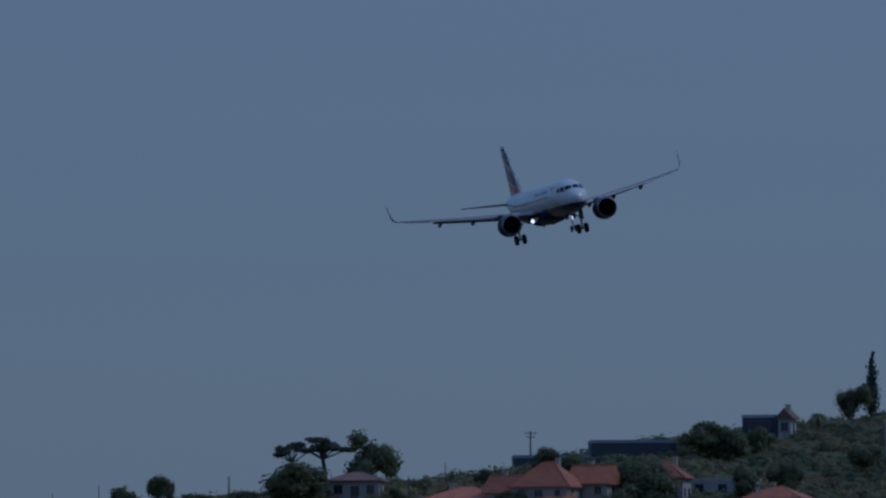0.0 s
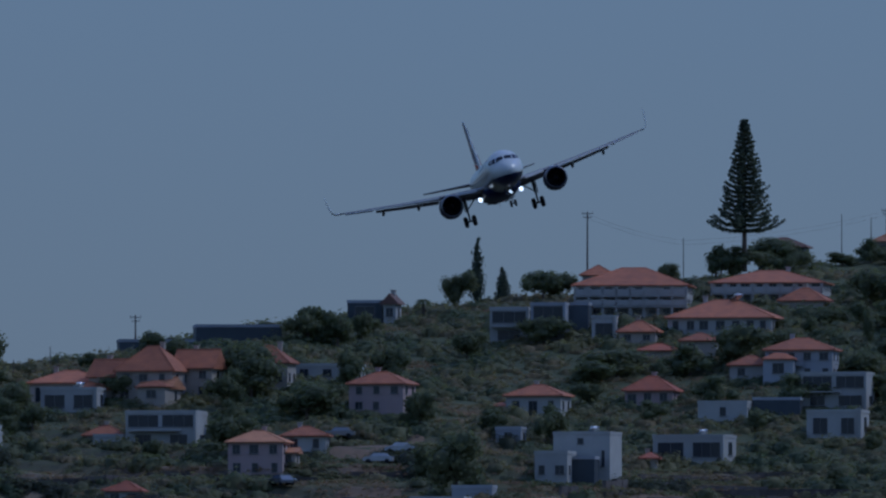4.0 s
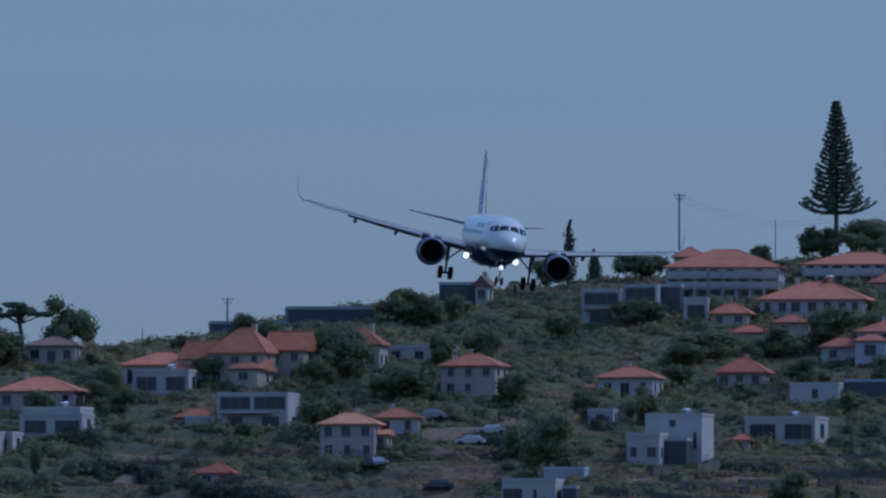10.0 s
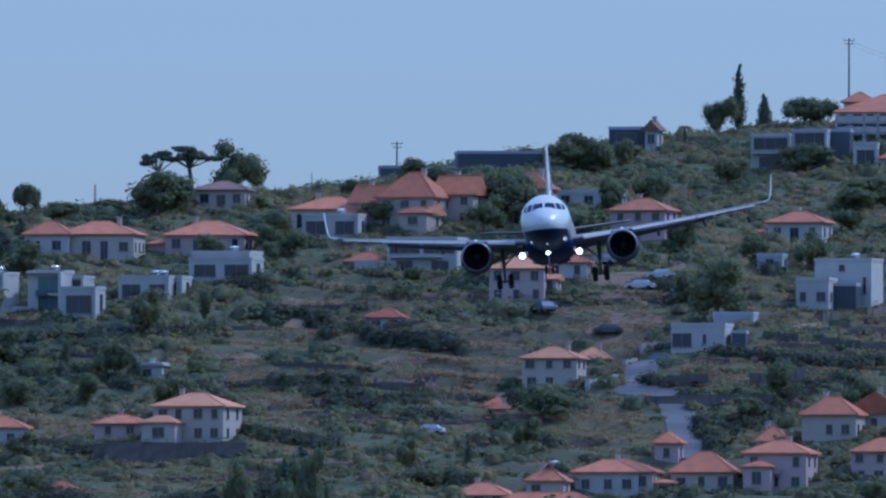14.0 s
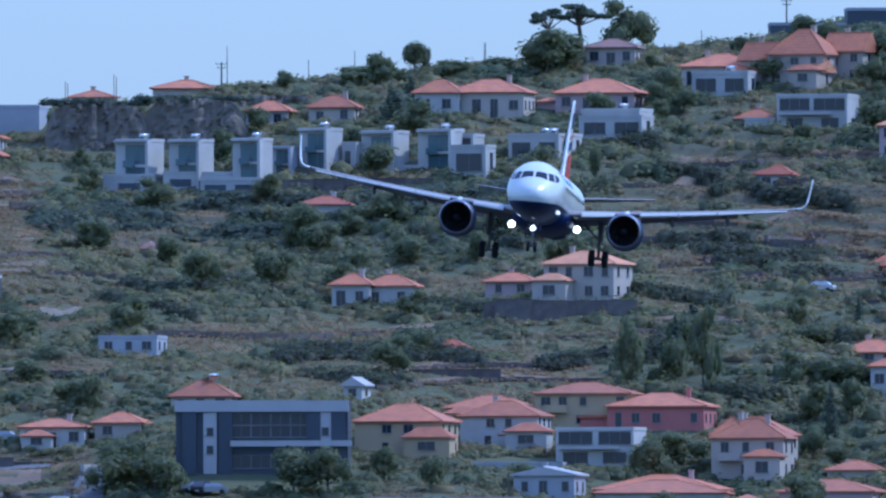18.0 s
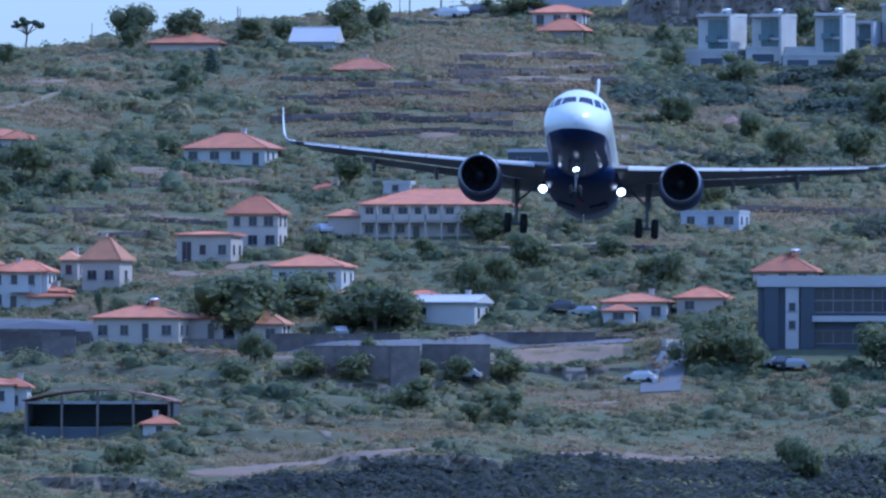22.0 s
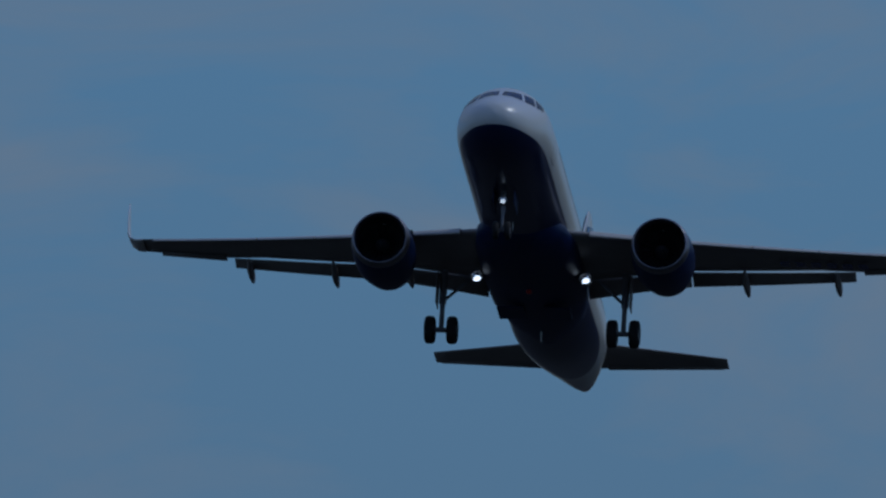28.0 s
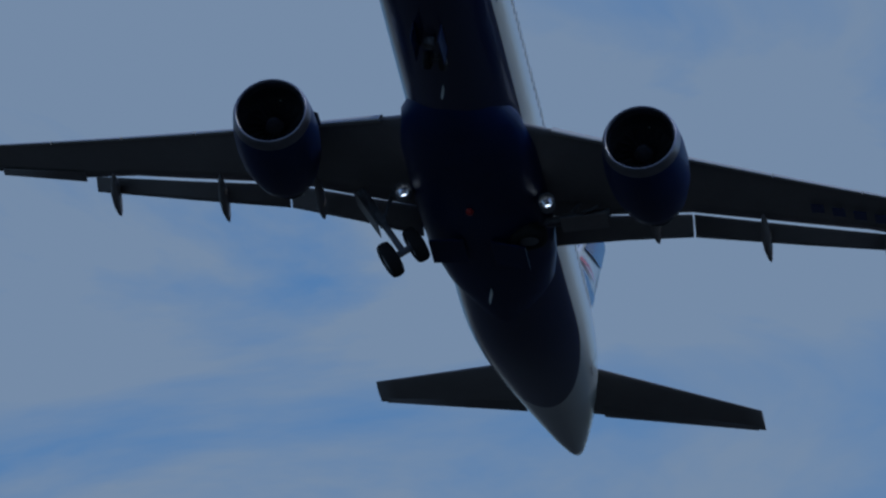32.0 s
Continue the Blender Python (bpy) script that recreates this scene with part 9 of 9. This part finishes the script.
    me.vertices.add(len(verts))
    me.vertices.foreach_set("co", verts.ravel())
    me.loops.add(n * 3)
    me.loops.foreach_set("vertex_index", corners)
    me.polygons.add(n)
    me.polygons.foreach_set("loop_start", np.arange(0, n * 3, 3))
    me.polygons.foreach_set("loop_total", np.full(n, 3))
    me.polygons.foreach_set("use_smooth", np.ones(n, bool))
    me.materials.append(material)
    me.update()
    me.validate()
    tagged(new(name, me), label, "vegetation", kind="stuff")


VINES = [
    [(51.8, 3328.0), (61.4, 3342.0), (71.0, 3348.0), (80.5, 3351.0)],
    [(42.9, 3311.0), (54.9, 3326.0), (67.6, 3338.0), (80.3, 3342.0)],
    [(48.4, 3311.0), (59.5, 3319.0), (70.6, 3329.0), (80.0, 3329.0)],
    [(42.8, 3297.0), (51.4, 3301.0), (60.8, 3307.0)],
    [(38.7, 3282.0), (45.7, 3285.0), (53.5, 3289.0)],
    [(30.2, 3276.0), (40.2, 3275.0), (51.0, 3278.0)],
    [(28.6, 3269.0), (40.1, 3268.0), (50.9, 3269.0)],
    [(27.7, 3259.0), (35.4, 3260.0), (44.6, 3261.0)],
    [(26.4, 3263.0), (33.1, 3259.0), (40.3, 3259.0)],
    [(33.2, 3270.0), (40.4, 3267.0), (47.1, 3266.0)],
    [(36.3, 3274.0), (43.1, 3274.0), (49.8, 3272.0)],
    [(48.7, 3301.0), (56.6, 3305.0), (65.3, 3311.0)],
    [(53.3, 3329.0), (59.7, 3333.0), (65.8, 3338.0)],
]
MEADOWS = [
    [(-76.3, 3190.0), (-71.2, 3194.0), (-65.9, 3193.0)],
    [(-1.2, 3238.0), (6.4, 3234.0), (14.0, 3232.0)],
    [(-42.5, 3190.0), (-38.1, 3193.0), (-32.8, 3190.0)],
    [(-98.4, 3153.0), (-91.4, 3156.0), (-82.7, 3165.0)],
    [(-51.2, 3173.0), (-48.3, 3176.0), (-45.3, 3175.0)],
    [(-57.7, 3199.0), (-51.7, 3201.0), (-47.0, 3194.0)],
    [(-28.8, 3335.0), (-23.5, 3334.0), (-18.2, 3343.0)],
    [(13.7, 3326.0), (20.0, 3327.0), (25.3, 3329.0)],
    [(-32.7, 3255.0), (-29.6, 3252.0), (-27.0, 3255.0)],
    [(42.3, 3298.0), (44.5, 3299.0), (47.1, 3301.0)],
]
# some of these dark rows stand in for walls and shaded bands
HEDGES = [
    [(-80.1, 3161.0), (-72.1, 3170.0), (-60.2, 3172.0), (-50.4, 3170.0)],
    [(-76.6, 3174.0), (-69.3, 3179.0), (-60.4, 3182.0), (-52.8, 3177.0)],
    [(-67.8, 3217.0), (-58.0, 3219.0), (-50.3, 3210.0), (-43.9, 3208.0)],
    [(-43.3, 3169.0), (-38.5, 3174.0), (-33.4, 3178.0)],
    [(-28.5, 3177.0), (-26.7, 3189.0), (-24.1, 3196.0)],
    [(-10.2, 3184.0), (-5.7, 3187.0), (-1.6, 3186.0)],
    [(3.4, 3231.0), (7.2, 3226.0), (10.5, 3218.0)],
    [(-21.8, 3247.0), (-16.5, 3245.0), (-11.5, 3241.0)],
    [(-5.7, 3159.0), (-2.7, 3162.0), (0.3, 3163.0)],
    [(-102.0, 3219.0), (-95.5, 3207.0), (-89.2, 3195.0)],
    [(-99.4, 3236.0), (-91.6, 3227.0), (-85.8, 3238.0)],
    [(-62.0, 3271.0), (-55.7, 3264.0), (-51.2, 3270.0)],
    [(-73.1, 3150.0), (-66.3, 3144.0), (-59.7, 3147.0)],
    [(-20.1, 3155.0), (-15.3, 3145.0), (-9.3, 3144.0)],
    [(32.3, 3282.0), (40.5, 3275.0), (50.9, 3275.0), (60.4, 3285.0)],
    [(23.3, 3267.0), (27.3, 3246.0), (30.8, 3235.0), (32.7, 3224.0)],
    [(24.8, 3258.0), (28.9, 3253.0), (33.0, 3247.0)],
    [(32.8, 3231.0), (39.1, 3241.0), (44.4, 3255.0), (50.7, 3263.0)],
    [(53.7, 3324.0), (60.1, 3324.0), (65.6, 3327.0)],
    [(4.2, 3255.0), (9.3, 3253.0), (14.5, 3256.0)],
    [(22.8, 3342.0), (28.0, 3331.0), (29.5, 3321.0)],
    [(38.5, 3372.0), (41.5, 3360.0), (44.9, 3374.0)],
    [(4.1, 3223.0), (10.2, 3222.0)],
    [(-56.6, 3297.0), (-51.2, 3285.0), (-46.2, 3298.0)],
    [(-44.7, 3300.0), (-40.0, 3303.0), (-35.8, 3305.0)],
    [(-29.2, 3325.0), (-24.4, 3322.0), (-20.2, 3320.0)],
    [(-20.1, 3305.0), (-17.0, 3316.0), (-13.3, 3299.0)],
    [(-56.1, 3269.0), (-52.0, 3270.0), (-46.7, 3261.0)],
    [(-27.0, 3256.0), (-20.8, 3255.0), (-15.7, 3258.0)],
    [(-19.7, 3242.0), (-12.0, 3245.0), (-4.3, 3257.0)],
    [(-9.9, 3233.0), (-6.4, 3241.0), (-2.8, 3241.0)],
    [(-30.8, 3219.0), (-24.6, 3215.0), (-18.5, 3214.0)],
    [(-37.4, 3349.0), (-32.1, 3348.0), (-27.8, 3345.0)],
    [(-12.2, 3297.0), (-7.0, 3295.0), (-1.2, 3292.0)],
]
scatter_trees(260)
HILL = (-275, 125, 2932, 3530)
BELT = (-160, -48, 2922, 3004)
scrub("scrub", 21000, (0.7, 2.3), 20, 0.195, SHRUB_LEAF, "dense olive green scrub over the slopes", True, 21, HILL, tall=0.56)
scrub("dry_grass", 19000, (0.9, 2.4), 12, 0.17, DRY_LEAF, "straw-coloured dry grass and weeds", False, 22, HILL, TUFTS, tall=0.16, core=False)
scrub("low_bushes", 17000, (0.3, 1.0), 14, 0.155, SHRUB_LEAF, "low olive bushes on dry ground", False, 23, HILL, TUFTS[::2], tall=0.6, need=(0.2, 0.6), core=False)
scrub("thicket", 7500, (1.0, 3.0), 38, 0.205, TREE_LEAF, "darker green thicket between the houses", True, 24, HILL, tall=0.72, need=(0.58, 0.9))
scrub("dark_thicket", 3800, (1.2, 2.8), 34, 0.23, BELT_LEAF, "evergreen thicket along the foot of the hill, shade in its leaf colour", True, 25, BELT, tall=0.8, need=(-1, 0))
# dark growth stands in for shade and dark rock below the villas
scrub("bank_thicket", 700, (1.1, 2.4), 60, 0.19, PINE_LEAF, "evergreen thicket standing in for the shaded bank below the villas", True, 26, (-114, -48, 3283, 3312), brows=BROW[:10])
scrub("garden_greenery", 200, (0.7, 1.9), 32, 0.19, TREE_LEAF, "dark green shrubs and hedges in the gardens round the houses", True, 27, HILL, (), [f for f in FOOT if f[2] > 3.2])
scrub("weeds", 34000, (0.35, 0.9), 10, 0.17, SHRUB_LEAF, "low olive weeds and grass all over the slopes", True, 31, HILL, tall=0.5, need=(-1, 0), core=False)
scrub("meadow_grass", 0, (0.5, 1.3), 30, 0.14, VINE_LEAF, "yellow-green grass on small meadows between the walls", True, 29, HILL, tall=0.25, lines=MEADOWS, wide=4.0, gap=0.1)
scrub("hedge_rows", 0, (0.9, 2.2), 40, 0.19, HEDGE_LEAF, "dark evergreen hedges and thorn along the terraces, some in place of shaded bands", True, 30, HILL, tall=0.9, lines=HEDGES, wide=2.2, gap=0.22)
scrub("vine_rows", 0, (0.6, 1.0), 46, 0.14, VINE_LEAF, "rows of green vines on the terraces", True, 28, HILL, lines=VINES)


# ---- what moves ----
def flight(x, y, z, heading, pitch, bank):
    return pose(x, y, z, 0, 0, heading) @ pose(0, 0, 0, pitch, 0, 0) @ pose(0, 0, 0, 0, bank, 0)


def motions():
    walk(airliner, [
        (0, flight(-7.00, 2818.63, 105.97, 192.15, 1.38, 10.61)),
        (0.5, flight(0.08, 2792.20, 104.16, 192.08, 0.68, 12.73)),
        (1, flight(6.67, 2764.30, 102.29, 191.72, 0.15, 14.63)),
        (1.5, flight(12.85, 2733.31, 99.76, 190.77, -0.01, 16.40)),
        (2, flight(18.19, 2700.47, 97.37, 189.40, 0.20, 17.89)),
        (2.5, flight(22.45, 2666.99, 94.79, 187.85, 0.70, 18.72)),
        (3, flight(26.03, 2634.00, 92.20, 186.27, 1.35, 18.71)),
        (3.5, flight(28.62, 2602.60, 89.49, 184.87, 2.15, 17.59)),
        (5.5, flight(31.92, 2481.12, 81.44, 180.43, 3.88, 8.54)),
        (6, flight(31.06, 2447.82, 79.82, 179.74, 2.54, 5.51)),
        (6.5, flight(29.89, 2413.46, 78.17, 179.50, 2.53, 2.74)),
        (7, flight(28.06, 2378.36, 76.74, 179.54, 1.61, -0.65)),
        (7.5, flight(26.24, 2344.57, 75.35, 180.05, 1.01, -2.42)),
        (8, flight(24.30, 2310.92, 74.10, 181.05, -0.21, -2.84)),
        (8.5, flight(22.21, 2275.10, 72.69, 182.02, -1.25, -4.78)),
        (9, flight(20.33, 2240.05, 70.86, 182.91, -1.38, -6.62)),
        (9.5, flight(18.66, 2206.71, 69.11, 183.82, -2.12, -7.60)),
        (10, flight(17.06, 2174.76, 66.82, 184.76, -2.35, -7.88)),
        (10.5, flight(15.70, 2143.90, 63.89, 185.69, -0.79, -6.43)),
        (11, flight(14.48, 2111.18, 60.86, 185.88, 0.45, -3.03)),
        (11.5, flight(13.52, 2077.91, 57.97, 185.82, 1.17, 0.35)),
        (12, flight(12.56, 2043.57, 55.02, 184.52, 2.48, 3.50)),
        (12.5, flight(11.42, 2007.69, 52.45, 182.69, 3.17, 5.48)),
        (13, flight(9.88, 1971.95, 50.11, 180.75, 3.47, 6.39)),
        (13.5, flight(8.09, 1937.01, 48.26, 179.48, 3.15, 5.62)),
        (15.5, flight(-2.82, 1803.27, 43.30, 176.23, -0.43, 2.40)),
        (16, flight(-6.52, 1772.47, 41.51, 175.86, -0.69, -0.15)),
        (16.5, flight(-10.11, 1743.25, 39.63, 175.77, 0.05, -2.86)),
        (17, flight(-14.00, 1715.50, 37.53, 176.02, 0.58, -3.81)),
        (17.5, flight(-17.80, 1687.48, 35.46, 176.35, 1.28, -4.22)),
        (18, flight(-21.83, 1657.61, 33.33, 177.06, 1.94, -5.13)),
        (18.5, flight(-25.53, 1623.91, 31.43, 177.92, 1.97, -4.50)),
        (19, flight(-29.28, 1588.78, 29.45, 178.47, 1.78, -3.99)),
        (19.5, flight(-32.78, 1553.34, 27.56, 179.25, 1.63, -4.02)),
        (20, flight(-36.50, 1519.75, 25.58, 180.02, 2.54, -3.31)),
        (20.5, flight(-39.89, 1487.01, 24.15, 180.40, 3.46, -3.30)),
        (21, flight(-43.38, 1453.88, 23.02, 180.59, 4.80, -3.59)),
        (21.5, flight(-46.58, 1421.43, 22.70, 180.46, 6.73, -3.51)),
        (22, flight(-49.91, 1389.11, 23.26, 180.48, 8.81, -2.51)),
        (22.5, flight(-52.96, 1355.81, 24.64, 180.54, 10.03, -3.71)),
        (23, flight(-56.30, 1323.74, 27.02, 180.86, 11.66, -5.36)),
        (23.5, flight(-59.14, 1292.86, 30.15, 181.42, 12.97, -5.66)),
        (24, flight(-61.95, 1260.69, 34.38, 181.44, 13.42, -3.32)),
        (24.5, flight(-64.26, 1227.04, 39.00, 180.71, 13.73, -1.44)),
        (25, flight(-66.70, 1192.06, 45.06, 179.76, 14.56, -0.22)),
        (25.5, flight(-69.21, 1156.96, 51.29, 179.59, 15.76, -0.48)),
        (27.5, flight(-79.11, 1021.55, 84.14, 178.58, 15.25, -2.63)),
        (28, flight(-81.53, 988.19, 92.81, 178.83, 14.93, -1.97)),
        (28.5, flight(-83.92, 953.68, 101.48, 179.11, 14.52, -1.51)),
        (29, flight(-86.28, 917.70, 109.16, 178.80, 14.62, -1.54)),
        (29.5, flight(-88.61, 882.25, 116.86, 178.96, 15.29, -1.09)),
        (30, flight(-90.89, 846.45, 123.62, 179.08, 16.63, 0.03)),
        (30.5, flight(-93.15, 812.99, 129.84, 179.92, 18.13, -0.41)),
        (31, flight(-95.35, 781.43, 136.26, 180.34, 18.98, -2.40)),
        (31.5, flight(-97.51, 751.50, 142.15, 180.26, 18.89, -4.67)),
        (32, flight(-99.62, 722.79, 147.49, 180.03, 18.33, -6.51)),
    ])
    right, left, nose = (3.80, -0.35, -1.30), (-3.80, -0.35, -1.30), (0, 11.93, -1.92)
    walk(gear_legs["right"], [(0, pose(*right)), (30.0, pose(*right)), (30.5, pose(*right, 0, 4)), (31, pose(*right, 0, 18)), (31.5, pose(*right, 0, 30)), (32, pose(*right, 0, 40))])
    walk(gear_legs["left"], [(0, pose(*left)), (30.0, pose(*left)), (30.5, pose(*left, 0, -6)), (31, pose(*left, 0, -24)), (31.5, pose(*left, 0, -50)), (32, pose(*left, 0, -78))])
    walk(gear_legs["nose"], [(0, pose(*nose)), (29.5, pose(*nose)), (30.5, pose(*nose, -30)), (31.5, pose(*nose, -80)), (32, pose(*nose, -88))])
    for name, side in (("right_door", 1), ("left_door", -1)):
        shut, wide = pose(side * 0.42, -1.0, -2.60, 0, -side * 14), pose(side * 0.42, -1.0, -2.60, 0, side * 6)
        walk(gear_legs[name], [(0, shut), (26.5, shut), (28.5, wide), (32, wide)])


motions()
